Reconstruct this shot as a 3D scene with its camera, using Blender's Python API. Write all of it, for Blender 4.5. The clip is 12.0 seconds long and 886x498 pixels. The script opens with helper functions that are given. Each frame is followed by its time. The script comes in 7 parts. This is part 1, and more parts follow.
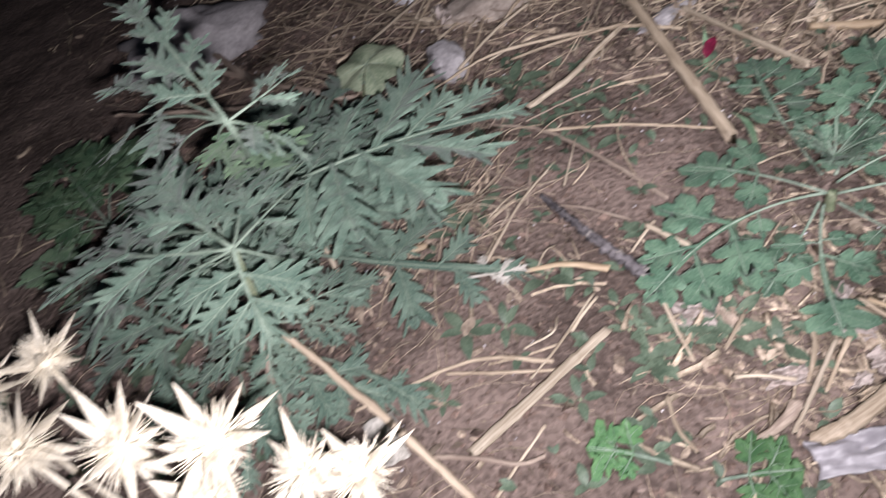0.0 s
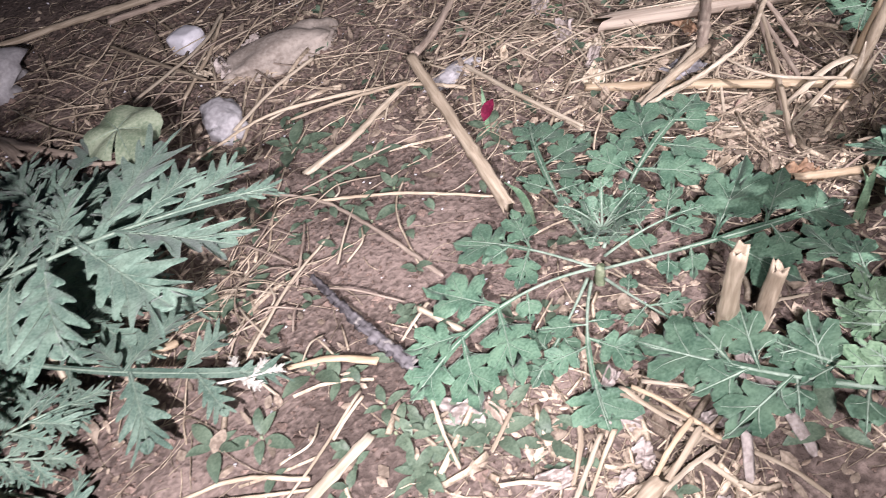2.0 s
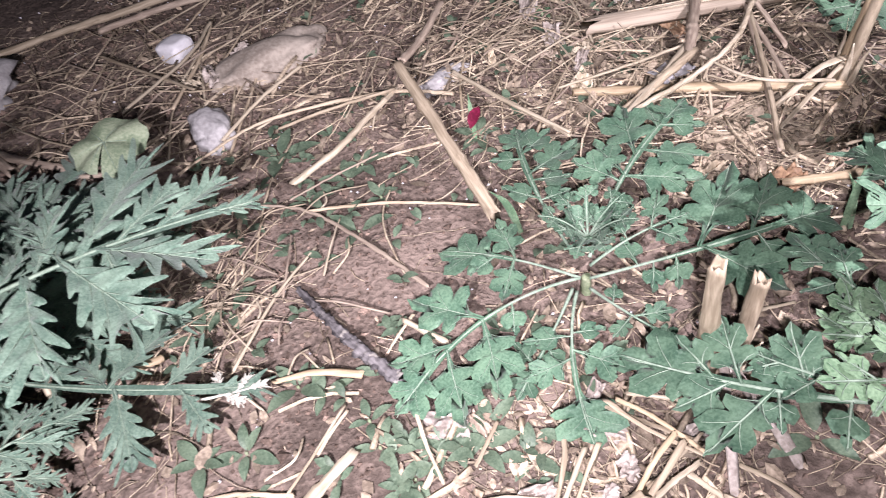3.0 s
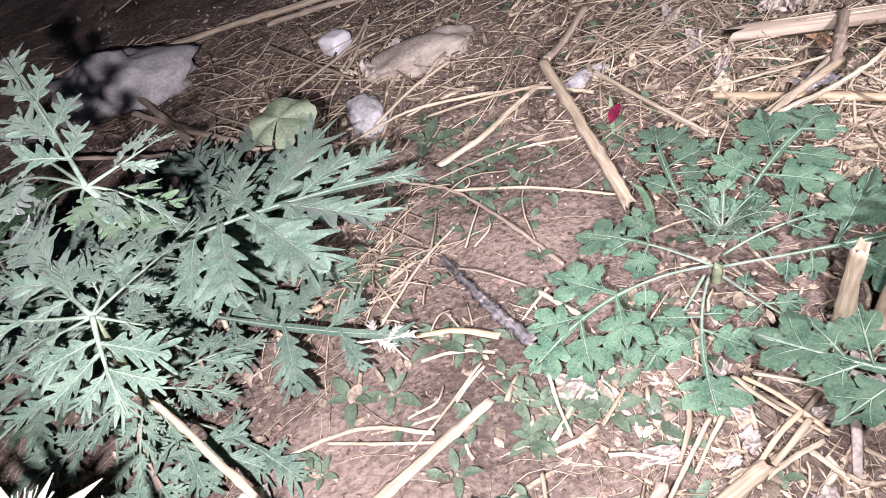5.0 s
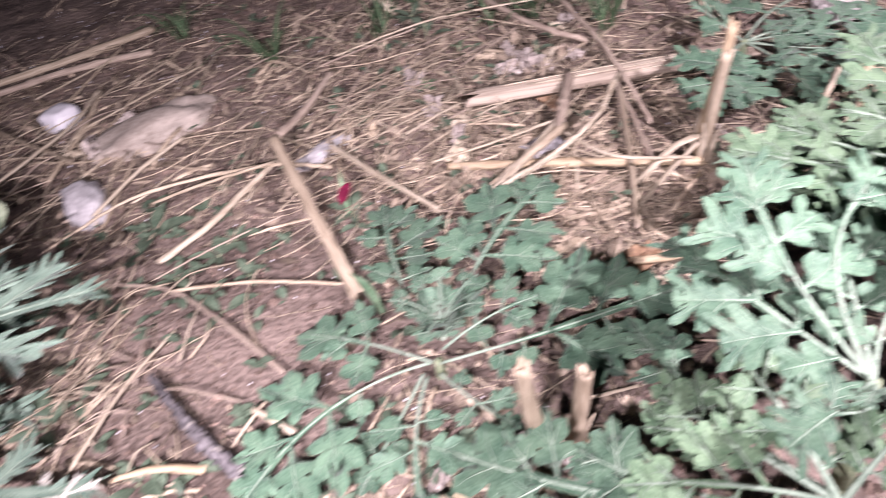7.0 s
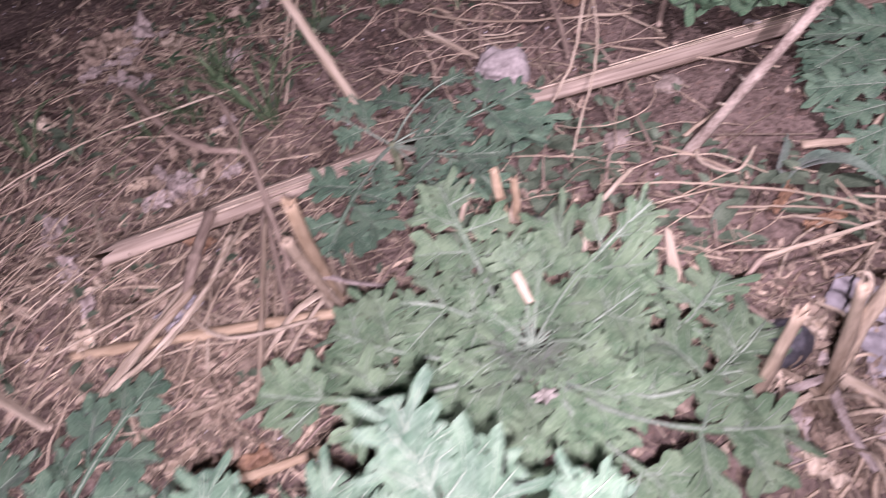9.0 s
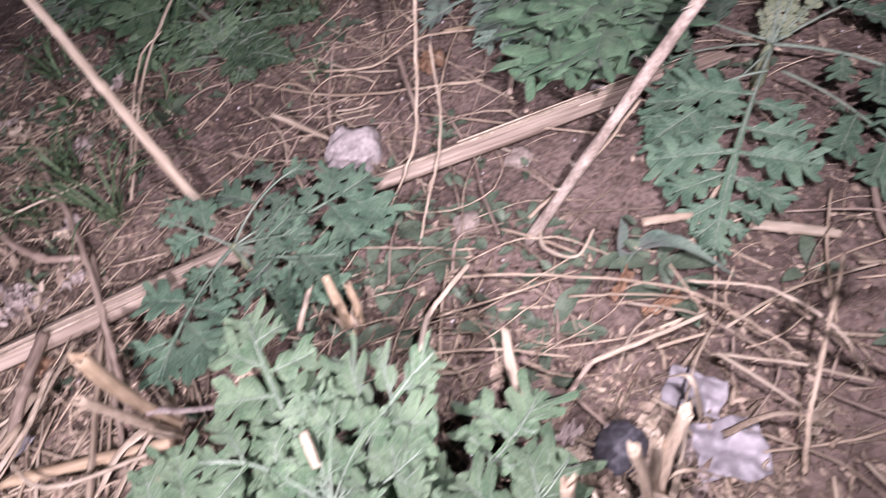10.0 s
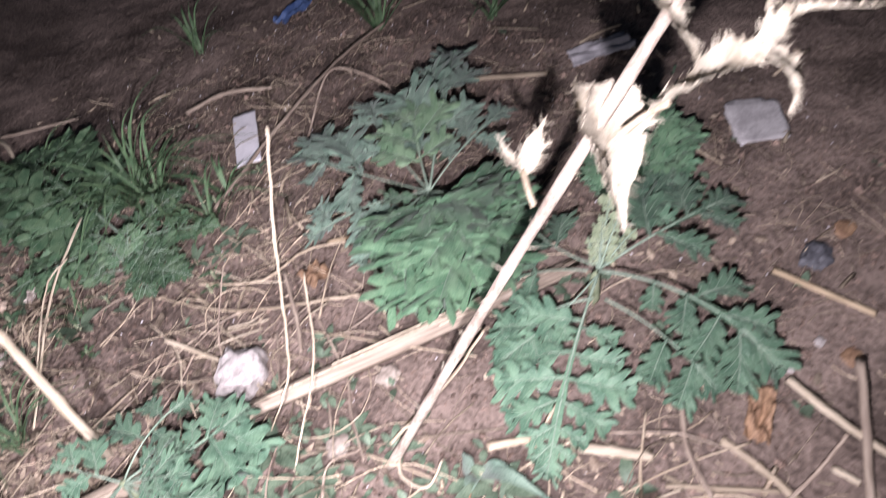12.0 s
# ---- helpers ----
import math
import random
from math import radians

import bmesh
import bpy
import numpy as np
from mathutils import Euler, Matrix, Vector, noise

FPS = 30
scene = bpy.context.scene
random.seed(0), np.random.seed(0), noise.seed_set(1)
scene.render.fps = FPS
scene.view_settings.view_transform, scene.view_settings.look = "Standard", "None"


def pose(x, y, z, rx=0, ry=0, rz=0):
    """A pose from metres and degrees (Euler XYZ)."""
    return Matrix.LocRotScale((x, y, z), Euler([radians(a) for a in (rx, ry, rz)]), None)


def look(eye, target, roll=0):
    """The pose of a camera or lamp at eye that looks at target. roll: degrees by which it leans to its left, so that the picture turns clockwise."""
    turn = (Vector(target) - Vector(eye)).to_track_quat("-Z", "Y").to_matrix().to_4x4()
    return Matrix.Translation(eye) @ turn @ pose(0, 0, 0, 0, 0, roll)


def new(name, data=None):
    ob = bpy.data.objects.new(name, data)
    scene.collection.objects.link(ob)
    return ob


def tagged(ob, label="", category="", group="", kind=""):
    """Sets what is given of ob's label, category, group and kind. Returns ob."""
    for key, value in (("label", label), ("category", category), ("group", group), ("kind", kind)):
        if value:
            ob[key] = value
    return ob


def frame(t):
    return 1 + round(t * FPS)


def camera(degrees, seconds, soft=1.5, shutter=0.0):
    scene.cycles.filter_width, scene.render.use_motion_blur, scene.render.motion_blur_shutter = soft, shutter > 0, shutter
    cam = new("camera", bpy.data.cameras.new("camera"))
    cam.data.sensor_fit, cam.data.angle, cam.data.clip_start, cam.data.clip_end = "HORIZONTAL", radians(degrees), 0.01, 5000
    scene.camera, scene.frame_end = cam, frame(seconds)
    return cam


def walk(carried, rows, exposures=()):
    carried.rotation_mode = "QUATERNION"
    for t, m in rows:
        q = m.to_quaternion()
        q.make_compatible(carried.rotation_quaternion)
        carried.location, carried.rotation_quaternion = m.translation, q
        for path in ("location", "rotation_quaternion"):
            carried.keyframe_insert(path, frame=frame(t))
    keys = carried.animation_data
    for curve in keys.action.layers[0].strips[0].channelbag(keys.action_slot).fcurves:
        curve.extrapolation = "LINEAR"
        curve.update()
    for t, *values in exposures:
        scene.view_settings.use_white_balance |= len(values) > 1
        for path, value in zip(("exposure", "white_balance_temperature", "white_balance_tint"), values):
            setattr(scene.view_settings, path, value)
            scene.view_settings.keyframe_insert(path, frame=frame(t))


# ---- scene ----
# A patch of weedy field soil at night, lit by a hand torch held beside the camera.
cam = camera(65.2, 12.0, soft=1.0, shutter=0.75)
PATH = [
    (0, (0.32, 0.159, 0.62), (0.197, 1.534, -0.827), -23.1),
    (0.5, (0.349, 0.18, 0.614), (0.361, 1.574, -0.82), -20.2),
    (1, (0.392, 0.204, 0.593), (0.488, 1.56, -0.874), -19.1),
    (1.5, (0.425, 0.215, 0.58), (0.613, 1.55, -0.897), -16.1),
    (2, (0.453, 0.225, 0.578), (0.704, 1.547, -0.902), -14.4),
    (2.5, (0.475, 0.23, 0.57), (0.733, 1.55, -0.91), -14.6),
    (2.7, (0.481, 0.232, 0.573), (0.735, 1.544, -0.916), -15.0),
    (4.5, (0.43, 0.184, 0.615), (0.457, 1.603, -0.794), -19.1),
    (5, (0.415, 0.171, 0.612), (0.4, 1.596, -0.791), -18.7),
    (5.5, (0.418, 0.173, 0.611), (0.44, 1.607, -0.783), -17.3),
    (6, (0.447, 0.189, 0.593), (0.599, 1.595, -0.821), -14.4),
    (6.5, (0.497, 0.199, 0.589), (0.743, 1.606, -0.811), -12.7),
    (7, (0.596, 0.22, 0.582), (0.983, 1.576, -0.837), -12.3),
    (7.2, (0.632, 0.227, 0.586), (1.049, 1.556, -0.85), -12.9),
    (8.8, (0.98, 0.249, 0.616), (1.483, 1.423, -0.923), -16.6),
    (9, (1.018, 0.257, 0.622), (1.538, 1.411, -0.927), -16.9),
    (9.5, (1.097, 0.258, 0.627), (1.657, 1.379, -0.931), -17.6),
    (10, (1.195, 0.247, 0.641), (1.801, 1.333, -0.925), -17.8),
    (10.5, (1.239, 0.244, 0.673), (1.86, 1.314, -0.898), -18.9),
    (11, (1.286, 0.232, 0.696), (1.988, 1.292, -0.848), -16.5),
    (11.5, (1.323, 0.216, 0.75), (2.069, 1.307, -0.751), -16.4),
    (12, (1.386, 0.188, 0.819), (2.174, 1.307, -0.639), -16.4),
]
EXPOSURES = [(0, -0.95, 6450, 7), (0.6, -0.2, 6450, 8), (1.5, 0.0, 6450, 12), (2.0, -0.18, 6450, 9), (2.5, -0.08, 6450, 10), (5.0, 0.0, 6450, 10), (6.3, 0.1, 6450, 11), (7.0, 0.05, 6550, 20), (8.8, -0.75, 6500, 37), (9.5, -0.30, 6500, 29), (10.0, -0.30, 6450, 26), (10.5, -0.03, 6400, 22), (11.0, 0.06, 6400, 18), (12, 0.44, 6400, 11)]
walk(cam, [(t, look(eye, target, roll)) for t, eye, target, roll in PATH], EXPOSURES)

# ---- night sky and torch ----
world = bpy.data.worlds.new("night_sky")
scene.world = world
world.use_nodes = True
world.node_tree.nodes["Background"].inputs["Color"].default_value = (0.35, 0.45, 0.7, 1)
world.node_tree.nodes["Background"].inputs["Strength"].default_value = 0.024


def torch_stand_in(eye, target, watts, cone, radius=0.008):
    data = bpy.data.lights.new("torch_stand_in", "SPOT")
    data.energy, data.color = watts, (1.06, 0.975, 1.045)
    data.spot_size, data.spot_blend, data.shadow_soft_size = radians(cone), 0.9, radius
    ob = new("torch_stand_in", data)
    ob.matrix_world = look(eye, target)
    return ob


# Four fixed lamps along the way, all lit, stand in for one carried torch.
torch_stand_in((0.318, 0.150, 0.590), (0.06, 0.86, 0.0), 60, 124)
torch_stand_in((0.485, 0.190, 0.570), (0.90, 0.62, 0.0), 23, 114)
torch_stand_in((1.005, 0.225, 0.640), (1.12, 0.78, 0.0), 45, 106)
torch_stand_in((1.34, 0.195, 0.71), (2.08, 1.00, 0.0), 46, 120)


# ---- materials ----
def shader(name, dark, light, scale=20.0, rough=0.75, bump=0.2, fine=200.0, vary=0.25, island=False, stretch=(1, 1, 1), spot=None, spec=0.3, coord="Object", sheen=0.0, relief=0.002, hue=0.0):
    """Two tones mixed by broad and fine noise, varied from piece to piece, with fine relief."""
    mat = bpy.data.materials.new(name)
    mat.use_nodes = True
    nt = mat.node_tree
    b = nt.nodes["Principled BSDF"]
    b.inputs["Roughness"].default_value = rough
    b.inputs["Specular IOR Level"].default_value = spec
    b.inputs["Sheen Weight"].default_value = sheen
    tc = nt.nodes.new("ShaderNodeTexCoord")
    mp = nt.nodes.new("ShaderNodeMapping")
    mp.inputs["Scale"].default_value = stretch
    nt.links.new(tc.outputs[coord], mp.inputs["Vector"])
    n1 = nt.nodes.new("ShaderNodeTexNoise")
    n1.inputs["Scale"].default_value, n1.inputs["Detail"].default_value = scale, 4
    n2 = nt.nodes.new("ShaderNodeTexNoise")
    n2.inputs["Scale"].default_value, n2.inputs["Detail"].default_value = fine, 5
    for n in (n1, n2):
        nt.links.new(mp.outputs[0], n.inputs["Vector"])
    add = nt.nodes.new("ShaderNodeMath")
    add.operation = "MULTIPLY_ADD"
    add.inputs[1].default_value = 0.5
    nt.links.new(n2.outputs["Fac"], add.inputs[0])
    half = nt.nodes.new("ShaderNodeMath")
    half.operation = "MULTIPLY"
    half.inputs[1].default_value = 0.5
    nt.links.new(n1.outputs["Fac"], half.inputs[0])
    nt.links.new(half.outputs[0], add.inputs[2])
    ramp = nt.nodes.new("ShaderNodeValToRGB")
    ramp.color_ramp.elements[0].position, ramp.color_ramp.elements[1].position = 0.40, 0.60
    ramp.color_ramp.elements[0].color, ramp.color_ramp.elements[1].color = (*dark, 1), (*light, 1)
    nt.links.new(add.outputs[0], ramp.inputs["Fac"])
    out = ramp.outputs["Color"]
    if spot:
        n3 = nt.nodes.new("ShaderNodeTexNoise")
        n3.inputs["Scale"].default_value, n3.inputs["Detail"].default_value = spot[1], 5
        nt.links.new(tc.outputs[coord], n3.inputs["Vector"])
        cut = nt.nodes.new("ShaderNodeValToRGB")
        cut.color_ramp.elements[0].position, cut.color_ramp.elements[1].position = spot[2], spot[2] + 0.08
        nt.links.new(n3.outputs["Fac"], cut.inputs["Fac"])
        mix = nt.nodes.new("ShaderNodeMix")
        mix.data_type = "RGBA"
        mix.inputs["B"].default_value = (*spot[0], 1)
        nt.links.new(cut.outputs["Color"], mix.inputs["Factor"])
        nt.links.new(out, mix.inputs["A"])
        out = mix.outputs["Result"]
    if vary:
        rnd = nt.nodes.new("ShaderNodeNewGeometry" if island else "ShaderNodeObjectInfo")
        span = nt.nodes.new("ShaderNodeMapRange")
        span.inputs["To Min"].default_value, span.inputs["To Max"].default_value = 1 - vary, 1 + vary
        nt.links.new(rnd.outputs["Random Per Island" if island else "Random"], span.inputs["Value"])
        hsv = nt.nodes.new("ShaderNodeHueSaturation")
        nt.links.new(span.outputs[0], hsv.inputs["Value"])
        if hue:
            turn = nt.nodes.new("ShaderNodeMapRange")
            turn.inputs["To Min"].default_value, turn.inputs["To Max"].default_value = 0.5 + hue * 0.5, 0.5 - hue
            nt.links.new(n1.outputs["Fac"], turn.inputs["Value"])
            nt.links.new(turn.outputs[0], hsv.inputs["Hue"])
        nt.links.new(out, hsv.inputs["Color"])
        out = hsv.outputs["Color"]
    nt.links.new(out, b.inputs["Base Color"])
    bp = nt.nodes.new("ShaderNodeBump")
    bp.inputs["Strength"].default_value, bp.inputs["Distance"].default_value = bump, relief
    nt.links.new(add.outputs[0], bp.inputs["Height"])
    nt.links.new(bp.outputs["Normal"], b.inputs["Normal"])
    return mat


SOIL = shader("soil", (0.094, 0.070, 0.060), (0.270, 0.206, 0.179), 6, 0.88, 1.0, 130, 0, spot=((0.34, 0.265, 0.23), 95, 0.66), relief=0.012)
CRUMB = shader("soil_crumb", (0.095, 0.066, 0.054), (0.27, 0.195, 0.163), 60, 0.9, 0.6, 400, 0.5, island=True)
STRAW = shader("straw", (0.33, 0.262, 0.192), (0.60, 0.50, 0.385), 30, 0.55, 0.35, 320, 0.25, stretch=(1, 1, 0.08))
STRAW_PALE = shader("pale_straw", (0.37, 0.305, 0.228), (0.67, 0.58, 0.465), 30, 0.55, 0.6, 320, 0.2, stretch=(1, 1, 0.06))
STRAW_BROWN = shader("brown_stalk", (0.26, 0.20, 0.165), (0.50, 0.41, 0.335), 30, 0.6, 0.4, 300, 0.2, stretch=(1, 1, 0.1))
STRAW_GOLD = shader("golden_straw", (0.40, 0.30, 0.20), (0.64, 0.51, 0.36), 30, 0.5, 0.3, 300, 0.15, stretch=(1, 1, 0.1))
LITTER = shader("straw_litter", (0.25, 0.195, 0.145), (0.55, 0.46, 0.352), 40, 0.65, 0.3, 300, 0.55, island=True)
CHAFF = shader("dry_leaf_litter", (0.21, 0.16, 0.122), (0.46, 0.375, 0.295), 60, 0.75, 0.4, 300, 0.5, island=True)
SCRAP = shader("dry_leaf_scrap", (0.17, 0.13, 0.10), (0.37, 0.30, 0.235), 60, 0.75, 0.4, 300, 0.45, island=True)
SEEDLING = shader("seedling_leaf", (0.046, 0.112, 0.048), (0.100, 0.195, 0.085), 90, 0.62, 0.2, 600, 0.4, spec=0.22)
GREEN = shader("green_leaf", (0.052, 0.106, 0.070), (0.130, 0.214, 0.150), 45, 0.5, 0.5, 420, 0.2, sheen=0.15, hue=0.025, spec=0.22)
GREY_GREEN = shader("grey_green_leaf", (0.090, 0.150, 0.116), (0.208, 0.290, 0.234), 40, 0.55, 0.5, 420, 0.18, sheen=0.25, hue=0.02, spec=0.22)
# Lighter than the other greens, partly to imitate leaves nearer the torch.
LIGHT_GREEN = shader("light_green_leaf", (0.082, 0.150, 0.086), (0.184, 0.280, 0.176), 40, 0.5, 0.5, 420, 0.2, sheen=0.2, hue=0.02, spec=0.22)
FRESH = shader("fresh_green_leaf", (0.062, 0.136, 0.078), (0.150, 0.252, 0.158), 45, 0.5, 0.5, 420, 0.18, sheen=0.15, hue=0.02, spec=0.22)
MALLOW = shader("mallow_leaf", (0.19, 0.25, 0.165), (0.38, 0.43, 0.31), 26, 0.6, 0.5, 300, 0.1)
DARK_GREEN = shader("dark_green_leaf", (0.055, 0.110, 0.064), (0.140, 0.222, 0.132), 45, 0.5, 0.5, 420, 0.22, hue=0.03, spec=0.22)
GRASS = shader("grass_blade", (0.058, 0.112, 0.058), (0.140, 0.212, 0.115), 60, 0.5, 0.2, 300, 0.3)
WEED = shader("weed_leaf", (0.070, 0.104, 0.072), (0.142, 0.188, 0.132), 60, 0.5, 0.2, 400, 0.3, island=True)
VEIN = shader("leaf_vein", (0.18, 0.245, 0.190), (0.31, 0.385, 0.310), 60, 0.55, 0.2, 300, 0.1)
STEM = shader("hairy_stem", (0.20, 0.25, 0.15), (0.34, 0.38, 0.26), 60, 0.7, 0.5, 300, 0.1)
WITHER = shader("withered_leaf", (0.36, 0.34, 0.30), (0.62, 0.59, 0.54), 60, 0.8, 0.4, 300, 0.1)
# Paler copy of the thistle colour, imitating strong torchlight on the seed heads.
THISTLE_LIT = shader("dry_thistle_lit", (0.56, 0.50, 0.39), (0.82, 0.76, 0.64), 35, 0.6, 0.4, 260, 0.12)
THISTLE = shader("dry_thistle", (0.34, 0.295, 0.232), (0.56, 0.505, 0.425), 35, 0.65, 0.6, 260, 0.15)
SPLIT = shader("split_stalk_fibre", (0.22, 0.172, 0.136), (0.48, 0.40, 0.33), 60, 0.7, 0.8, 240, 0.1, stretch=(1, 1, 0.04))
BARK = shader("dark_bark", (0.05, 0.045, 0.05), (0.24, 0.22, 0.23), 40, 0.8, 1.0, 220, 0.1, stretch=(1, 1, 0.15), spot=((0.42, 0.385, 0.36), 60, 0.57))
STONE = shader("grey_stone", (0.34, 0.32, 0.335), (0.52, 0.50, 0.515), 25, 0.8, 0.6, 180, 0.15)
STONE_TAN = shader("tan_stone", (0.27, 0.225, 0.195), (0.44, 0.38, 0.335), 25, 0.85, 0.6, 180, 0.15)
STONE_PALE = shader("pale_stone", (0.31, 0.28, 0.275), (0.54, 0.50, 0.49), 25, 0.8, 0.6, 180, 0.1)
STONE_DARK = shader("dark_stone", (0.05, 0.05, 0.06), (0.13, 0.13, 0.15), 25, 0.6, 0.5, 180, 0.1)
WHITE = shader("white_card", (0.74, 0.72, 0.78), (0.84, 0.82, 0.88), 12, 0.6, 0.15, 160, 0)
PLASTIC = shader("grey_plastic_film", (0.30, 0.285, 0.31), (0.48, 0.46, 0.49), 18, 0.45, 0.3, 90, 0.1, spec=0.5)
BLUE = shader("blue_plastic", (0.05, 0.085, 0.21), (0.10, 0.155, 0.32), 18, 0.45, 0.2, 90, 0, spec=0.4)
RED = shader("red_petal", (0.11, 0.008, 0.028), (0.24, 0.02, 0.065), 60, 0.5, 0.2, 300, 0)
DRY_GREY = shader("grey_dry_leaf", (0.27, 0.225, 0.205), (0.52, 0.455, 0.425), 50, 0.75, 0.5, 260, 0.2)
DRYLEAF = shader("brown_dry_leaf", (0.17, 0.10, 0.065), (0.34, 0.22, 0.14), 50, 0.6, 0.4, 300, 0.2)


# ---- ground ----
def ground_z(x, y):
    """The height of the soil: broad swells, clods and small crumbs."""
    z = 0.012 * noise.noise((x * 2.1, y * 2.1, 0.3)) + 0.006 * noise.noise((x * 9, y * 9, 4.1))
    z += 0.0045 * noise.noise((x * 24, y * 24, 7.7)) + 0.0024 * noise.noise((x * 60, y * 60, 2.2))
    return z - 0.006


def steps(lo, hi, fine):
    inner = list(np.arange(lo, hi, fine))
    out, d = [], fine
    while sum(out) < 80:
        d *= 1.35
        out.append(d)
    run = np.cumsum(out)
    return [lo - v for v in run[::-1]] + inner + [inner[-1] + v for v in run]


def mesh_of(name, verts, faces, mats, smooth=True, slots=None):
    me = bpy.data.meshes.new(name)
    me.from_pydata([tuple(v) for v in verts], [], faces)
    for m in mats:
        me.materials.append(m)
    if smooth:
        me.polygons.foreach_set("use_smooth", [True] * len(me.polygons))
    if slots:
        me.polygons.foreach_set("material_index", slots)
    me.update()
    return me


def build_ground():
    xs, ys = steps(-0.6, 2.7, 0.0085), steps(0.1, 2.3, 0.0085)
    verts = [(x, y, ground_z(x, y)) for y in ys for x in xs]
    w = len(xs)
    faces = [(j * w + i, j * w + i + 1, (j + 1) * w + i + 1, (j + 1) * w + i) for j in range(len(ys) - 1) for i in range(w - 1)]
    return tagged(new("ground", mesh_of("ground", verts, faces, [SOIL])), "bare brown field soil with small clods", "ground", kind="structure")


build_ground()


# ---- building kit ----
UP = Vector((0, 0, 1))
rng = random.Random(7)


def holder(name, at, label, category, group=""):
    ob = new(name)
    ob.empty_display_size = 0.02
    ob.matrix_world = Matrix.Translation(at)
    return tagged(ob, label, category, group)


def part(name, me, parent, label="", place=None):
    ob = new(name, me)
    if parent is not None:
        ob.parent = parent
        top, off = parent, Vector()
        while top is not None:
            off += Vector(top.location)
            top = top.parent
        ob.matrix_local = Matrix.Translation(-off) @ (place or Matrix())
    if label:
        ob["label"] = label
    return ob


def spline(pts, n):
    """A smooth line through the points."""
    pts = [Vector(p) for p in pts]
    if len(pts) == 2:
        return [pts[0].lerp(pts[1], i / n) for i in range(n + 1)]
    ext = [2 * pts[0] - pts[1]] + pts + [2 * pts[-1] - pts[-2]]
    out = []
    for i in range(n + 1):
        s = i / n * (len(pts) - 1)
        k = min(int(s), len(pts) - 2)
        u = s - k
        a, b, c, d = ext[k:k + 4]
        out.append(0.5 * (2 * b + (c - a) * u + (2 * a - 5 * b + 4 * c - d) * u * u + (3 * b - a - 3 * c + d) * u ** 3))
    return out


def tube(line, radius, sides=8, flat=1.0, verts=None, faces=None, rough=0.0, caps=True, seed=0):
    """A tapering stem along a line. radius: a function of 0 to 1; flat: thickness over width."""
    verts, faces = ([], []) if verts is None else (verts, faces)
    base, n = len(verts), len(line)
    for i, p in enumerate(line):
        d = (line[min(i + 1, n - 1)] - line[max(i - 1, 0)]).normalized()
        side = d.cross(UP)
        side = side.normalized() if side.length > 0.05 else Vector((1, 0, 0))
        over = side.cross(d).normalized()
        r = radius(i / (n - 1))
        for k in range(sides):
            a = 2 * math.pi * k / sides
            q = r * (1 + rough * noise.noise((k * 1.1 + seed, i * 0.3, seed * 1.7)))
            verts.append(p + side * math.cos(a) * q + over * math.sin(a) * q * flat)
    for i in range(n - 1):
        for k in range(sides):
            a, b = base + i * sides + k, base + i * sides + (k + 1) % sides
            faces.append((a, b, b + sides, a + sides))
    if caps:
        faces.append(tuple(base + k for k in range(sides))[::-1])
        faces.append(tuple(base + (n - 1) * sides + k for k in range(sides)))
    return verts, faces


def stalk(name, pts, r0, r1, mat, label, category="straw", nodes=0, flat=0.8, n=0, rough=0.26, group="", sides=9, leaf=False):
    """A stalk, twig or straw along the given points, with joints and a ragged skin, on or over the soil."""
    n = n or max(10, 6 * len(pts))
    seed = rng.random() * 50
    total = sum((Vector(pts[i + 1]) - Vector(pts[i])).length for i in range(len(pts) - 1))
    line = spline(pts, n * (2 if nodes else 1))
    wob = min(0.0025, total * 0.006)
    line = [p + Vector((noise.noise((seed, i * 0.4, 1)), noise.noise((seed, i * 0.4, 5)), 0.5 * noise.noise((seed, i * 0.4, 9)))) * wob for i, p in enumerate(line)]
    knots = [(k + 0.6 + 0.3 * noise.noise((seed, k, 0))) / (nodes + 0.3) for k in range(nodes)]

    def radius(u):
        r = r0 + (r1 - r0) * u
        for k in knots:
            r *= 1 + 0.28 * math.exp(-((u - k) / 0.018) ** 2)
        return r

    verts, faces = tube(line, radius, sides, flat, rough=rough, seed=seed)
    a, b = (line[1] - line[0]).normalized(), (line[-1] - line[-2]).normalized()
    for k in range(sides):
        verts[k] = verts[k] - a * r0 * 2.2 * noise.noise((k * 1.7, seed, 2))
        verts[-1 - k] = verts[-1 - k] + b * r1 * 2.2 * noise.noise((k * 1.7, seed, 6))
    turn = (Vector(pts[-1]) - Vector(pts[0])).to_track_quat("Z", "Y").to_matrix().to_4x4()
    place = Matrix.Translation(pts[0]) @ turn
    back = place.inverted()
    ob = new(name, mesh_of(name, [back @ p for p in verts], faces, [mat]))
    ob.matrix_world = place
    return tagged(ob, label, category, group)


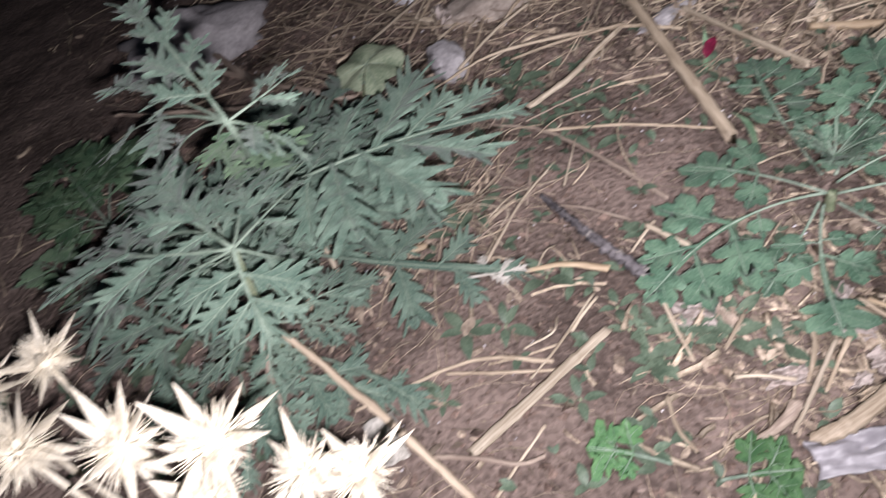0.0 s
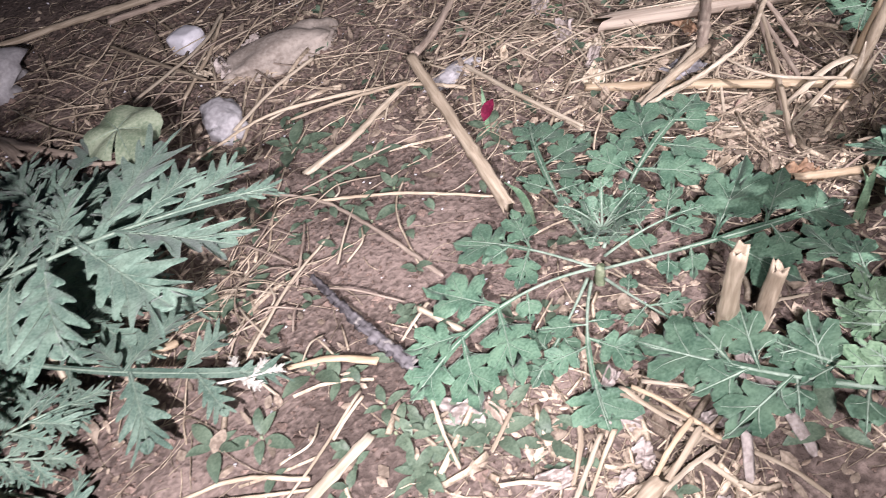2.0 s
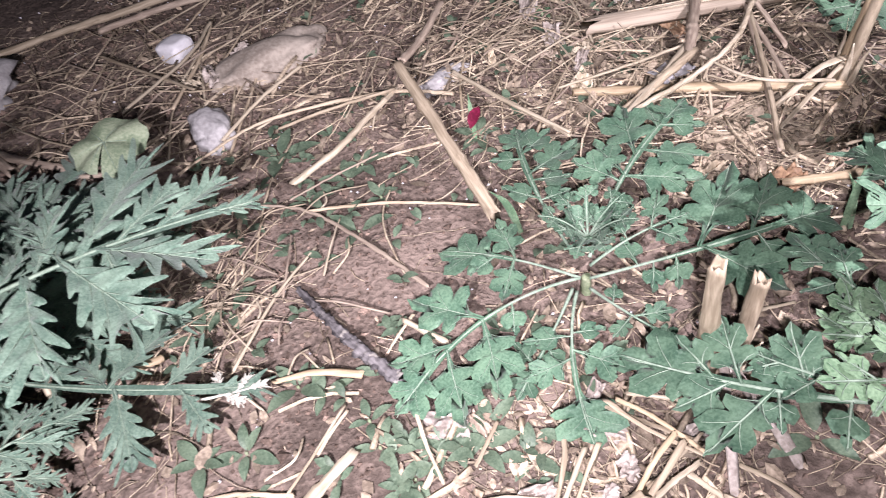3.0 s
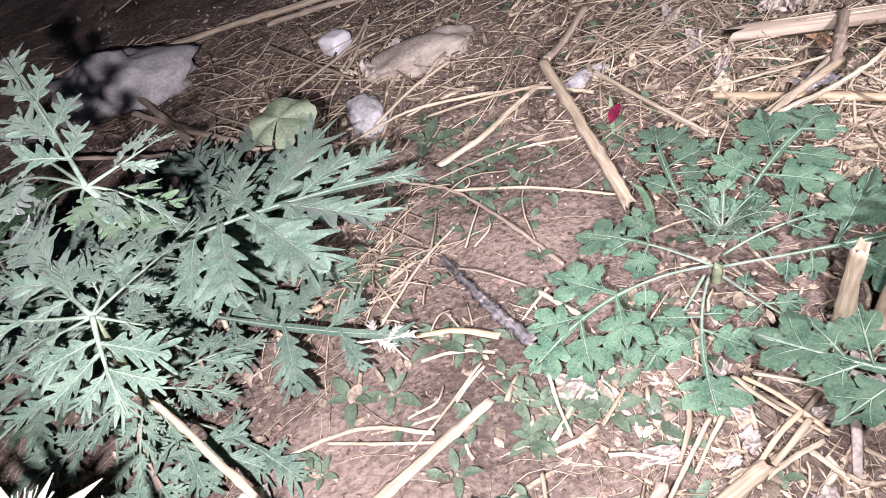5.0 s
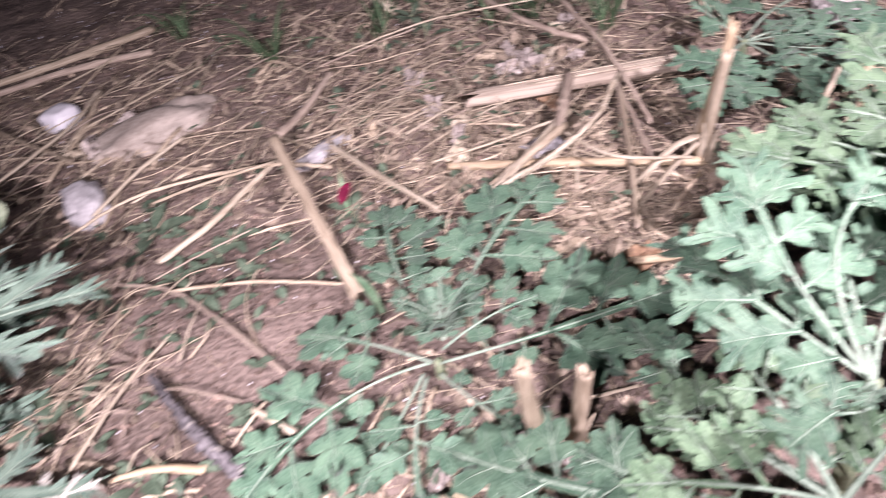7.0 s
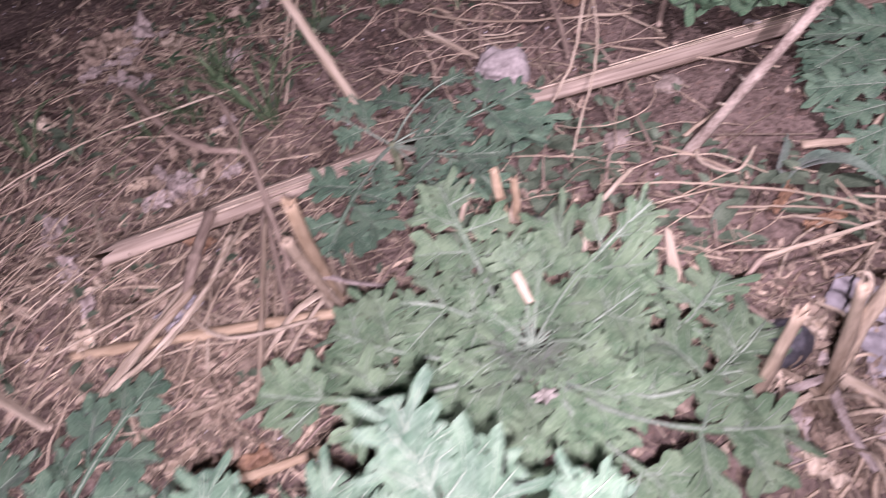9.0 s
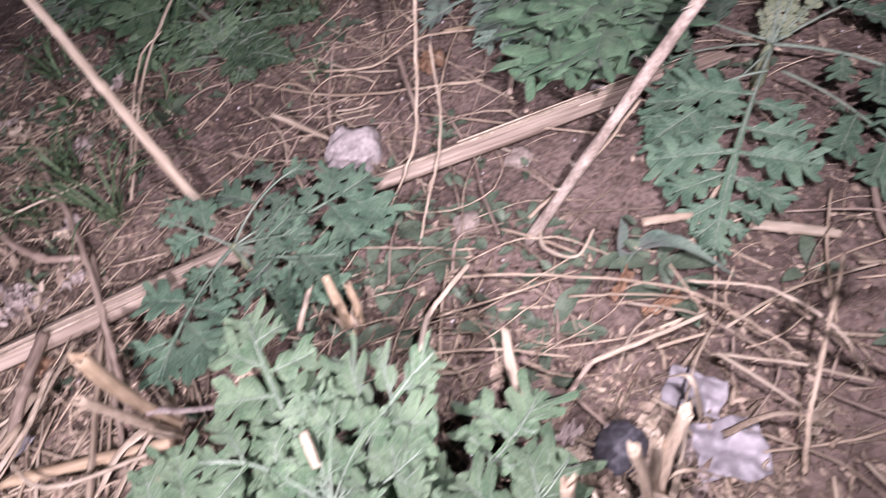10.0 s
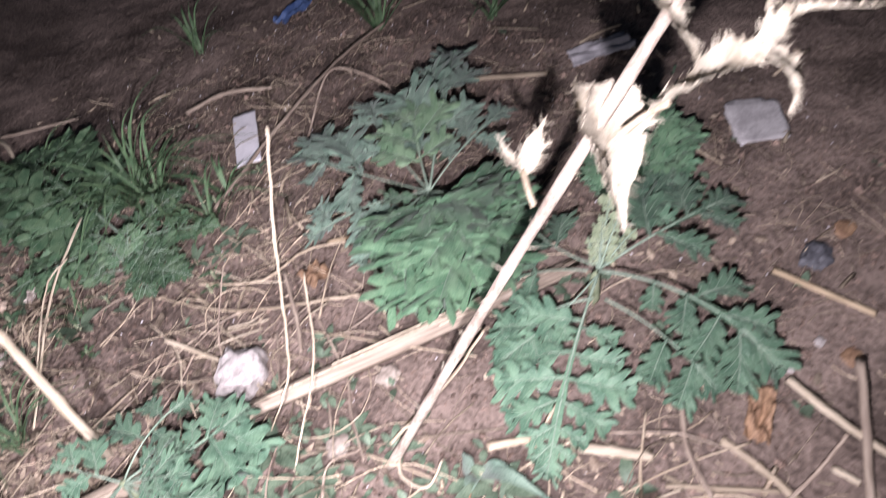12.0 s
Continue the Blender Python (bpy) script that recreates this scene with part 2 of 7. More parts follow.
def cut_stalk(name, foot, top, r, mat, label, group):
    """A stub of cut stalk: a hollow tube with a pithy core and torn sheath at its foot."""
    foot, top = Vector(foot), Vector(top)
    thing = holder(name, foot, label, "stubble", group)
    line = spline([foot - (top - foot) * 0.12, foot.lerp(top, 0.5) + Vector((rng.uniform(-1, 1), rng.uniform(-1, 1), 0)) * 0.004, top], 16)
    k = rng.uniform(0.3, 0.6)
    v, f = tube(line, lambda u: r * (1.12 - 0.2 * u) * (1 + 0.2 * math.exp(-((u - k) / 0.03) ** 2)), 10, 0.72, rough=0.34, caps=False, seed=rng.random() * 9)
    n = len(v)
    d = (line[-1] - line[-2]).normalized()
    for i in range(10):
        v[n - 10 + i] = v[n - 10 + i] + d * r * 2.0 * noise.noise((i * 1.3, r * 900, foot.x * 40))
    for i in range(10):
        v.append(line[-1].lerp(v[n - 10 + i], 0.66) - d * 0.001)
    for i in range(10):
        v.append(line[-1].lerp(v[n - 10 + i], 0.55) - d * 0.004)
    for i in range(10):
        a, b = i, (i + 1) % 10
        f.append((n - 10 + a, n - 10 + b, n + b, n + a))
        f.append((n + a, n + b, n + 10 + b, n + 10 + a))
    f.append(tuple(range(n + 10, n + 20)))
    part("stem", mesh_of("stem", v, f, [mat]), thing)
    for j in range(2):
        a = rng.uniform(0, 6.3)
        out = Vector((math.cos(a), math.sin(a), 0))
        w, g = tube(spline([foot + out * r, foot.lerp(top, 0.25) + out * r * 1.4, foot.lerp(top, 0.45) + out * r * 2.4], 8), lambda u: r * (0.9 - 0.8 * u), 6, 0.25, rough=0.3, seed=j)
        part("sheath", mesh_of("sheath", w, g, [STRAW_PALE]), thing, "torn papery sheath")
    return thing


def split_stalk(name, a, b, width, mat, label, thick=0.35):
    """A thick stalk split lengthwise: a shallow trough of fibres with splintered ends."""
    a, b = Vector(a), Vector(b)
    thing = holder(name, a, label, "split stalk")
    d = (b - a).normalized()
    side = d.cross(UP).normalized()
    n, m = 36, 9
    v, f = [], []
    for layer in (0, 1):
        for i in range(n + 1):
            u = i / n
            for j in range(m):
                s = j / (m - 1) * 2 - 1
                tip = 0.03 * noise.noise((j * 1.3, layer * 0.1, 3.3 + width * 90)) * (1 if u > 0.9 else -1 if u < 0.1 else 0)
                w = width * (1 - 0.25 * abs(2 * u - 1) ** 3)
                h = width * thick * (1 - s * s) ** 0.5 + 0.0012 * noise.noise((j * 2.7, i * 0.15, width * 70)) + 0.003
                v.append(a + d * ((b - a).length * u + tip) + side * s * w * 0.5 + UP * (h if layer == 0 else h * 0.4 - 0.004))
    q = (n + 1) * m
    for i in range(n):
        for j in range(m - 1):
            k = i * m + j
            f.append((k, k + 1, k + m + 1, k + m))
            f.append((q + k + m, q + k + m + 1, q + k + 1, q + k))
        for j in (0, m - 1):
            k = i * m + j
            f.append((k, k + m, q + k + m, q + k) if j == 0 else (q + k, q + k + m, k + m, k))
    for i in (0, n):
        for j in range(m - 1):
            k = i * m + j
            f.append((k, q + k, q + k + 1, k + 1) if i else (k + 1, q + k + 1, q + k, k))
    place = Matrix.Translation(a) @ d.to_track_quat("Z", "Y").to_matrix().to_4x4()
    back = place.inverted()
    part("rind", mesh_of("rind", [back @ p for p in v], f, [mat]), thing, "", place)
    for j in range(5):
        o = side * rng.uniform(-0.4, 0.4) * width
        s, e = sorted((rng.uniform(0, 0.6), rng.uniform(0.5, 1.04)))
        lift = UP * (width * thick * (1 - (2 * o.length / width) ** 2) ** 0.5 + 0.004)
        w, g = tube(spline([a.lerp(b, s) + o + lift, a.lerp(b, (s + e) / 2) + o * 1.05 + lift * 1.05, a.lerp(b, e) + o * 1.15 + lift], 10), lambda u: 0.0016 * (1 - 0.6 * u), 5, 0.6)
        part("fibre", mesh_of("fibre", w, g, [STRAW_PALE]), thing)
    return thing


def finger(q):
    """How far a narrow pointed lobe reaches at q, from -1 to 1 across it."""
    return max(0.0, 1 - (abs(q - 0.1) / (0.88 if q > 0.1 else 1.08)) ** 2.8) ** 0.55


def blunt(q):
    """How far a broad rounded finger with a faint notch in its end reaches at q, from -1 to 1 across it."""
    return max(0.0, 1 - abs(q) ** 3.6) ** 0.5 * (1 - 0.08 * math.cos(2.4 * math.pi * q) ** 2)


def scallop(q):
    """How far a rounded lobe with three blunt teeth reaches at q, from -1 to 1 across it."""
    return max(0.0, 1 - abs(q) ** 2.3) ** 0.6 * (1 - 0.13 * math.sin(1.5 * math.pi * q) ** 2)


def fan_rows(spine, along, side, sg, length, half, lobes, web):
    """Rows of a rounded leaflet's edge, from its stalk to its tip: lobes set round a centre like a fan. Also the lobes' tips."""
    rows, tips = [(0.0, spine(0.0) + side * sg * half * 0.05), (0.16, spine(0.16) + side * sg * half * 0.09)], []
    count, centre = max(1, lobes - 1), spine(0.44)
    share = 104 / count
    lobe_list = [(132 - share * (k + 0.5), share * 0.5) for k in range(count)] + [(0.0, 28.0)]
    for k, (mid, wide) in enumerate(lobe_list):
        grow = rng.uniform(0.90, 1.10) * (0.86 if k == 0 and count > 1 else 1.0)
        for q in (-1.0, -0.86, -0.67, -0.33, 0.0, 0.33, 0.67, 0.86):
            ang = mid - q * wide
            if ang < 0:
                break
            a = radians(ang)
            reach = grow * (web + (1 - web) * scallop(q))
            ahead = math.cos(a) * length * (0.58 if ang < 90 else 0.36)
            s = 0.22 + 0.78 * ((132 - ang) / 132) ** 1.15
            edge = centre + along * (ahead * reach) + side * (sg * math.sin(a) * half * 1.12 * reach)
            rows.append((s, edge))
            if q == 0.0:
                tips.append((s, edge))
    return rows, tips


def leaflet(v, f, wv, wf, at, along, side, norm, length, half, lobes, pointed, curl, rib, web=0.44):
    """One leaflet: a single sheet on both sides of its vein, cut into lobes that lean towards the tip."""
    bend, dome, wave = rng.uniform(-0.10, 0.10), rng.uniform(0.05, 0.30), rng.uniform(0, 40)
    first, last = 0.14, 0.84

    def spine(s):
        return at + along * (length * s) + side * (bend * length * s * s) - norm * (curl * length * s * s)

    def skin(s, edge, r):
        p = spine(s).lerp(edge, r)
        ripple = 0.16 * half * r * noise.noise((wave + s * 5, r * 2.2, wave * 0.7))
        return p + norm * (dome * half * r * (1.25 - r) + ripple)

    share = (last - first) / lobes
    for sg in (-1, 1):
        if pointed:
            rows, tips = [(0.0, spine(0.0) + side * sg * half * 0.06), (first * 0.55, spine(first * 0.55) + side * sg * half * 0.10)], []
            for k in range(lobes):
                mid = first + share * (k + 0.5) + 0.012 * sg
                swell = 0.30 + 0.70 * math.sin(math.pi * (k + 0.55) / lobes * 0.72)
                ang = radians((66 if pointed == 2 else 54) - 30 * k / lobes + rng.uniform(-6, 6))
                d = (along * math.cos(ang) + side * sg * math.sin(ang) + norm * rng.uniform(-0.10, 0.10)).normalized()
                reach = half * 1.08 * swell * rng.uniform(0.88, 1.12) / max(0.88, math.sin(ang))
                for q in (-1.0, -0.86, -0.6, -0.25, 0.05, 0.35, 0.65, 0.88):
                    s = mid + q * share * 0.5
                    p = blunt(q) if pointed == 2 else finger(q)
                    base = web if k or q >= 0 else 0.16
                    rows.append((s, spine(s) + d * (reach * (base + (1 - base) * p)) + along * (share * 0.5 * length * q * (p * (0.18 if pointed == 2 else -0.12) - 0.10))))
                tips.append(rows[-4])
            for r, w in ((0.0, 0.62), (0.15, 0.80), (0.40, 1.0), (0.65, 0.95), (0.85, 0.66), (0.97, 0.28), (1.0, 0.02)):
                s = last + (1 - last) * r
                rows.append((s, spine(s) + side * sg * half * w * (0.42 if pointed == 2 else 0.30 * (1 - 0.35 * r))))
        else:
            rows, tips = fan_rows(spine, along, side, sg, length, half, lobes, web)
        if rib:
            for s, edge in tips:
                q = max(0.06, s - 0.16)
                line = [skin(q + (s - q) * r, edge, r) + norm * 0.0005 for r in (0.0, 0.3, 0.55, 0.8)]
                tube(line, lambda z: rib * (0.24 - 0.15 * z), 3, 0.5, wv, wf, caps=False)
        k = len(v)
        for s, edge in rows:
            v += [skin(s, edge, r) for r in (0.0, 0.36, 0.72, 1.0)]
        for i in range(len(rows) - 1):
            for c_ in range(3):
                a = k + i * 4 + c_
                f.append((a, a + 1, a + 5, a + 4) if sg > 0 else (a, a + 4, a + 5, a + 1))
    tube([spine(s) + norm * 0.0005 for s in (0.0, 0.25, 0.5, 0.75, 0.95)], lambda q: rib * (0.50 - 0.36 * q), 4, 0.6, wv, wf, caps=False)


def cut_leaf(plant, base, tip, mat, fingers, arch=0.10, sway=0.0, end=0.72, broad=0.44, lobes=3, pointed=0, rib=0.0017, full=1.0, label="", vein=None):
    """A deeply cut leaf, its leaflets fan-shaped (0), with pointed fingers (1) or blunt ones (2). fingers: place along the midrib, angle from it, length of each leaflet. Parts: leaf, midrib."""
    base, tip = Vector(base), Vector(tip)
    span = (tip - base).length
    flat = (tip - base).cross(UP).normalized()
    top = base.lerp(tip, 0.5) + UP * span * arch + flat * span * sway * 2
    pts = [base * (1 - u) ** 2 + top * 2 * u * (1 - u) + tip * u * u for u in (i / 24 for i in range(25))]

    def axes(u):
        i = min(23, int(u * 24))
        d = (pts[i + 1] - pts[i]).normalized()
        side = d.cross(UP)
        side = side.normalized() if side.length > 0.15 else flat
        return pts[i].lerp(pts[i + 1], u * 24 - i), d, side, side.cross(d).normalized()

    v, f, wv, wf = [], [], [], []
    lobes = lobes + 1 if pointed else lobes
    web = (0.0, 0.34, 0.40)[pointed] or 0.36
    tube([p + UP * rib * 0.3 for p in pts], lambda u: rib * (1.15 - 0.95 * u), 6, 0.8, wv, wf)
    for u, turn, length in fingers:
        p, d, side, norm = axes(min(u, 0.95))
        a = radians(turn + rng.uniform(-2, 2))
        al = (d * math.cos(a) + side * math.sin(a) + norm * rng.uniform(-0.06, 0.14)).normalized()
        ac = norm.cross(al).normalized()
        nn = al.cross(ac).normalized()
        tw = rng.uniform(-0.24, 0.24)
        ac, nn = ac * math.cos(tw) + nn * math.sin(tw), nn * math.cos(tw) - ac * math.sin(tw)
        n_ = lobes if length > 0.3 * span or length > 0.055 else max(1, lobes - 1)
        n_ += 1 if pointed == 1 and length > 0.075 else 0
        leaflet(v, f, wv, wf, p + norm * rng.uniform(0.0002, 0.0008), al, ac, nn, length, length * (0.33, 0.34, 0.40)[pointed] * full * rng.uniform(0.9, 1.1), n_, pointed, rng.uniform(0.02, 0.16), rib, web)
    p, d, side, norm = axes(end)
    rest = tip - p
    al = rest.normalized()
    ac = norm.cross(al).normalized() * -1
    leaflet(v, f, wv, wf, p + norm * 0.0004, al, ac, ac.cross(al), rest.length, max(rest.length * broad * full, span * 0.07), lobes, pointed, 0.06, rib, web)
    k = len(v)
    low = min((q[0] for q in fingers), default=end) * 0.8
    for i in range(13):
        u = low + (min(0.96, end + 0.08) - low) * i / 12
        p, d, side, norm = axes(u)
        w = span * (0.004 + (0.034 if full > 1.1 else 0.014) * math.sin(0.6 * math.pi * i / 12)) * (1 + 0.5 * noise.noise((u * 9, span * 50, base.x * 30)))
        v += [p - side * w + norm * 0.0003, p + norm * 0.0001, p + side * w + norm * 0.0003]
    for i in range(12):
        for j in (0, 1):
            a = k + i * 3 + j
            f.append((a, a + 1, a + 4, a + 3))
    blade = part("leaf", mesh_of("leaf", v, f, [mat]), plant, label)
    part("midrib", mesh_of("midrib", wv, wf, [vein or VEIN]), blade)
    return blade


def leaf(plant, base, tip, mat, width=0.36, pairs=3, lobes=3, arch=0.14, start=0.30, sway=0.0, pointed=0, rib=0.0017, full=1.0, label="", vein=None):
    """A cut leaf with its leaflets in rough pairs."""
    span = (Vector(tip) - Vector(base)).length
    fingers = []
    for i in range(pairs):
        u = start + (0.74 - start) * i / max(1, pairs - 0.8)
        grow = (0.66 + 0.34 * math.sin(math.pi * min(1, (i + 0.8) / pairs))) * (1 - 0.35 * (i / pairs) ** 2)
        for sg in (-1, 1):
            fingers.append((min(0.9, max(0.06, u + 0.02 * sg + rng.uniform(-0.025, 0.025))), sg * ((54 if pointed else 62) - 20 * i / pairs + rng.uniform(-8, 8)), span * width * grow * rng.uniform(0.82, 1.12)))
    return cut_leaf(plant, base, tip, mat, fingers, arch, sway, 0.72, 0.46, lobes, pointed, rib, full, label, vein)


def crown(plant, at, top, r, mat=None):
    line = spline([(at[0], at[1], ground_z(at[0], at[1]) - 0.01), Vector(at).lerp(Vector(top), 0.5), top], 8)
    v, f = tube(line, lambda u: r * (1.1 - 0.5 * u), 8, rough=0.2)
    return part("stem", mesh_of("stem", v, f, [mat or STEM]), plant)


def sprouts(plant, at, n, size, mat, lift=0.6):
    """The small unfolding leaves at a rosette's heart."""
    for i in range(n):
        a = i * 2.4 + rng.uniform(-0.3, 0.3)
        s = size * rng.uniform(0.6, 1.1)
        tip = Vector(at) + Vector((math.cos(a) * s, math.sin(a) * s, s * lift * rng.uniform(0.5, 1.1)))
        leaf(plant, at, tip, mat, 0.46, 2, 2, 0.3, 0.25, rib=0.0012, full=1.15)


def plain_leaf(v, f, base, tip, width, arch=0.15, n=6):
    """A smooth oval or sword-shaped leaf, folded a little along its midline."""
    base, tip = Vector(base), Vector(tip)
    span = (tip - base).length
    d = (tip - base).normalized()
    side = d.cross(UP)
    side = side.normalized() if side.length > 0.1 else Vector((1, 0, 0))
    k = len(v)
    for i in range(n + 1):
        u = i / n
        p = base.lerp(tip, u) + UP * span * arch * 4 * u * (1 - u)
        w = width * 0.5 * max(0.04, math.sin(math.pi * u ** 0.8)) ** 0.75
        v += [p - side * w + UP * w * 0.25, p, p + side * w + UP * w * 0.25]
    for i in range(n):
        for j in (0, 1):
            a = k + i * 3 + j
            f.append((a, a + 1, a + 4, a + 3))


def weed(at, leaves, size, label="small weed with oval green leaves on the soil", name="small_weed", mat=None, shape=0.42, stem=0.0, spread=6.3, turn=0.0, group="small weeds"):
    at = Vector((at[0], at[1], ground_z(at[0], at[1])))
    thing = holder(name, at, label, "weed", group)
    for i in range(leaves):
        a = turn + spread * i / leaves + rng.uniform(-0.35, 0.35)
        s = size * rng.uniform(0.7, 1.2)
        v, f = [], []
        d = Vector((math.cos(a), math.sin(a), 0))
        b = at + UP * (0.002 + stem * i / leaves) + d * s * 0.12
        plain_leaf(v, f, b, b + d * s + UP * s * rng.uniform(0.05, 0.35), s * shape, rng.uniform(0.04, 0.14))
        part("leaf", mesh_of("leaf", v, f, [mat or WEED]), thing)
    v, f = tube(spline([at - UP * 0.005, at + UP * (0.004 + stem)], 3), lambda u: 0.0016, 6)
    part("stem", mesh_of("stem", v, f, [STEM]), thing)
    return thing


def stone(name, at, size, mat, label, turn=0.0, seed=0.0, category="stone", rough=0.28, sink=0.3, block=0.8):
    """A weathered stone, lumpy and chipped, sunk a little into the soil."""
    bm = bmesh.new()
    bmesh.ops.create_icosphere(bm, subdivisions=4, radius=1)
    for w in bm.verts:
        p = w.co.copy()
        k = 1 + rough * noise.noise(p * 1.3 + Vector((seed, 0, 0))) + rough * 0.5 * noise.noise(p * 3.1 + Vector((seed, 2, 0))) + rough * 0.16 * noise.noise(p * 9 + Vector((seed, 5, 0)))
        q = Vector([math.copysign(abs(c) ** block, c) for c in p]) * k
        w.co = Vector((q.x * size[0] / 2, q.y * size[1] / 2, q.z * size[2] / 2))
    me = bpy.data.meshes.new(name)
    bm.to_mesh(me)
    bm.free()
    me.materials.append(mat)
    me.polygons.foreach_set("use_smooth", [True] * len(me.polygons))
    ob = new(name, me)
    ob.matrix_world = pose(at[0], at[1], ground_z(at[0], at[1]) + size[2] * (0.5 - sink), 0, 0, turn)
    return tagged(ob, label, category)


def sheet(name, at, size, mat, label, category, turn=0.0, crumple=0.15, lift=0.004, tilt=(0, 0), seed=0.0, ragged=0.15, thick=0.0012):
    """A thin crumpled sheet with a torn edge, lying on the soil."""
    n = 22
    v, f = [], []
    for layer in (0, 1):
        for j in range(n + 1):
            for i in range(n + 1):
                a, b = i / n * 2 - 1, j / n * 2 - 1
                edge = 1 + ragged * noise.noise((a * 1.7 + seed, b * 1.7, 3)) * max(abs(a), abs(b))
                h = crumple * size[0] * (noise.noise((a * 1.8 + seed, b * 1.8, 0)) + 0.4 * abs(noise.noise((a * 5 + seed, b * 5, 1))))
                v.append((a * edge * size[0] / 2, b * edge * size[1] / 2, h - layer * thick))
    q, w = (n + 1) ** 2, n + 1
    for j in range(n):
        for i in range(n):
            k = j * w + i
            f.append((k, k + 1, k + w + 1, k + w))
            f.append((q + k, q + k + w, q + k + w + 1, q + k + 1))
    ring = [i for i in range(w)] + [j * w + n for j in range(1, w)] + [n * w + i for i in range(n - 1, -1, -1)] + [j * w for j in range(n - 1, 0, -1)]
    for k in range(len(ring)):
        a, b = ring[k], ring[(k + 1) % len(ring)]
        f.append((b, a, q + a, q + b))
    low = -min(p[2] for p in v)
    ob = new(name, mesh_of(name, v, f, [mat]))
    ob.matrix_world = pose(at[0], at[1], ground_z(at[0], at[1]) + lift + low * 0.4, tilt[0], tilt[1], turn)
    return tagged(ob, label, category)


def spike(v, f, base, d, length, r):
    """A thorn: a slim cone."""
    d = d.normalized()
    tube([base, base + d * length * 0.5, base + d * length], lambda u: max(0.0002, r * (1 - u)), 5, 1.0, v, f, caps=False)


# ---- rosette weeds ----
def plant_at(name, at, label, category="weed"):
    return holder(name, (at[0], at[1], ground_z(at[0], at[1])), label, category, "rosette weeds")


# The rosette in the middle of the bare patch.
c = plant_at("lobed_rosette", (0.687, 0.629, 0.000), "green rosette weed with rounded lobed leaves flat on soil")
crown(c, (0.681, 0.620, 0.022), (0.681, 0.620, 0.014), 0.006)
cut_leaf(c, (0.674, 0.619, 0.022), (0.453, 0.570, 0.006), GREEN, [(0.32, -67, 0.038), (0.46, 58, 0.085), (0.47, -68, 0.087), (0.64, 31, 0.064), (0.67, -59, 0.078)], arch=0.12, sway=0.09, end=0.74)
cut_leaf(c, (0.663, 0.606, 0.022), (0.601, 0.463, 0.006), GREEN, [(0.32, -102, 0.031), (0.34, 82, 0.047), (0.43, -64, 0.055), (0.48, 64, 0.05)], arch=0.1, sway=0.07, end=0.66, broad=0.62)
cut_leaf(c, (0.674, 0.619, 0.022), (0.565, 0.731, 0.016), GREEN, [(0.44, 55, 0.061), (0.45, -98, 0.053), (0.58, -55, 0.035)], arch=0.1, sway=0.01, end=0.52)
cut_leaf(c, (0.684, 0.644, 0.022), (0.716, 0.855, 0.030), GREEN, [(0.39, 81, 0.037), (0.4, -46, 0.044), (0.54, 97, 0.05), (0.59, 63, 0.074), (0.72, -74, 0.038), (0.76, 54, 0.052)], arch=0.06, sway=-0.05, end=0.76)
cut_leaf(c, (0.695, 0.638, 0.022), (0.908, 0.783, 0.035), GREEN, [(0.3, 104, 0.029), (0.39, -78, 0.062), (0.42, 66, 0.083), (0.43, -49, 0.067), (0.55, -41, 0.087), (0.59, 74, 0.073), (0.75, -38, 0.056), (0.77, 57, 0.05)], arch=0.06, sway=-0.05, end=0.78)
cut_leaf(c, (0.682, 0.614, 0.022), (0.920, 0.563, 0.040), GREEN, [(0.19, -98, 0.041), (0.25, 103, 0.036), (0.34, 103, 0.04), (0.43, -52, 0.107), (0.45, 55, 0.085), (0.64, -49, 0.081), (0.66, 86, 0.05)], arch=0.1, sway=0.05, end=0.72)
cut_leaf(c, (0.690, 0.628, 0.022), (0.795, 0.617, 0.050), GREEN, [(0.39, -85, 0.036), (0.6, 53, 0.044), (0.63, -60, 0.046)], arch=0.16, sway=-0.01)
cut_leaf(c, (0.676, 0.603, 0.022), (0.716, 0.512, 0.020), GREEN, [(0.3, -126, 0.023), (0.52, 90, 0.031), (0.54, -47, 0.041)], arch=0.1, sway=0.05)
cut_leaf(c, (0.661, 0.611, 0.022), (0.562, 0.536, 0.006), GREEN, [(0.55, -54, 0.029), (0.73, 111, 0.032)], arch=0.1, sway=-0.03)
sprouts(c, (0.703, 0.655, 0.030), 12, 0.048, GREEN, 0.9)

# The tall grey-green plant.
a = plant_at("cutleaf_plant", (0.075, 0.90, 0.0), "tall grey-green weed with sharply cut drooping leaves")
crown(a, (0.075, 0.90, 0.0), (0.147, 0.676, 0.312), 0.0045, VEIN)
cut_leaf(a, (0.147, 0.676, 0.312), (0.057, 0.880, 0.360), GREY_GREEN, [(0.15, 34, 0.044), (0.16, -45, 0.056), (0.26, -23, 0.075), (0.33, 36, 0.046), (0.52, 28, 0.047), (0.54, -19, 0.046)], arch=0.06, sway=0.01, rib=0.0022, pointed=1)
cut_leaf(a, (0.147, 0.676, 0.312), (-0.012, 0.884, 0.280), GREY_GREEN, [(0.3, 14, 0.095), (0.35, -82, 0.033), (0.6, 12, 0.056)], arch=0.06, sway=0.01, pointed=1)
cut_leaf(a, (0.147, 0.676, 0.312), (0.204, 0.739, 0.300), GREY_GREEN, [(0.26, -43, 0.041), (0.31, 63, 0.04), (0.49, -29, 0.036)], arch=0.2, sway=0.20, pointed=1)
cut_leaf(a, (0.147, 0.676, 0.312), (0.035, 0.751, 0.230), GREY_GREEN, [(0.46, -2, 0.025), (0.52, -131, 0.069)], arch=0.2, sway=0.02, pointed=1)
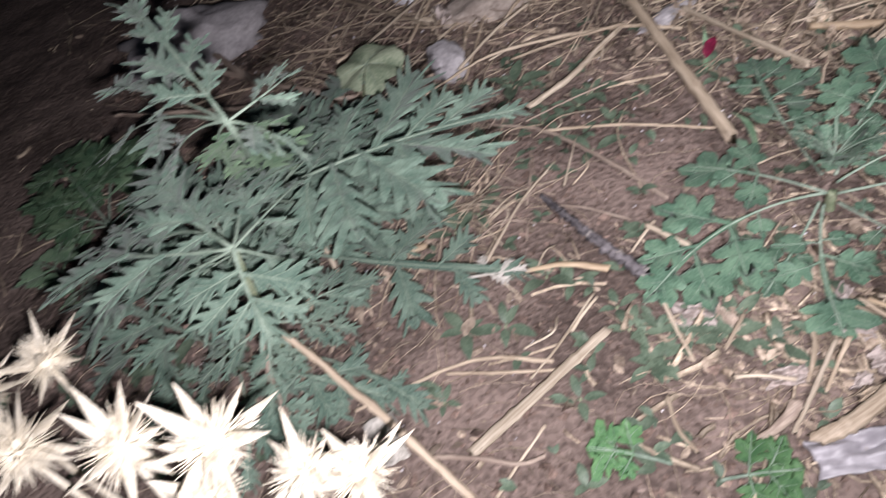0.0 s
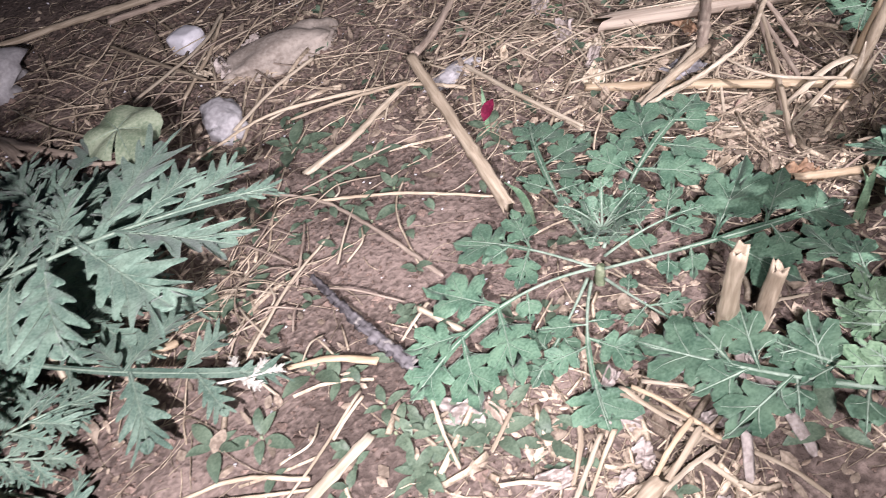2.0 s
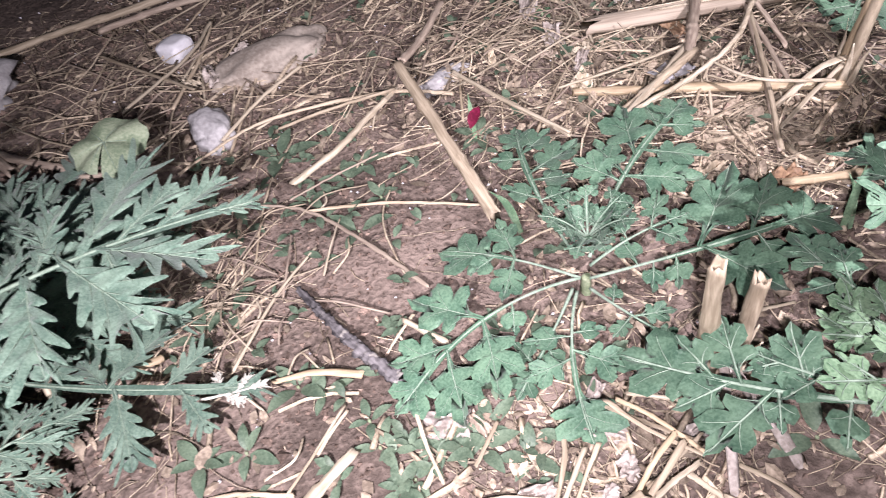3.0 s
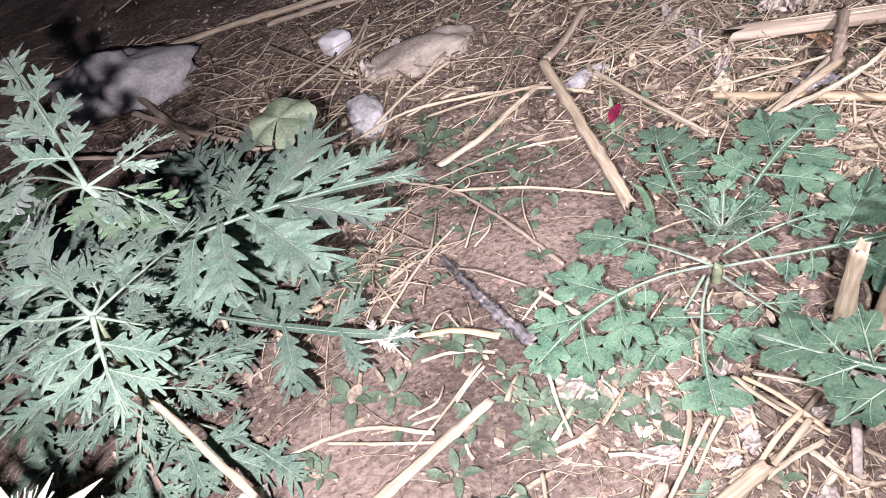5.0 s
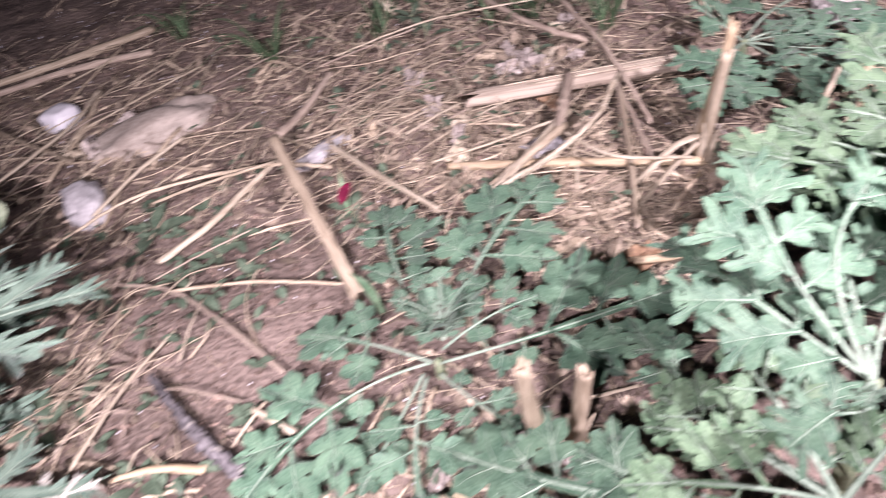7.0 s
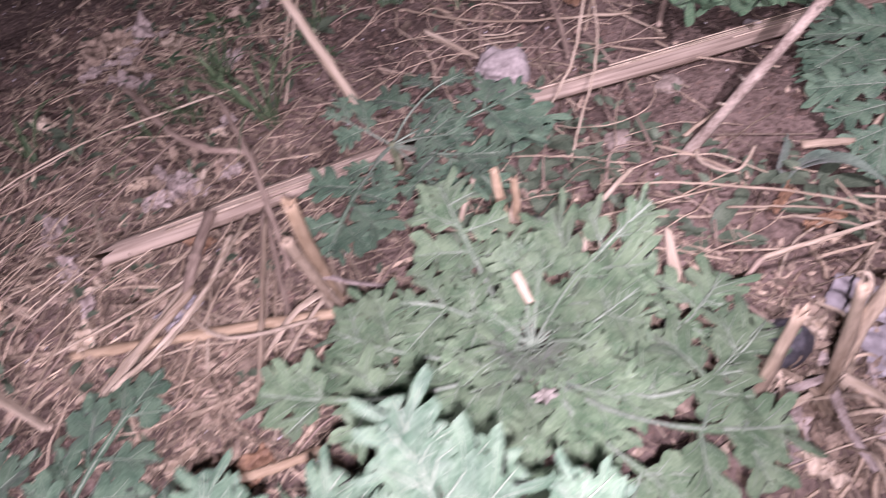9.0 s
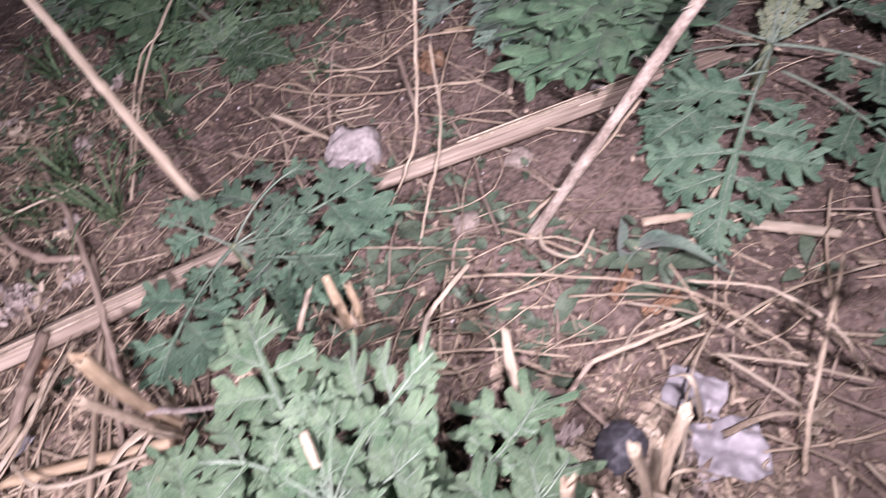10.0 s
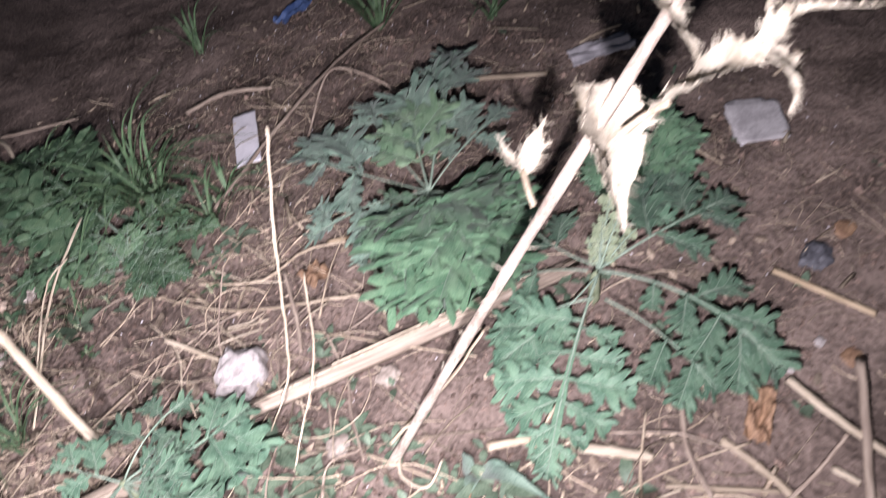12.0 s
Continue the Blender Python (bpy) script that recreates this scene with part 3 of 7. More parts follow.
cut_leaf(a, (0.147, 0.676, 0.312), (0.193, 0.682, 0.240), GREY_GREEN, [(0.34, 104, 0.055), (0.52, 64, 0.026), (0.57, -13, 0.027)], arch=0.22, sway=-0.05, pointed=1)
cut_leaf(a, (0.147, 0.676, 0.312), (0.103, 0.751, 0.200), LIGHT_GREEN, [(0.57, -66, 0.025), (0.58, 26, 0.074)], arch=0.2, sway=-0.07, pointed=1)
cut_leaf(a, (0.147, 0.676, 0.312), (-0.024, 0.826, 0.240), GREY_GREEN, [(0.39, -2, 0.033), (0.45, -139, 0.082)], arch=0.16, sway=0.01, pointed=1)
leaf(a, (0.147, 0.676, 0.312), (0.147, 0.741, 0.200), LIGHT_GREEN, arch=0.2, sway=-0.02, width=0.46, pairs=3, pointed=1)
cut_leaf(a, (0.105, 0.773, 0.150), (0.411, 0.789, 0.130), GREY_GREEN, [(0.17, -61, 0.057), (0.17, 103, 0.091), (0.27, 95, 0.123), (0.3, -72, 0.089), (0.38, -105, 0.085), (0.38, 62, 0.132), (0.43, -50, 0.145), (0.49, 41, 0.128), (0.51, 81, 0.057), (0.55, -36, 0.085), (0.68, -30, 0.087)], arch=0.06, sway=-0.02, rib=0.0026, end=0.84, pointed=1)
leaf(a, (0.093, 0.814, 0.110), (0.171, 0.760, 0.100), GREY_GREEN, arch=0.12, width=0.4, pairs=3, pointed=1)
leaf(a, (0.093, 0.814, 0.110), (0.127, 0.725, 0.100), GREY_GREEN, arch=0.12, width=0.4, pairs=3, pointed=1)
leaf(a, (0.093, 0.814, 0.110), (0.079, 0.720, 0.100), GREY_GREEN, arch=0.12, width=0.4, pairs=3, pointed=1)
leaf(a, (0.093, 0.814, 0.110), (0.224, 0.950, 0.100), GREY_GREEN, arch=0.12, width=0.4, pairs=3, pointed=1)
leaf(a, (0.093, 0.814, 0.110), (0.187, 0.907, 0.100), GREY_GREEN, arch=0.12, width=0.4, pairs=3, pointed=1)
leaf(a, (0.093, 0.814, 0.110), (0.094, 0.731, 0.130), GREY_GREEN, arch=0.12, width=0.4, pairs=3, pointed=1)
leaf(a, (0.093, 0.814, 0.110), (-0.003, 0.859, 0.140), GREY_GREEN, arch=0.12, width=0.4, pairs=3, pointed=1)
leaf(a, (0.093, 0.814, 0.110), (0.125, 0.698, 0.070), GREY_GREEN, arch=0.12, width=0.4, pairs=3, pointed=1)
leaf(a, (0.070, 0.800, 0.050), (0.135, 0.984, 0.060), GREY_GREEN, arch=0.12, width=0.40, pairs=3, pointed=1)
leaf(a, (0.070, 0.800, 0.050), (0.103, 1.096, 0.070), GREY_GREEN, arch=0.12, width=0.40, pairs=3, pointed=1)
leaf(a, (0.070, 0.800, 0.050), (0.202, 1.031, 0.060), GREY_GREEN, arch=0.12, width=0.40, pairs=3, pointed=1)
leaf(a, (0.070, 0.800, 0.050), (0.227, 0.939, 0.050), GREY_GREEN, arch=0.12, width=0.40, pairs=3, pointed=1)
leaf(a, (0.070, 0.800, 0.050), (0.275, 0.997, 0.050), GREY_GREEN, arch=0.12, width=0.40, pairs=3, pointed=1)
leaf(a, (0.070, 0.800, 0.050), (0.289, 0.913, 0.040), GREY_GREEN, arch=0.12, width=0.40, pairs=3, pointed=1)
leaf(a, (0.070, 0.800, 0.050), (0.154, 0.881, 0.050), GREY_GREEN, arch=0.12, width=0.40, pairs=3, pointed=1)
leaf(a, (0.070, 0.800, 0.050), (0.211, 0.799, 0.050), GREY_GREEN, arch=0.12, width=0.40, pairs=3, pointed=1)
leaf(a, (0.070, 0.800, 0.050), (0.254, 0.834, 0.040), GREY_GREEN, arch=0.12, width=0.40, pairs=3, pointed=1)
leaf(a, (0.070, 0.800, 0.050), (0.080, 0.913, 0.060), GREY_GREEN, arch=0.12, width=0.40, pairs=3, pointed=1)
leaf(a, (0.070, 0.800, 0.050), (0.287, 0.785, 0.020), GREY_GREEN, arch=0.12, width=0.40, pairs=3, pointed=1)
leaf(a, (0.070, 0.800, 0.050), (0.209, 1.113, 0.060), GREY_GREEN, arch=0.12, width=0.40, pairs=3, pointed=1)

# A mallow's pale rounded leaf, raised over the litter.
k = plant_at("mallow_weed", (0.203, 1.087, 0.000), "single pale yellow-green scalloped leaf on thin stalk", "weed")
v, f = [], []
o, ax, ay = Vector((0.243, 1.051, 0.098)), Vector((0.90, -0.38, 0.02)), Vector((0.33, 0.84, 0.16))
for i in range(9):
    for j in range(33):
        a_ = 2 * math.pi * j / 32 * 0.985 - 1.5
        r_ = 0.045 * i / 8 * (1 + (0.15 * abs(math.sin(a_ * 4.5)) * (i - 4) / 4 if i > 4 else 0.0)) * (1.12 if math.cos(a_) > 0 else 1.0)
        fold = 0.25 * r_ * abs(math.sin(a_ * 2.5)) - 0.28 * r_ * r_ / 0.045 + 0.002 * noise.noise((i, j * 0.6, 2))
        v.append(o + ax * r_ * math.cos(a_) + ay * r_ * math.sin(a_) + ax.cross(ay) * fold)
for i in range(8):
    for j in range(32):
        q_ = i * 33 + j
        f.append((q_, q_ + 1, q_ + 34, q_ + 33))
blade = part("leaf", mesh_of("leaf", v, f, [MALLOW]), k)
for j in (2, 8, 14, 20, 26, 31):
    wv, wf = tube([v[i * 33 + j] + UP * 0.0004 for i in (0, 2, 4, 6, 7)], lambda q: 0.0010 - 0.0008 * q, 4, 0.5, caps=False)
    part("vein", mesh_of("vein", wv, wf, [VEIN]), blade)
crown(k, (0.203, 1.087, 0.000), o, 0.002)

# The second grey-green plant, in front of it.
b = plant_at("cutleaf_plant", (0.060, 0.640, 0.000), "grey-green weed with pale stem and sharply cut leaves")
crown(b, (0.060, 0.640, 0.000), (0.105, 0.623, 0.222), 0.0055)
cut_leaf(b, (0.105, 0.623, 0.222), (0.116, 0.545, 0.170), GREY_GREEN, [(0.23, 83, 0.066), (0.27, -62, 0.064), (0.36, 62, 0.061), (0.52, -47, 0.052), (0.54, 52, 0.041)], arch=0.06, sway=0.02, rib=0.0026, end=0.5, pointed=1)
cut_leaf(b, (0.105, 0.623, 0.222), (-0.026, 0.798, 0.200), GREY_GREEN, [(0.16, 15, 0.076), (0.17, -68, 0.041), (0.31, -34, 0.064), (0.32, 11, 0.128)], arch=0.1, rib=0.0022, pointed=1)
cut_leaf(b, (0.105, 0.623, 0.222), (0.166, 0.714, 0.200), GREY_GREEN, [(0.32, -57, 0.064), (0.34, 86, 0.039), (0.56, -39, 0.051)], arch=0.1, sway=0.05, pointed=1)
cut_leaf(b, (0.105, 0.623, 0.222), (-0.133, 0.715, 0.100), GREY_GREEN, [(0.53, 40, 0.071), (0.61, -106, 0.048), (0.76, 44, 0.069), (0.82, -112, 0.066)], arch=0.2, sway=0.16, pointed=1)
leaf(b, (0.105, 0.623, 0.222), (0.019, 0.679, 0.180), GREY_GREEN, arch=0.1, sway=-0.20, width=0.46, pairs=3, pointed=1)
leaf(b, (0.105, 0.623, 0.222), (0.155, 0.642, 0.150), GREY_GREEN, arch=0.1, sway=0.06, width=0.46, pairs=3, pointed=1)
leaf(b, (0.105, 0.623, 0.222), (0.097, 0.759, 0.200), GREY_GREEN, arch=0.1, sway=0.07, width=0.46, pairs=3, pointed=1)
leaf(b, (0.105, 0.623, 0.222), (-0.091, 0.783, 0.160), GREY_GREEN, arch=0.16, sway=-0.12, width=0.4, pairs=3, pointed=1)
cut_leaf(b, (0.017, 0.646, 0.040), (0.175, 0.556, 0.015), GREY_GREEN, [(0.31, -80, 0.023), (0.43, 109, 0.046), (0.49, 39, 0.067), (0.56, -36, 0.053), (0.68, 58, 0.037)], arch=0.1, rib=0.0020, pointed=1)
cut_leaf(b, (0.017, 0.650, 0.040), (-0.188, 0.710, 0.020), GREY_GREEN, [(0.51, 27, 0.059), (0.55, -115, 0.066), (0.79, 44, 0.055)], arch=0.1, sway=0.19, pointed=1)
cut_leaf(b, (0.011, 0.643, 0.030), (0.015, 0.504, 0.020), GREY_GREEN, [(0.48, -34, 0.059), (0.51, 74, 0.04)], arch=0.1, sway=-0.06, pointed=1)
cut_leaf(b, (0.049, 0.656, 0.030), (0.206, 0.536, 0.006), GREY_GREEN, [(0.53, -97, 0.029), (0.54, 78, 0.044), (0.76, -64, 0.024)], arch=0.1, sway=-0.06, pointed=1)
cut_leaf(b, (0.068, 0.792, 0.060), (0.350, 0.645, 0.034), GREY_GREEN, [(0.23, -131, 0.06), (0.33, -104, 0.073), (0.36, 55, 0.078), (0.54, -146, 0.055), (0.54, -76, 0.084), (0.56, 58, 0.085), (0.71, -52, 0.058), (0.76, 51, 0.057)], arch=0.1, sway=0.06, rib=0.0016, end=0.86, pointed=1)
cut_leaf(b, (0.289, 0.656, 0.040), (0.352, 0.646, 0.036), WITHER, [(0.31, -101, 0.027), (0.36, 35, 0.026), (0.56, -48, 0.021)], arch=0.1, sway=0.05, label="grey withered leaf end", vein=WITHER, pointed=1)
leaf(b, (0.011, 0.659, 0.030), (-0.114, 0.621, 0.020), GREY_GREEN, arch=0.1, sway=-0.03, width=0.36, pairs=4, pointed=1)
leaf(b, (0.022, 0.642, 0.050), (-0.226, 0.857, 0.030), GREY_GREEN, arch=0.1, sway=0.02, width=0.3, pairs=4, pointed=1)
leaf(b, (0.011, 0.659, 0.030), (0.086, 0.527, 0.012), GREY_GREEN, arch=0.1, sway=-0.02, width=0.34, pairs=4, pointed=1)
leaf(b, (0.062, 0.710, 0.140), (0.021, 0.656, 0.160), GREY_GREEN, arch=0.14, width=0.40, pairs=3, pointed=1)
leaf(b, (0.062, 0.710, 0.140), (0.047, 0.622, 0.150), GREY_GREEN, arch=0.14, width=0.40, pairs=3, pointed=1)
leaf(b, (0.062, 0.710, 0.140), (0.125, 0.698, 0.130), GREY_GREEN, arch=0.14, width=0.40, pairs=3, pointed=1)
leaf(b, (0.062, 0.710, 0.140), (0.047, 0.760, 0.180), GREY_GREEN, arch=0.14, width=0.40, pairs=3, pointed=1)
leaf(b, (0.062, 0.710, 0.140), (0.004, 0.720, 0.170), GREY_GREEN, arch=0.14, width=0.40, pairs=3, pointed=1)
leaf(b, (0.062, 0.710, 0.140), (0.092, 0.648, 0.130), GREY_GREEN, arch=0.14, width=0.40, pairs=3, pointed=1)
leaf(b, (0.062, 0.710, 0.140), (-0.063, 0.742, 0.120), GREY_GREEN, arch=0.14, width=0.40, pairs=3, pointed=1)
leaf(b, (0.062, 0.710, 0.140), (0.144, 0.716, 0.110), GREY_GREEN, arch=0.14, width=0.40, pairs=3, pointed=1)
leaf(b, (0.062, 0.710, 0.140), (0.107, 0.682, 0.120), GREY_GREEN, arch=0.14, width=0.40, pairs=3, pointed=1)
leaf(b, (0.062, 0.710, 0.140), (-0.007, 0.651, 0.100), GREY_GREEN, arch=0.14, width=0.40, pairs=3, pointed=1)
leaf(b, (0.085, 0.635, 0.100), (-0.070, 0.798, 0.100), GREY_GREEN, arch=0.12, width=0.36, pairs=4, pointed=1)
leaf(b, (0.085, 0.635, 0.100), (0.021, 0.664, 0.080), GREY_GREEN, arch=0.12, width=0.36, pairs=4, pointed=1)
leaf(b, (0.085, 0.635, 0.100), (0.097, 0.598, 0.050), GREY_GREEN, arch=0.12, width=0.36, pairs=4, pointed=1)
leaf(b, (0.085, 0.635, 0.100), (0.158, 0.631, 0.050), GREY_GREEN, arch=0.12, width=0.36, pairs=4, pointed=1)
leaf(b, (0.085, 0.635, 0.100), (0.114, 0.687, 0.080), GREY_GREEN, arch=0.12, width=0.36, pairs=4, pointed=1)
leaf(b, (0.085, 0.635, 0.100), (-0.014, 0.614, 0.070), GREY_GREEN, arch=0.12, width=0.36, pairs=4, pointed=1)
leaf(b, (0.085, 0.635, 0.100), (0.195, 0.685, 0.060), GREY_GREEN, arch=0.12, width=0.36, pairs=4, pointed=1)
leaf(b, (0.085, 0.635, 0.100), (0.058, 0.567, 0.050), GREY_GREEN, arch=0.12, width=0.36, pairs=4, pointed=1)
leaf(b, (0.085, 0.635, 0.100), (-0.081, 0.913, 0.120), GREY_GREEN, arch=0.12, width=0.36, pairs=4, pointed=1)
leaf(b, (0.085, 0.635, 0.100), (0.036, 0.780, 0.110), GREY_GREEN, arch=0.12, width=0.36, pairs=4, pointed=1)

# Dark low plant at the edge of the light.
d = plant_at("lobed_rosette", (-0.223, 1.020, 0.000), "dark green rosette weed in the half dark")
h = (-0.198, 0.991, 0.030)
crown(d, h, h, 0.006)
leaf(d, h, (-0.332, 1.228, 0.040), DARK_GREEN, 0.42, 4, 4, 0.15, 0.25)
leaf(d, h, (-0.194, 1.190, 0.040), DARK_GREEN, 0.45, 4, 4, 0.15, 0.25)
leaf(d, h, (-0.339, 1.091, 0.020), DARK_GREEN, 0.40, 4, 4, 0.15, 0.25)
leaf(d, h, (-0.301, 1.001, 0.020), DARK_GREEN, 0.36, 4, 3, 0.15, 0.25)
leaf(d, h, (-0.105, 1.035, 0.030), DARK_GREEN, 0.36, 4, 3, 0.15, 0.25)
leaf(d, h, (-0.111, 0.911, 0.020), DARK_GREEN, 0.36, 4, 3, 0.15, 0.25)
e = plant_at("lobed_seedling", (-0.250, 0.924, 0.000), "young yellow-green lobed weed on dark soil")
for q in ((-0.319, 0.971, 0.030), (-0.285, 0.901, 0.020), (-0.223, 0.848, 0.020), (-0.191, 0.905, 0.030)):
    leaf(e, (-0.239, 0.909, 0.012), q, LIGHT_GREEN, 0.55, 3, 2, 0.15, 0.3)
e = plant_at("lobed_seedling", (0.410, 0.407, 0.000), "young bright green weed with one lobed leaf")
cut_leaf(e, (0.409, 0.404, 0.008), (0.344, 0.433, 0.030), SEEDLING, [(0.45, -70, 0.026), (0.45, 75, 0.030), (0.66, 60, 0.022), (0.66, -60, 0.022)], arch=0.12, end=0.55, broad=0.7, full=1.35, lobes=3)
e = plant_at("lobed_seedling", (0.441, 0.380, 0.000), "young bright green weed with one round lobed leaf")
cut_leaf(e, (0.440, 0.378, 0.008), (0.499, 0.358, 0.030), SEEDLING, [(0.35, -75, 0.036), (0.35, 80, 0.030), (0.58, -55, 0.032), (0.58, 60, 0.030)], arch=0.14, end=0.5, broad=0.8, full=1.4, lobes=3)

# The large pale plants close by.
g = plant_at("broad_rosette", (1.172, 0.503, 0.060), "large pale green rosette weed with broad lobed leaves")
crown(g, (1.168, 0.495, 0), (1.168, 0.495, 0.11), 0.011)
# Light green here is partly torch nearness put into the leaf colour.
cut_leaf(g, (1.168, 0.495, 0.110), (1.292, 0.480, 0.217), LIGHT_GREEN, [(0.34, 52, 0.072), (0.49, -69, 0.065), (0.55, 47, 0.062), (0.68, -69, 0.041), (0.76, 40, 0.032)], arch=0.06, sway=-0.04, rib=0.0028, end=0.76, full=1.1, lobes=2, pointed=2)
cut_leaf(g, (1.168, 0.495, 0.110), (1.360, 0.454, 0.090), LIGHT_GREEN, [(0.64, -79, 0.04), (0.65, 72, 0.023), (0.75, -72, 0.049), (0.81, 83, 0.019)], arch=0.1, sway=0.20, rib=0.0024, full=1.1, lobes=2, pointed=2)
cut_leaf(g, (1.168, 0.495, 0.110), (1.326, 0.388, 0.120), LIGHT_GREEN, [(0.49, -114, 0.041), (0.58, 24, 0.051), (0.69, -92, 0.056), (0.72, 26, 0.033), (0.83, -53, 0.044)], arch=0.1, sway=0.28, rib=0.0026, full=1.1, lobes=2, pointed=2)
cut_leaf(g, (1.168, 0.495, 0.110), (1.266, 0.320, 0.130), LIGHT_GREEN, [(0.7, 83, 0.05), (0.71, -70, 0.029), (0.83, 73, 0.044), (0.84, -63, 0.029)], arch=0.1, sway=0.15, rib=0.0026, full=1.1, lobes=2, pointed=2)
cut_leaf(g, (1.168, 0.495, 0.110), (1.219, 0.671, 0.157), LIGHT_GREEN, [(0.5, 96, 0.053), (0.54, -68, 0.051), (0.66, 96, 0.045), (0.69, -44, 0.045), (0.83, 80, 0.029)], arch=0.1, sway=-0.01, rib=0.0026, full=1.1, lobes=2, pointed=2)
cut_leaf(g, (1.168, 0.495, 0.110), (1.115, 0.590, 0.150), LIGHT_GREEN, [(0.4, -99, 0.048), (0.43, 51, 0.037), (0.65, -67, 0.054), (0.67, 49, 0.04)], arch=0.1, sway=0.11, rib=0.0024, full=1.1, lobes=2, pointed=2)
cut_leaf(g, (1.168, 0.495, 0.110), (1.056, 0.614, 0.145), LIGHT_GREEN, [(0.44, 63, 0.043), (0.65, 61, 0.063), (0.68, -37, 0.044), (0.83, 54, 0.038)], arch=0.1, sway=-0.09, rib=0.0024, full=1.1, lobes=2, pointed=2)
cut_leaf(g, (1.168, 0.495, 0.110), (0.982, 0.590, 0.165), LIGHT_GREEN, [(0.56, 61, 0.043), (0.59, -60, 0.043), (0.75, 43, 0.043), (0.76, -53, 0.039)], arch=0.1, sway=-0.11, rib=0.0024, full=1.1, lobes=2, pointed=2)
leaf(g, (1.168, 0.495, 0.110), (1.041, 0.564, 0.105), LIGHT_GREEN, arch=0.1, sway=-0.12, width=0.42, pairs=3, rib=0.0015, full=1.1, lobes=2, pointed=2)
leaf(g, (1.168, 0.495, 0.110), (1.043, 0.519, 0.095), LIGHT_GREEN, arch=0.1, sway=-0.14, width=0.42, pairs=3, rib=0.0015, full=1.1, lobes=2, pointed=2)
leaf(g, (1.168, 0.495, 0.110), (1.025, 0.608, 0.115), LIGHT_GREEN, arch=0.1, sway=-0.05, width=0.36, pairs=4, rib=0.0015, full=1.1, lobes=2, pointed=2)
leaf(g, (1.168, 0.495, 0.110), (1.057, 0.462, 0.085), LIGHT_GREEN, arch=0.1, width=0.42, pairs=3, rib=0.0015, full=1.1, lobes=2, pointed=2)
leaf(g, (1.168, 0.495, 0.110), (1.098, 0.428, 0.085), LIGHT_GREEN, arch=0.1, sway=0.10, width=0.42, pairs=3, rib=0.0015, full=1.1, lobes=2, pointed=2)
leaf(g, (1.168, 0.495, 0.110), (1.182, 0.621, 0.125), LIGHT_GREEN, arch=0.1, sway=0.06, width=0.42, pairs=3, rib=0.0015, full=1.1, lobes=2, pointed=2)
cut_leaf(g, (1.168, 0.495, 0.110), (1.174, 0.326, 0.120), LIGHT_GREEN, [(0.75, 69, 0.035), (0.77, -42, 0.044)], arch=0.1, sway=0.06, rib=0.0024, full=1.1, lobes=2, pointed=2)
leaf(g, (1.168, 0.495, 0.110), (1.146, 0.356, 0.065), LIGHT_GREEN, arch=0.1, sway=0.12, width=0.42, pairs=3, rib=0.0015, full=1.1, lobes=2, pointed=2)
cut_leaf(g, (1.168, 0.495, 0.110), (1.216, 0.548, 0.180), LIGHT_GREEN, [(0.65, -38, 0.035), (0.69, 40, 0.031)], arch=0.1, sway=0.05, rib=0.0022, full=1.1, lobes=2, pointed=2)
cut_leaf(g, (1.168, 0.495, 0.110), (1.243, 0.446, 0.190), LIGHT_GREEN, [(0.72, 51, 0.041), (0.74, -84, 0.033)], arch=0.1, sway=0.06, rib=0.0022, full=1.1, lobes=2, pointed=2)
leaf(g, (1.168, 0.495, 0.110), (1.239, 0.504, 0.155), LIGHT_GREEN, arch=0.1, sway=0.19, width=0.5, pairs=2, rib=0.0015, full=1.1, lobes=2, pointed=2)
leaf(g, (1.168, 0.495, 0.110), (1.168, 0.560, 0.135), LIGHT_GREEN, arch=0.1, sway=-0.07, width=0.5, pairs=2, rib=0.0015, full=1.1, lobes=2, pointed=2)
leaf(g, (1.168, 0.495, 0.110), (1.085, 0.538, 0.115), LIGHT_GREEN, arch=0.1, sway=-0.23, width=0.46, pairs=3, rib=0.0015, full=1.1, lobes=2, pointed=2)
leaf(g, (1.168, 0.495, 0.110), (1.217, 0.398, 0.125), LIGHT_GREEN, arch=0.1, sway=0.12, width=0.46, pairs=3, rib=0.0015, full=1.1, lobes=2, pointed=2)
leaf(g, (1.168, 0.495, 0.110), (1.257, 0.397, 0.105), LIGHT_GREEN, arch=0.1, sway=0.03, width=0.44, pairs=3, rib=0.0015, full=1.1, lobes=2, pointed=2)
cut_leaf(g, (1.168, 0.495, 0.11), (1.141, 0.433, 0.165), WITHER, [(0.5, -60, 0.03), (0.5, 60, 0.03)], label="pale withered leaf", vein=WITHER)
sprouts(g, (1.172, 0.488, 0.135), 18, 0.07, LIGHT_GREEN, 0.7)
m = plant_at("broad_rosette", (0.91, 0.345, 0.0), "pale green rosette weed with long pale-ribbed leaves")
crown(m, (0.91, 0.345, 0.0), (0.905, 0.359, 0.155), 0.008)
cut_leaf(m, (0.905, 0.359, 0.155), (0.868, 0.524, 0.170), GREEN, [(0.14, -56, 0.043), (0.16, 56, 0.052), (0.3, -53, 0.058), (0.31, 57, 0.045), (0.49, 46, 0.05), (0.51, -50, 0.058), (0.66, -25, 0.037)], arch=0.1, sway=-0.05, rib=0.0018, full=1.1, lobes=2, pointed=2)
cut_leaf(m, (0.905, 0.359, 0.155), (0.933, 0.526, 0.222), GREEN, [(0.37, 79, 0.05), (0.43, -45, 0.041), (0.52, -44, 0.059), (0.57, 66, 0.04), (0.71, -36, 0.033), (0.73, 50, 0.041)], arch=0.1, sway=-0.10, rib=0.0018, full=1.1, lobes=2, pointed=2)
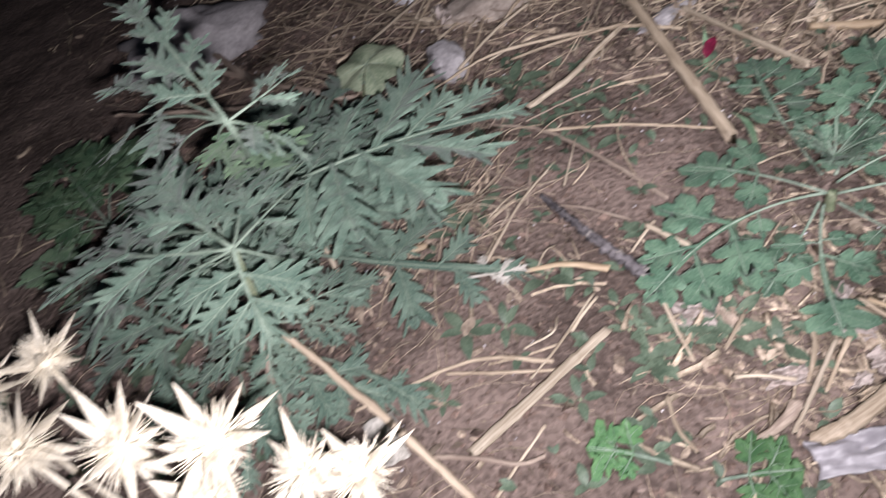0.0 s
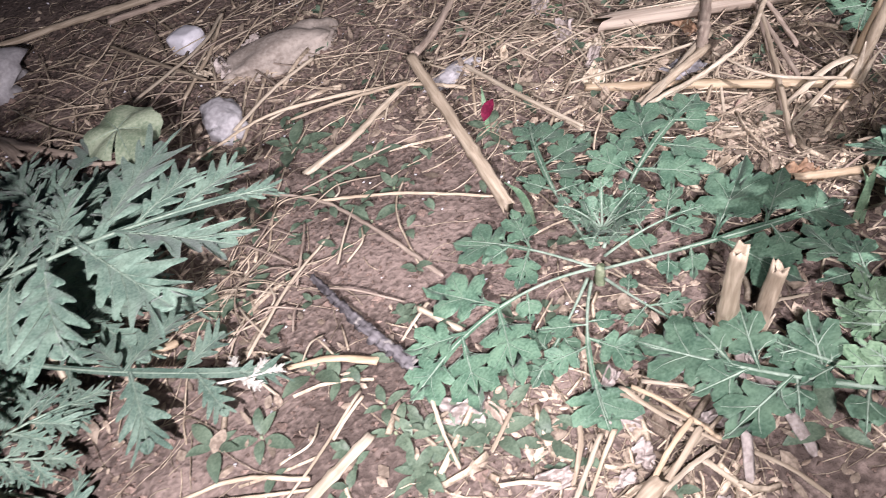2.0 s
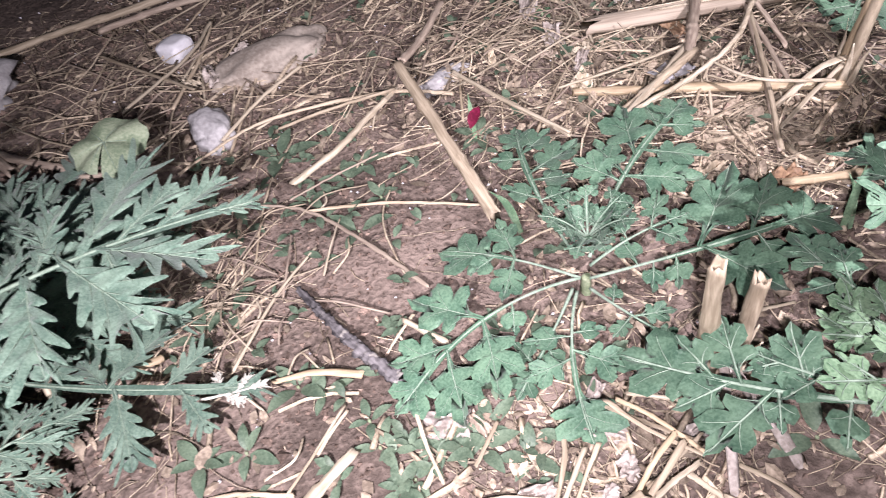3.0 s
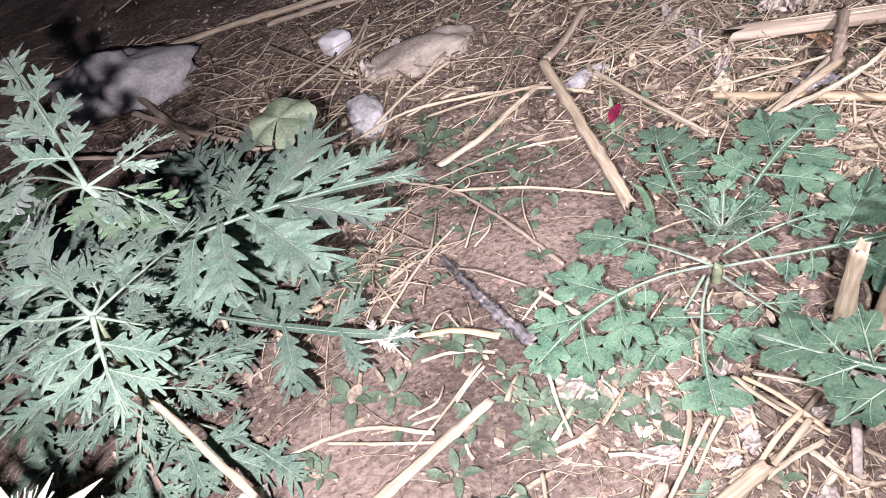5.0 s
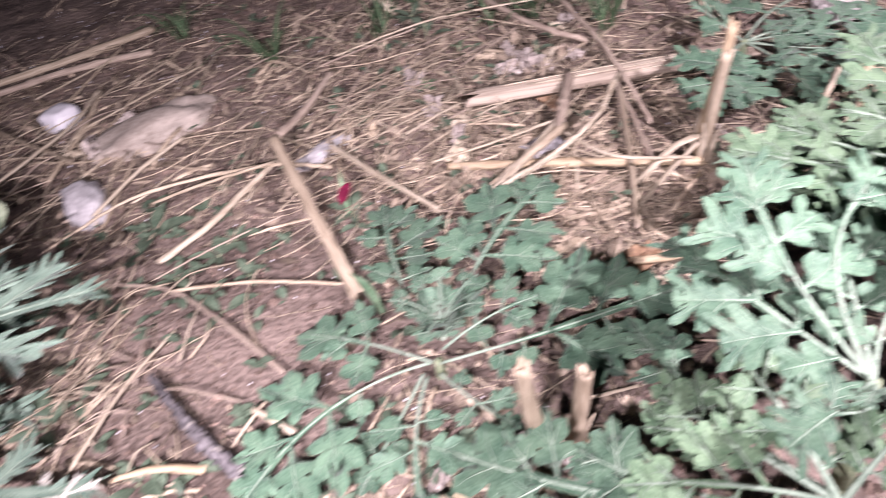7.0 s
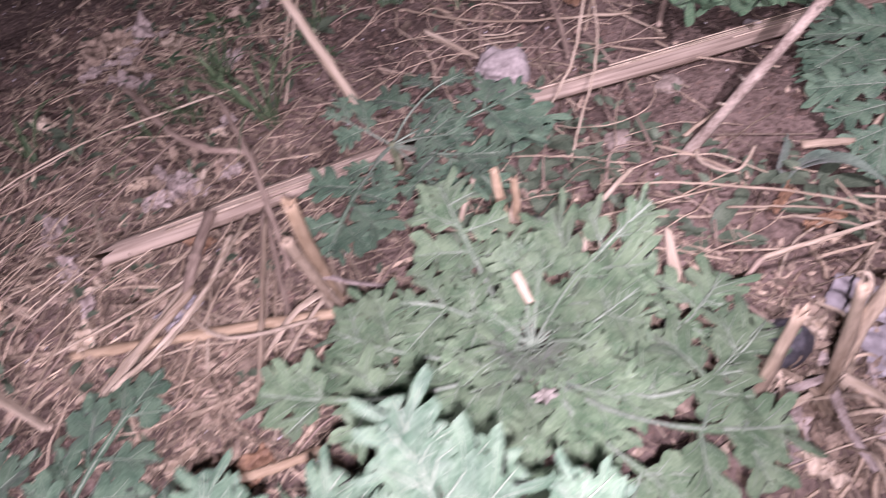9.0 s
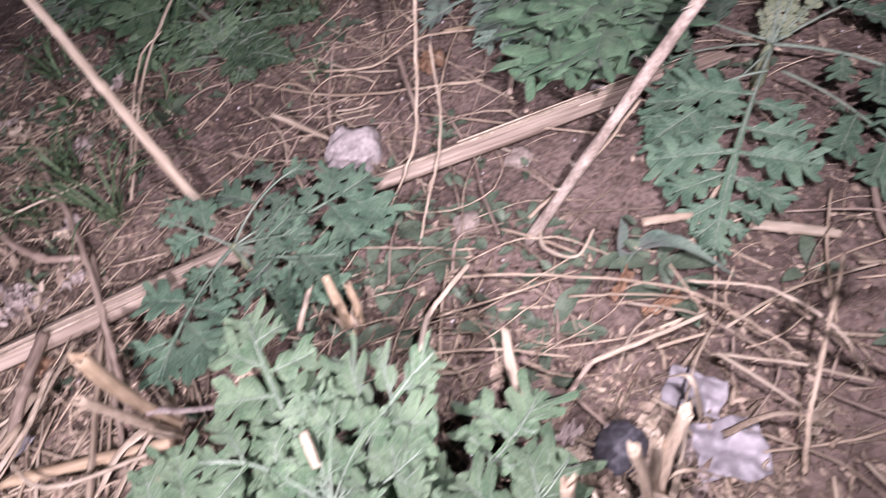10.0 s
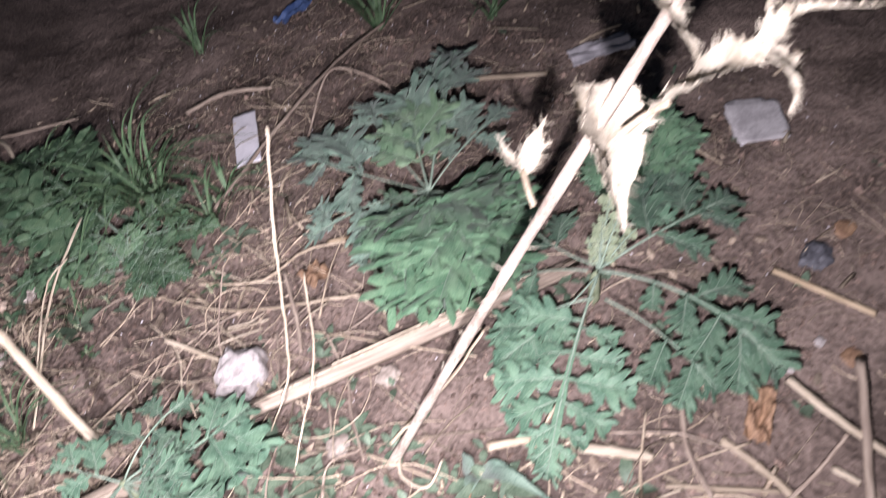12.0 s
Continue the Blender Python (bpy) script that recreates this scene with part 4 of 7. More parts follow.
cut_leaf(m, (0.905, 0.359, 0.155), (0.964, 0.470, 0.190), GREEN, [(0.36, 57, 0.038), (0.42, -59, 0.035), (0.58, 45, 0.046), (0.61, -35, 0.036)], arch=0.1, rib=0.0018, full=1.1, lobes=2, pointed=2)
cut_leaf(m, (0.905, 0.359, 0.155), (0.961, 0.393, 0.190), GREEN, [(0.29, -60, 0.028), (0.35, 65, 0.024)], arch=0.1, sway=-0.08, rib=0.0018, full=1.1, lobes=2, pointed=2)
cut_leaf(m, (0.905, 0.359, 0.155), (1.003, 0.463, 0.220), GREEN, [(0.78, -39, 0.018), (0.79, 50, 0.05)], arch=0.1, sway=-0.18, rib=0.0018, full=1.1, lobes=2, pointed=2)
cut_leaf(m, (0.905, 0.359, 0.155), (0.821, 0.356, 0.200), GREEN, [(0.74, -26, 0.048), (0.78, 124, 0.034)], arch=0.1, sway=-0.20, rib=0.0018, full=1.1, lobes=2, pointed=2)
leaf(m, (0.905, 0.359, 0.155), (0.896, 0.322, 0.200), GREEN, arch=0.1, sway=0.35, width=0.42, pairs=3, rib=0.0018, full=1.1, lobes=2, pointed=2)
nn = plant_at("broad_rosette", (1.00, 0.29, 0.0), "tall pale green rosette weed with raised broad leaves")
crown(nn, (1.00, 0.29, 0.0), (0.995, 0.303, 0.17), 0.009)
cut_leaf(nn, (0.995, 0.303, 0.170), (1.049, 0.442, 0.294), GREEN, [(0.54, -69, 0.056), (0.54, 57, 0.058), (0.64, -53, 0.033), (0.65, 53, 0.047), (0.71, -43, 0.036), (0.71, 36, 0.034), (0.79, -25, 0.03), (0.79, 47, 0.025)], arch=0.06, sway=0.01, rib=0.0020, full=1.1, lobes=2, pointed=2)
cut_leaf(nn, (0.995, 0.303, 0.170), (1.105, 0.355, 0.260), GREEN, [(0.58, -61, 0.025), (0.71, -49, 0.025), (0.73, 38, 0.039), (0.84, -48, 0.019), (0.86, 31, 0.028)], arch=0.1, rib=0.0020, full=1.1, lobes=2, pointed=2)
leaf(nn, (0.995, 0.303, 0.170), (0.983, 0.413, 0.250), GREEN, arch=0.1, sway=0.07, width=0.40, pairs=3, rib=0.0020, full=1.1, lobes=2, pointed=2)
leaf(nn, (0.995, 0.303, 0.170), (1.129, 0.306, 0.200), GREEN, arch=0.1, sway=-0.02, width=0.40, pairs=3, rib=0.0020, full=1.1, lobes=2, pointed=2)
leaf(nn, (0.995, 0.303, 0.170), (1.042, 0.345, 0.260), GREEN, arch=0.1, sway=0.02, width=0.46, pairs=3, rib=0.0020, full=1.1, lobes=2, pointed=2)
vv = plant_at("lobed_rosette", (0.858, 0.310, 0.000), "green rosette weed with one long pale-ribbed leaf", "weed")
crown(vv, (0.858, 0.310, 0.000), (0.852, 0.318, 0.105), 0.007)
cut_leaf(vv, (0.852, 0.318, 0.105), (0.645, 0.493, 0.078), GREEN, [(0.41, -79, 0.041), (0.41, 80, 0.02), (0.51, 80, 0.061), (0.55, 55, 0.043), (0.58, -98, 0.032), (0.59, -57, 0.075), (0.67, 63, 0.062), (0.7, -41, 0.046), (0.74, 43, 0.048)], arch=0.05, sway=-0.07, rib=0.0027, end=0.72)
cut_leaf(vv, (0.852, 0.318, 0.105), (0.841, 0.535, 0.070), GREEN, [(0.65, 27, 0.056), (0.68, -73, 0.034), (0.8, -60, 0.022)], arch=0.06, sway=-0.06, rib=0.0022)
# The lighter leaves of this plant imitate being closer to the torch.
cut_leaf(vv, (0.852, 0.318, 0.105), (0.782, 0.432, 0.090), LIGHT_GREEN, [(0.83, 72, 0.05), (0.86, 42, 0.034)], arch=0.06, sway=0.10, rib=0.0022)
cut_leaf(vv, (0.852, 0.318, 0.105), (0.804, 0.445, 0.100), LIGHT_GREEN, [(0.53, -45, 0.047), (0.57, 66, 0.046), (0.71, 54, 0.046), (0.75, -38, 0.029)], arch=0.12, sway=-0.03, rib=0.0024)
cut_leaf(vv, (0.852, 0.318, 0.105), (0.726, 0.446, 0.090), GREEN, [(0.72, -54, 0.034), (0.75, 74, 0.032), (0.88, -47, 0.025)], arch=0.1, sway=-0.11, rib=0.0022)
cut_leaf(vv, (0.852, 0.318, 0.105), (0.849, 0.438, 0.150), LIGHT_GREEN, [(0.17, 81, 0.059), (0.38, -62, 0.043), (0.4, 54, 0.051), (0.62, -61, 0.034), (0.66, 53, 0.038)], arch=0.14, sway=0.01, rib=0.0026)
leaf(vv, (0.852, 0.318, 0.105), (0.729, 0.387, 0.130), LIGHT_GREEN, arch=0.12, sway=0.02, width=0.4, pairs=3, rib=0.0022)
leaf(vv, (0.852, 0.318, 0.105), (0.906, 0.326, 0.170), LIGHT_GREEN, arch=0.14, sway=-0.01, width=0.42, pairs=3, rib=0.0024)

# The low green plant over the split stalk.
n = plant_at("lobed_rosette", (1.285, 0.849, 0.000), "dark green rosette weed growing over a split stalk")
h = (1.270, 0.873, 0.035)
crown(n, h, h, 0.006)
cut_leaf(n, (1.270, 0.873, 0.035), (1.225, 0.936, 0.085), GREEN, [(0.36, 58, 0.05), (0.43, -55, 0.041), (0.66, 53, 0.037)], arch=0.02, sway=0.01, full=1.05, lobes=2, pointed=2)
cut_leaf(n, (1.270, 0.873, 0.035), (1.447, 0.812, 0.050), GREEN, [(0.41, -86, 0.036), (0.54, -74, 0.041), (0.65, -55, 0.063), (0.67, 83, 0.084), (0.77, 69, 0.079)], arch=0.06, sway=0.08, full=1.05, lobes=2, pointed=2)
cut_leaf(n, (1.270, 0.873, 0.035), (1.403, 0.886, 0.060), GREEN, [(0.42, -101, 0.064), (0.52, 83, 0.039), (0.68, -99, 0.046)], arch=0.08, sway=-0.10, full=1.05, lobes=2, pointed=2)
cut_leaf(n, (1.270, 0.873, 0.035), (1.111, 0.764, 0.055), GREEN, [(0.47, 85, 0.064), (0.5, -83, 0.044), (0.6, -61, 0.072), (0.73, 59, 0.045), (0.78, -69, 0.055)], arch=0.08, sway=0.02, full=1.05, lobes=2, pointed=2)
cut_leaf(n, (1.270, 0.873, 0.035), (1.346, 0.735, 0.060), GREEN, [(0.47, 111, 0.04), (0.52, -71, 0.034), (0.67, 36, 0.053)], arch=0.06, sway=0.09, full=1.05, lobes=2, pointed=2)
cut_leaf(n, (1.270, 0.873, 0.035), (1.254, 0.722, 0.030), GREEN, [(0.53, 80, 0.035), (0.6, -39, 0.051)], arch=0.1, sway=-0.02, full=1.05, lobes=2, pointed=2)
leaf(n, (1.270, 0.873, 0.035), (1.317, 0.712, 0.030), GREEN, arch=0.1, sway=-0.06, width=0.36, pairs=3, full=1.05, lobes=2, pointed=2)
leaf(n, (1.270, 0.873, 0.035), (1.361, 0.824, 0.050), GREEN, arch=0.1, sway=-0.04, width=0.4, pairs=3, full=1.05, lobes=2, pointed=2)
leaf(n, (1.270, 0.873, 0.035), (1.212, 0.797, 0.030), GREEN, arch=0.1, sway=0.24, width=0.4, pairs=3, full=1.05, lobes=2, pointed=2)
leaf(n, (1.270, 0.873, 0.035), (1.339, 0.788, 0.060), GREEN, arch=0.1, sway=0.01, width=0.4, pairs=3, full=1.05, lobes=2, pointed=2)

# The fern-like rosette with long leaves.
r = plant_at("fernleaf_rosette", (1.912, 0.578, 0.000), "dark green rosette weed with long ferny leaves and pale heart")
crown(r, (1.881, 0.564, 0.040), (1.886, 0.556, 0.055), 0.008)
cut_leaf(r, (1.886, 0.556, 0.055), (1.623, 0.453, 0.000), GREEN, [(0.27, 84, 0.087), (0.3, -84, 0.053), (0.43, 77, 0.11), (0.44, -87, 0.066), (0.55, 72, 0.098), (0.56, -91, 0.089), (0.65, 52, 0.078), (0.66, -70, 0.069), (0.77, 44, 0.047), (0.78, -77, 0.046), (0.85, -63, 0.033), (0.85, 36, 0.035)], arch=0.04, sway=0.02, end=0.86, rib=0.0021, lobes=3, full=0.85, pointed=2)
cut_leaf(r, (1.886, 0.556, 0.055), (1.715, 0.596, 0.020), GREEN, [(0.44, -56, 0.042), (0.58, 47, 0.075), (0.74, -79, 0.039)], arch=0.06, sway=-0.06, lobes=3, full=0.95, pointed=2)
cut_leaf(r, (1.854, 0.524, 0.055), (1.840, 0.348, 0.010), GREEN, [(0.52, 73, 0.069), (0.56, -52, 0.071), (0.75, 61, 0.064), (0.78, -42, 0.048)], arch=0.06, sway=-0.05, lobes=3, full=0.95, pointed=2)
cut_leaf(r, (1.890, 0.558, 0.055), (1.899, 0.295, 0.030), GREEN, [(0.28, 76, 0.047), (0.45, 74, 0.063), (0.48, -65, 0.075), (0.62, -29, 0.069), (0.63, 80, 0.079), (0.73, 49, 0.088)], arch=0.1, sway=-0.09, lobes=3, full=0.95, pointed=2, rib=0.0026)
cut_leaf(r, (1.903, 0.557, 0.055), (2.119, 0.480, 0.050), GREEN, [(0.34, -62, 0.091), (0.38, 59, 0.077), (0.63, -60, 0.076), (0.68, 59, 0.063)], arch=0.08, lobes=3, full=0.95, pointed=2, rib=0.0024)
cut_leaf(r, (1.846, 0.537, 0.055), (1.713, 0.600, 0.005), GREEN, [(0.46, 62, 0.062), (0.47, -81, 0.056), (0.74, 48, 0.04)], arch=0.06, sway=0.14, lobes=3, full=0.95, pointed=2)
cut_leaf(r, (1.895, 0.570, 0.055), (1.947, 0.737, 0.020), GREEN, [(0.38, 52, 0.076), (0.39, -41, 0.053), (0.63, -25, 0.062)], arch=0.06, sway=-0.10, lobes=3, full=0.95, pointed=2)
cut_leaf(r, (1.882, 0.571, 0.055), (1.824, 0.685, 0.010), GREEN, [(0.59, -77, 0.048), (0.59, 56, 0.067)], arch=0.06, sway=0.05, lobes=3, full=0.95, pointed=2)
leaf(r, (1.938, 0.562, 0.055), (2.137, 0.580, 0.040), GREEN, arch=0.06, sway=-0.02, width=0.36, pairs=4, lobes=3, full=0.95, pointed=2)
for q in ((1.969, 0.573, 0.100), (1.942, 0.586, 0.090), (1.965, 0.547, 0.080), (1.923, 0.599, 0.070), (1.985, 0.600, 0.110)):
    leaf(r, (1.895, 0.562, 0.045), q, STEM, 0.20, 5, 2, 0.08, 0.2, rib=0.002, label="pale hairy young leaf")

# The bushy plant behind.
s = plant_at("bushy_rosette", (1.925, 0.884, 0.000), "bushy dark green weed with overlapping lobed leaves")
h = (1.876, 0.875, 0.060)
crown(s, (1.925, 0.884, 0.000), h, 0.008)
cut_leaf(s, (1.876, 0.875, 0.060), (2.206, 1.120, 0.060), GREY_GREEN, [(0.2, -54, 0.1), (0.29, -30, 0.148), (0.31, 35, 0.091), (0.56, -22, 0.106), (0.58, 27, 0.105)], arch=0.1, sway=0.01, lobes=3, pointed=2, rib=0.0022)
cut_leaf(s, (1.876, 0.875, 0.060), (2.112, 0.902, 0.060), GREY_GREEN, [(0.28, -40, 0.067), (0.51, -42, 0.081), (0.56, 90, 0.062)], arch=0.1, sway=-0.01, lobes=3, pointed=2)
cut_leaf(s, (1.876, 0.875, 0.060), (2.003, 1.170, 0.050), GREY_GREEN, [(0.36, -52, 0.063), (0.42, 38, 0.108), (0.67, -49, 0.058)], arch=0.1, sway=-0.04, lobes=3, pointed=2)
cut_leaf(s, (1.876, 0.875, 0.060), (1.835, 1.187, 0.040), GREY_GREEN, [(0.41, 33, 0.135), (0.46, -118, 0.09), (0.69, -98, 0.063), (0.69, 29, 0.113)], arch=0.1, sway=-0.06, lobes=3, pointed=2)
cut_leaf(s, (1.876, 0.875, 0.060), (1.701, 1.003, 0.030), GREY_GREEN, [(0.53, 51, 0.073), (0.54, -84, 0.075), (0.78, 74, 0.071)], arch=0.1, sway=0.05, lobes=3, pointed=2)
leaf(s, (1.876, 0.875, 0.060), (1.712, 0.885, 0.030), GREY_GREEN, arch=0.1, sway=0.02, width=0.42, pairs=3, lobes=3, pointed=2)
leaf(s, (1.876, 0.875, 0.060), (1.715, 0.786, 0.080), FRESH, arch=0.14, width=0.52, pairs=2, lobes=2, pointed=2, full=1.15)
leaf(s, (1.876, 0.875, 0.060), (1.693, 0.715, 0.070), FRESH, arch=0.14, width=0.52, pairs=2, lobes=2, pointed=2, full=1.15)
leaf(s, (1.876, 0.875, 0.060), (1.710, 0.669, 0.080), FRESH, arch=0.14, width=0.52, pairs=2, lobes=2, pointed=2, full=1.15)
leaf(s, (1.876, 0.875, 0.060), (1.744, 0.643, 0.100), FRESH, arch=0.14, width=0.52, pairs=2, lobes=2, pointed=2, full=1.15)
leaf(s, (1.876, 0.875, 0.060), (1.820, 0.655, 0.110), FRESH, arch=0.14, width=0.52, pairs=2, lobes=2, pointed=2, full=1.15)
leaf(s, (1.876, 0.875, 0.060), (1.880, 0.699, 0.100), FRESH, arch=0.14, width=0.52, pairs=2, lobes=2, pointed=2, full=1.15)
leaf(s, (1.876, 0.875, 0.060), (1.769, 0.833, 0.100), FRESH, arch=0.14, width=0.52, pairs=2, lobes=2, pointed=2, full=1.15)
leaf(s, (1.876, 0.875, 0.060), (1.731, 0.706, 0.130), FRESH, arch=0.14, width=0.52, pairs=2, lobes=2, pointed=2, full=1.15)
leaf(s, (1.876, 0.875, 0.060), (1.775, 0.674, 0.130), FRESH, arch=0.14, width=0.52, pairs=2, lobes=2, pointed=2, full=1.15)
leaf(s, (1.876, 0.875, 0.060), (2.016, 1.035, 0.090), LIGHT_GREEN, arch=0.1, sway=-0.03, width=0.42, pairs=3, lobes=2, pointed=2)
u = plant_at("lobed_rosette", (2.030, 0.593, 0.000), "green rosette weed with lobed leaves behind dry thistle")
for q in ((2.278, 0.701, 0.050), (2.187, 0.594, 0.030), (2.255, 0.624, 0.040), (2.100, 0.724, 0.040), (2.144, 0.535, 0.020)):
    leaf(u, (2.040, 0.609, 0.020), q, FRESH, 0.36, 5, 4, 0.12, 0.25)
crown(u, (2.040, 0.609, 0.020), (2.040, 0.609, 0.020), 0.006)

# Low leafy weeds in the dim upper corner of the second stretch.
w_ = plant_at("fernleaf_rosette", (1.506, 1.319, -0.000), "dark green ferny weed under grass blades")
h = (1.509, 1.291, 0.030)
crown(w_, h, h, 0.006)
for q in ((1.504, 1.561, 0.040), (1.401, 1.485, 0.030), (1.536, 1.146, 0.020), (1.497, 1.160, 0.020), (1.632, 1.173, 0.030), (1.416, 1.282, 0.020), (1.649, 1.298, 0.050), (1.488, 1.779, 0.030), (1.310, 1.394, 0.020)):
    leaf(w_, h, q, DARK_GREEN, 0.34, 5, 4, 0.14, 0.25)
x_ = plant_at("fernleaf_rosette", (1.422, 1.698, 0.000), "dark green ferny weed among dry litter")
for q in ((1.384, 1.794, 0.030), (1.409, 1.453, 0.030), (1.325, 1.588, 0.020), (1.491, 1.563, 0.030), (1.454, 1.778, 0.030)):
    leaf(x_, (1.416, 1.655, 0.020), q, DARK_GREEN, 0.4, 4, 4, 0.14, 0.25)
crown(x_, (1.416, 1.655, 0.020), (1.416, 1.655, 0.020), 0.006)


y_ = plant_at("lobed_rosette", (1.485, 1.271, 0.000), "dark green weed with spreading cut leaves under grass")
for q in ((1.535, 1.115, 0.030), (1.540, 1.187, 0.050), (1.477, 1.320, 0.050), (1.401, 1.301, 0.020), (1.530, 1.314, 0.050), (1.471, 1.143, 0.020)):
    leaf(y_, (1.478, 1.240, 0.020), q, DARK_GREEN, 0.4, 4, 4, 0.14, 0.25)
crown(y_, (1.478, 1.240, 0.020), (1.478, 1.240, 0.020), 0.006)
z_ = plant_at("lobed_rosette", (1.400, 1.736, 0.000), "light green lobed weed at the edge of light")
for q in ((1.466, 1.594, 0.060), (1.397, 1.508, 0.040), (1.408, 1.737, 0.060), (1.311, 1.648, 0.030)):
    leaf(z_, (1.395, 1.692, 0.020), q, FRESH, 0.46, 3, 3, 0.14, 0.25)
crown(z_, (1.395, 1.692, 0.020), (1.395, 1.692, 0.020), 0.006)


# ---- grass ----
def tuft(at, tips, label, width=0.005, mat=None):
    at = Vector((at[0], at[1], ground_z(at[0], at[1])))
    thing = holder("grass_tuft", at, label, "grass", "grass tufts")
    for q in tips:
        q = Vector(q)
        foot = at + Vector((rng.uniform(-0.012, 0.012), rng.uniform(-0.012, 0.012), -0.004))
        mid = foot.lerp(q, 0.45) + UP * (q - foot).length * rng.uniform(0.16, 0.36)
        line = spline([foot, mid, q], 12)
        v, f = [], []
        for i, p in enumerate(line):
            d = (line[min(i + 1, 12)] - line[max(i - 1, 0)]).normalized()
            s_ = d.cross(UP)
            s_ = s_.normalized() if s_.length > 0.1 else Vector((1, 0, 0))
            wd = width * 0.5 * (0.5 + 0.5 * math.sin(math.pi * min(1, i / 9))) * (1 - (i / 12) ** 3 * 0.95)
            n_ = s_.cross(d)
            v += [p - s_ * wd + n_ * wd * 0.4, p, p + s_ * wd + n_ * wd * 0.4]
        for i in range(12):
            for j in (0, 1):
                k_ = i * 3 + j
                f.append((k_, k_ + 1, k_ + 4, k_ + 3))
        part("blade", mesh_of("blade", v, f, [mat or GRASS]), thing)
    return thing


def around(at, n_, reach, rise):
    out = []
    for i in range(n_):
        ang = rng.uniform(0, 6.3)
        rr = reach * rng.uniform(0.4, 1.1)
        out.append((at[0] + math.cos(ang) * rr, at[1] + math.sin(ang) * rr, rise * rng.uniform(0.3, 1.1)))
    return out


t0 = (1.590, 1.435, 0.000)
tuft(t0, [(1.719, 1.485, 0.150), (1.767, 1.392, 0.170), (1.616, 1.501, 0.120), (1.722, 1.284, 0.100), (1.678, 1.276, 0.080), (1.390, 1.321, 0.020), (1.811, 1.531, 0.150), (1.546, 1.241, 0.040), (1.722, 1.253, 0.070)] + around(t0, 20, 0.25, 0.06), "tuft of long dark green grass blades", 0.006)
t0 = (1.975, 1.803, 0.000)
tuft(t0, around(t0, 14, 0.12, 0.09), "small tuft of short grass on dark soil", 0.007)
t0 = (2.267, 1.433, 0.000)
tuft(t0, around(t0, 22, 0.2, 0.16), "tuft of green grass at the edge of light", 0.008)
t0 = (2.410, 1.201, 0.000)
tuft(t0, around(t0, 12, 0.2, 0.08), "low tuft of green grass on dark soil", 0.008)
for t0, n_, rr, hh in (((1.192, 1.247, 0.000), 10, 0.07, 0.06), ((1.366, 1.251, -0.000), 10, 0.07, 0.05), ((0.880, 1.305, 0.000), 9, 0.12, 0.08), ((0.700, 1.349, 0.000), 14, 0.14, 0.08), ((1.049, 1.205, 0.000), 6, 0.09, 0.06), ((0.568, 1.550, 0.000), 12, 0.12, 0.06), ((1.189, 1.089, 0.000), 14, 0.14, 0.10), ((1.611, 1.429, 0.000), 14, 0.14, 0.12)):
    tuft(t0, around(t0, n_, rr, hh), "small tuft of dull green grass in litter", 0.005)
for t0, n_, rr, hh, wd in (((1.600, 1.382, 0.000), 22, 0.25, 0.09, 0.007), ((1.637, 1.225, 0.000), 14, 0.16, 0.08, 0.005), ((1.277, 1.511, 0.000), 14, 0.12, 0.07, 0.006), ((1.173, 1.226, 0.000), 12, 0.09, 0.07, 0.006), ((1.110, 1.191, 0.000), 10, 0.08, 0.05, 0.005), ((1.703, 1.280, 0.000), 9, 0.12, 0.05, 0.006), ((1.496, 1.689, 0.000), 12, 0.16, 0.07, 0.006)):
    tuft(t0, around(t0, n_, rr, hh), "tangled tuft of green grass in weeds", wd)
tuft((0.667, 0.726, 0.000), [(0.638, 0.755, 0.050)], "single broad green grass blade beside rosette", 0.012, LIGHT_GREEN)
tuft((0.689, 0.893, 0.000), [(0.688, 0.931, 0.050), (0.700, 0.877, 0.020)], "thin green blade beside red petal", 0.007, LIGHT_GREEN)
tuft((1.573, 0.525, 0.000), [(1.601, 0.413, 0.020), (1.605, 0.467, 0.020), (1.574, 0.536, 0.050), (1.538, 0.506, 0.010)], "weed with long sword-shaped grey leaves", 0.020, GREY_GREEN)
tuft((0.940, 0.564, 0.000), [(0.945, 0.578, 0.060), (0.951, 0.567, 0.080)], "thin green grass blades beside straw", 0.008, LIGHT_GREEN)

# ---- small weeds ----
weed((0.372, 0.656, 0.000), 4, 0.03, turn=rng.uniform(0, 6))
weed((0.396, 0.633, 0.000), 3, 0.028, turn=rng.uniform(0, 6))
weed((0.428, 0.583, 0.000), 4, 0.022, turn=rng.uniform(0, 6))
weed((0.507, 0.934, 0.000), 6, 0.03, turn=rng.uniform(0, 6))
weed((0.535, 0.875, 0.000), 5, 0.026, turn=rng.uniform(0, 6))
weed((0.450, 0.922, 0.000), 5, 0.028, turn=rng.uniform(0, 6))
weed((0.492, 0.834, 0.000), 3, 0.035, turn=rng.uniform(0, 6))
weed((0.288, 0.767, 0.000), 4, 0.042, turn=rng.uniform(0, 6))
weed((0.323, 0.786, 0.000), 3, 0.035, turn=rng.uniform(0, 6))
weed((0.513, 0.512, 0.000), 5, 0.029, turn=rng.uniform(0, 6))
weed((0.494, 0.530, 0.000), 5, 0.029, turn=rng.uniform(0, 6))
weed((0.550, 0.484, 0.000), 5, 0.029, turn=rng.uniform(0, 6))
weed((0.448, 0.512, 0.000), 6, 0.024, turn=rng.uniform(0, 6))
weed((0.310, 0.604, 0.000), 5, 0.03, turn=rng.uniform(0, 6))
weed((0.267, 0.613, 0.000), 5, 0.03, turn=rng.uniform(0, 6))
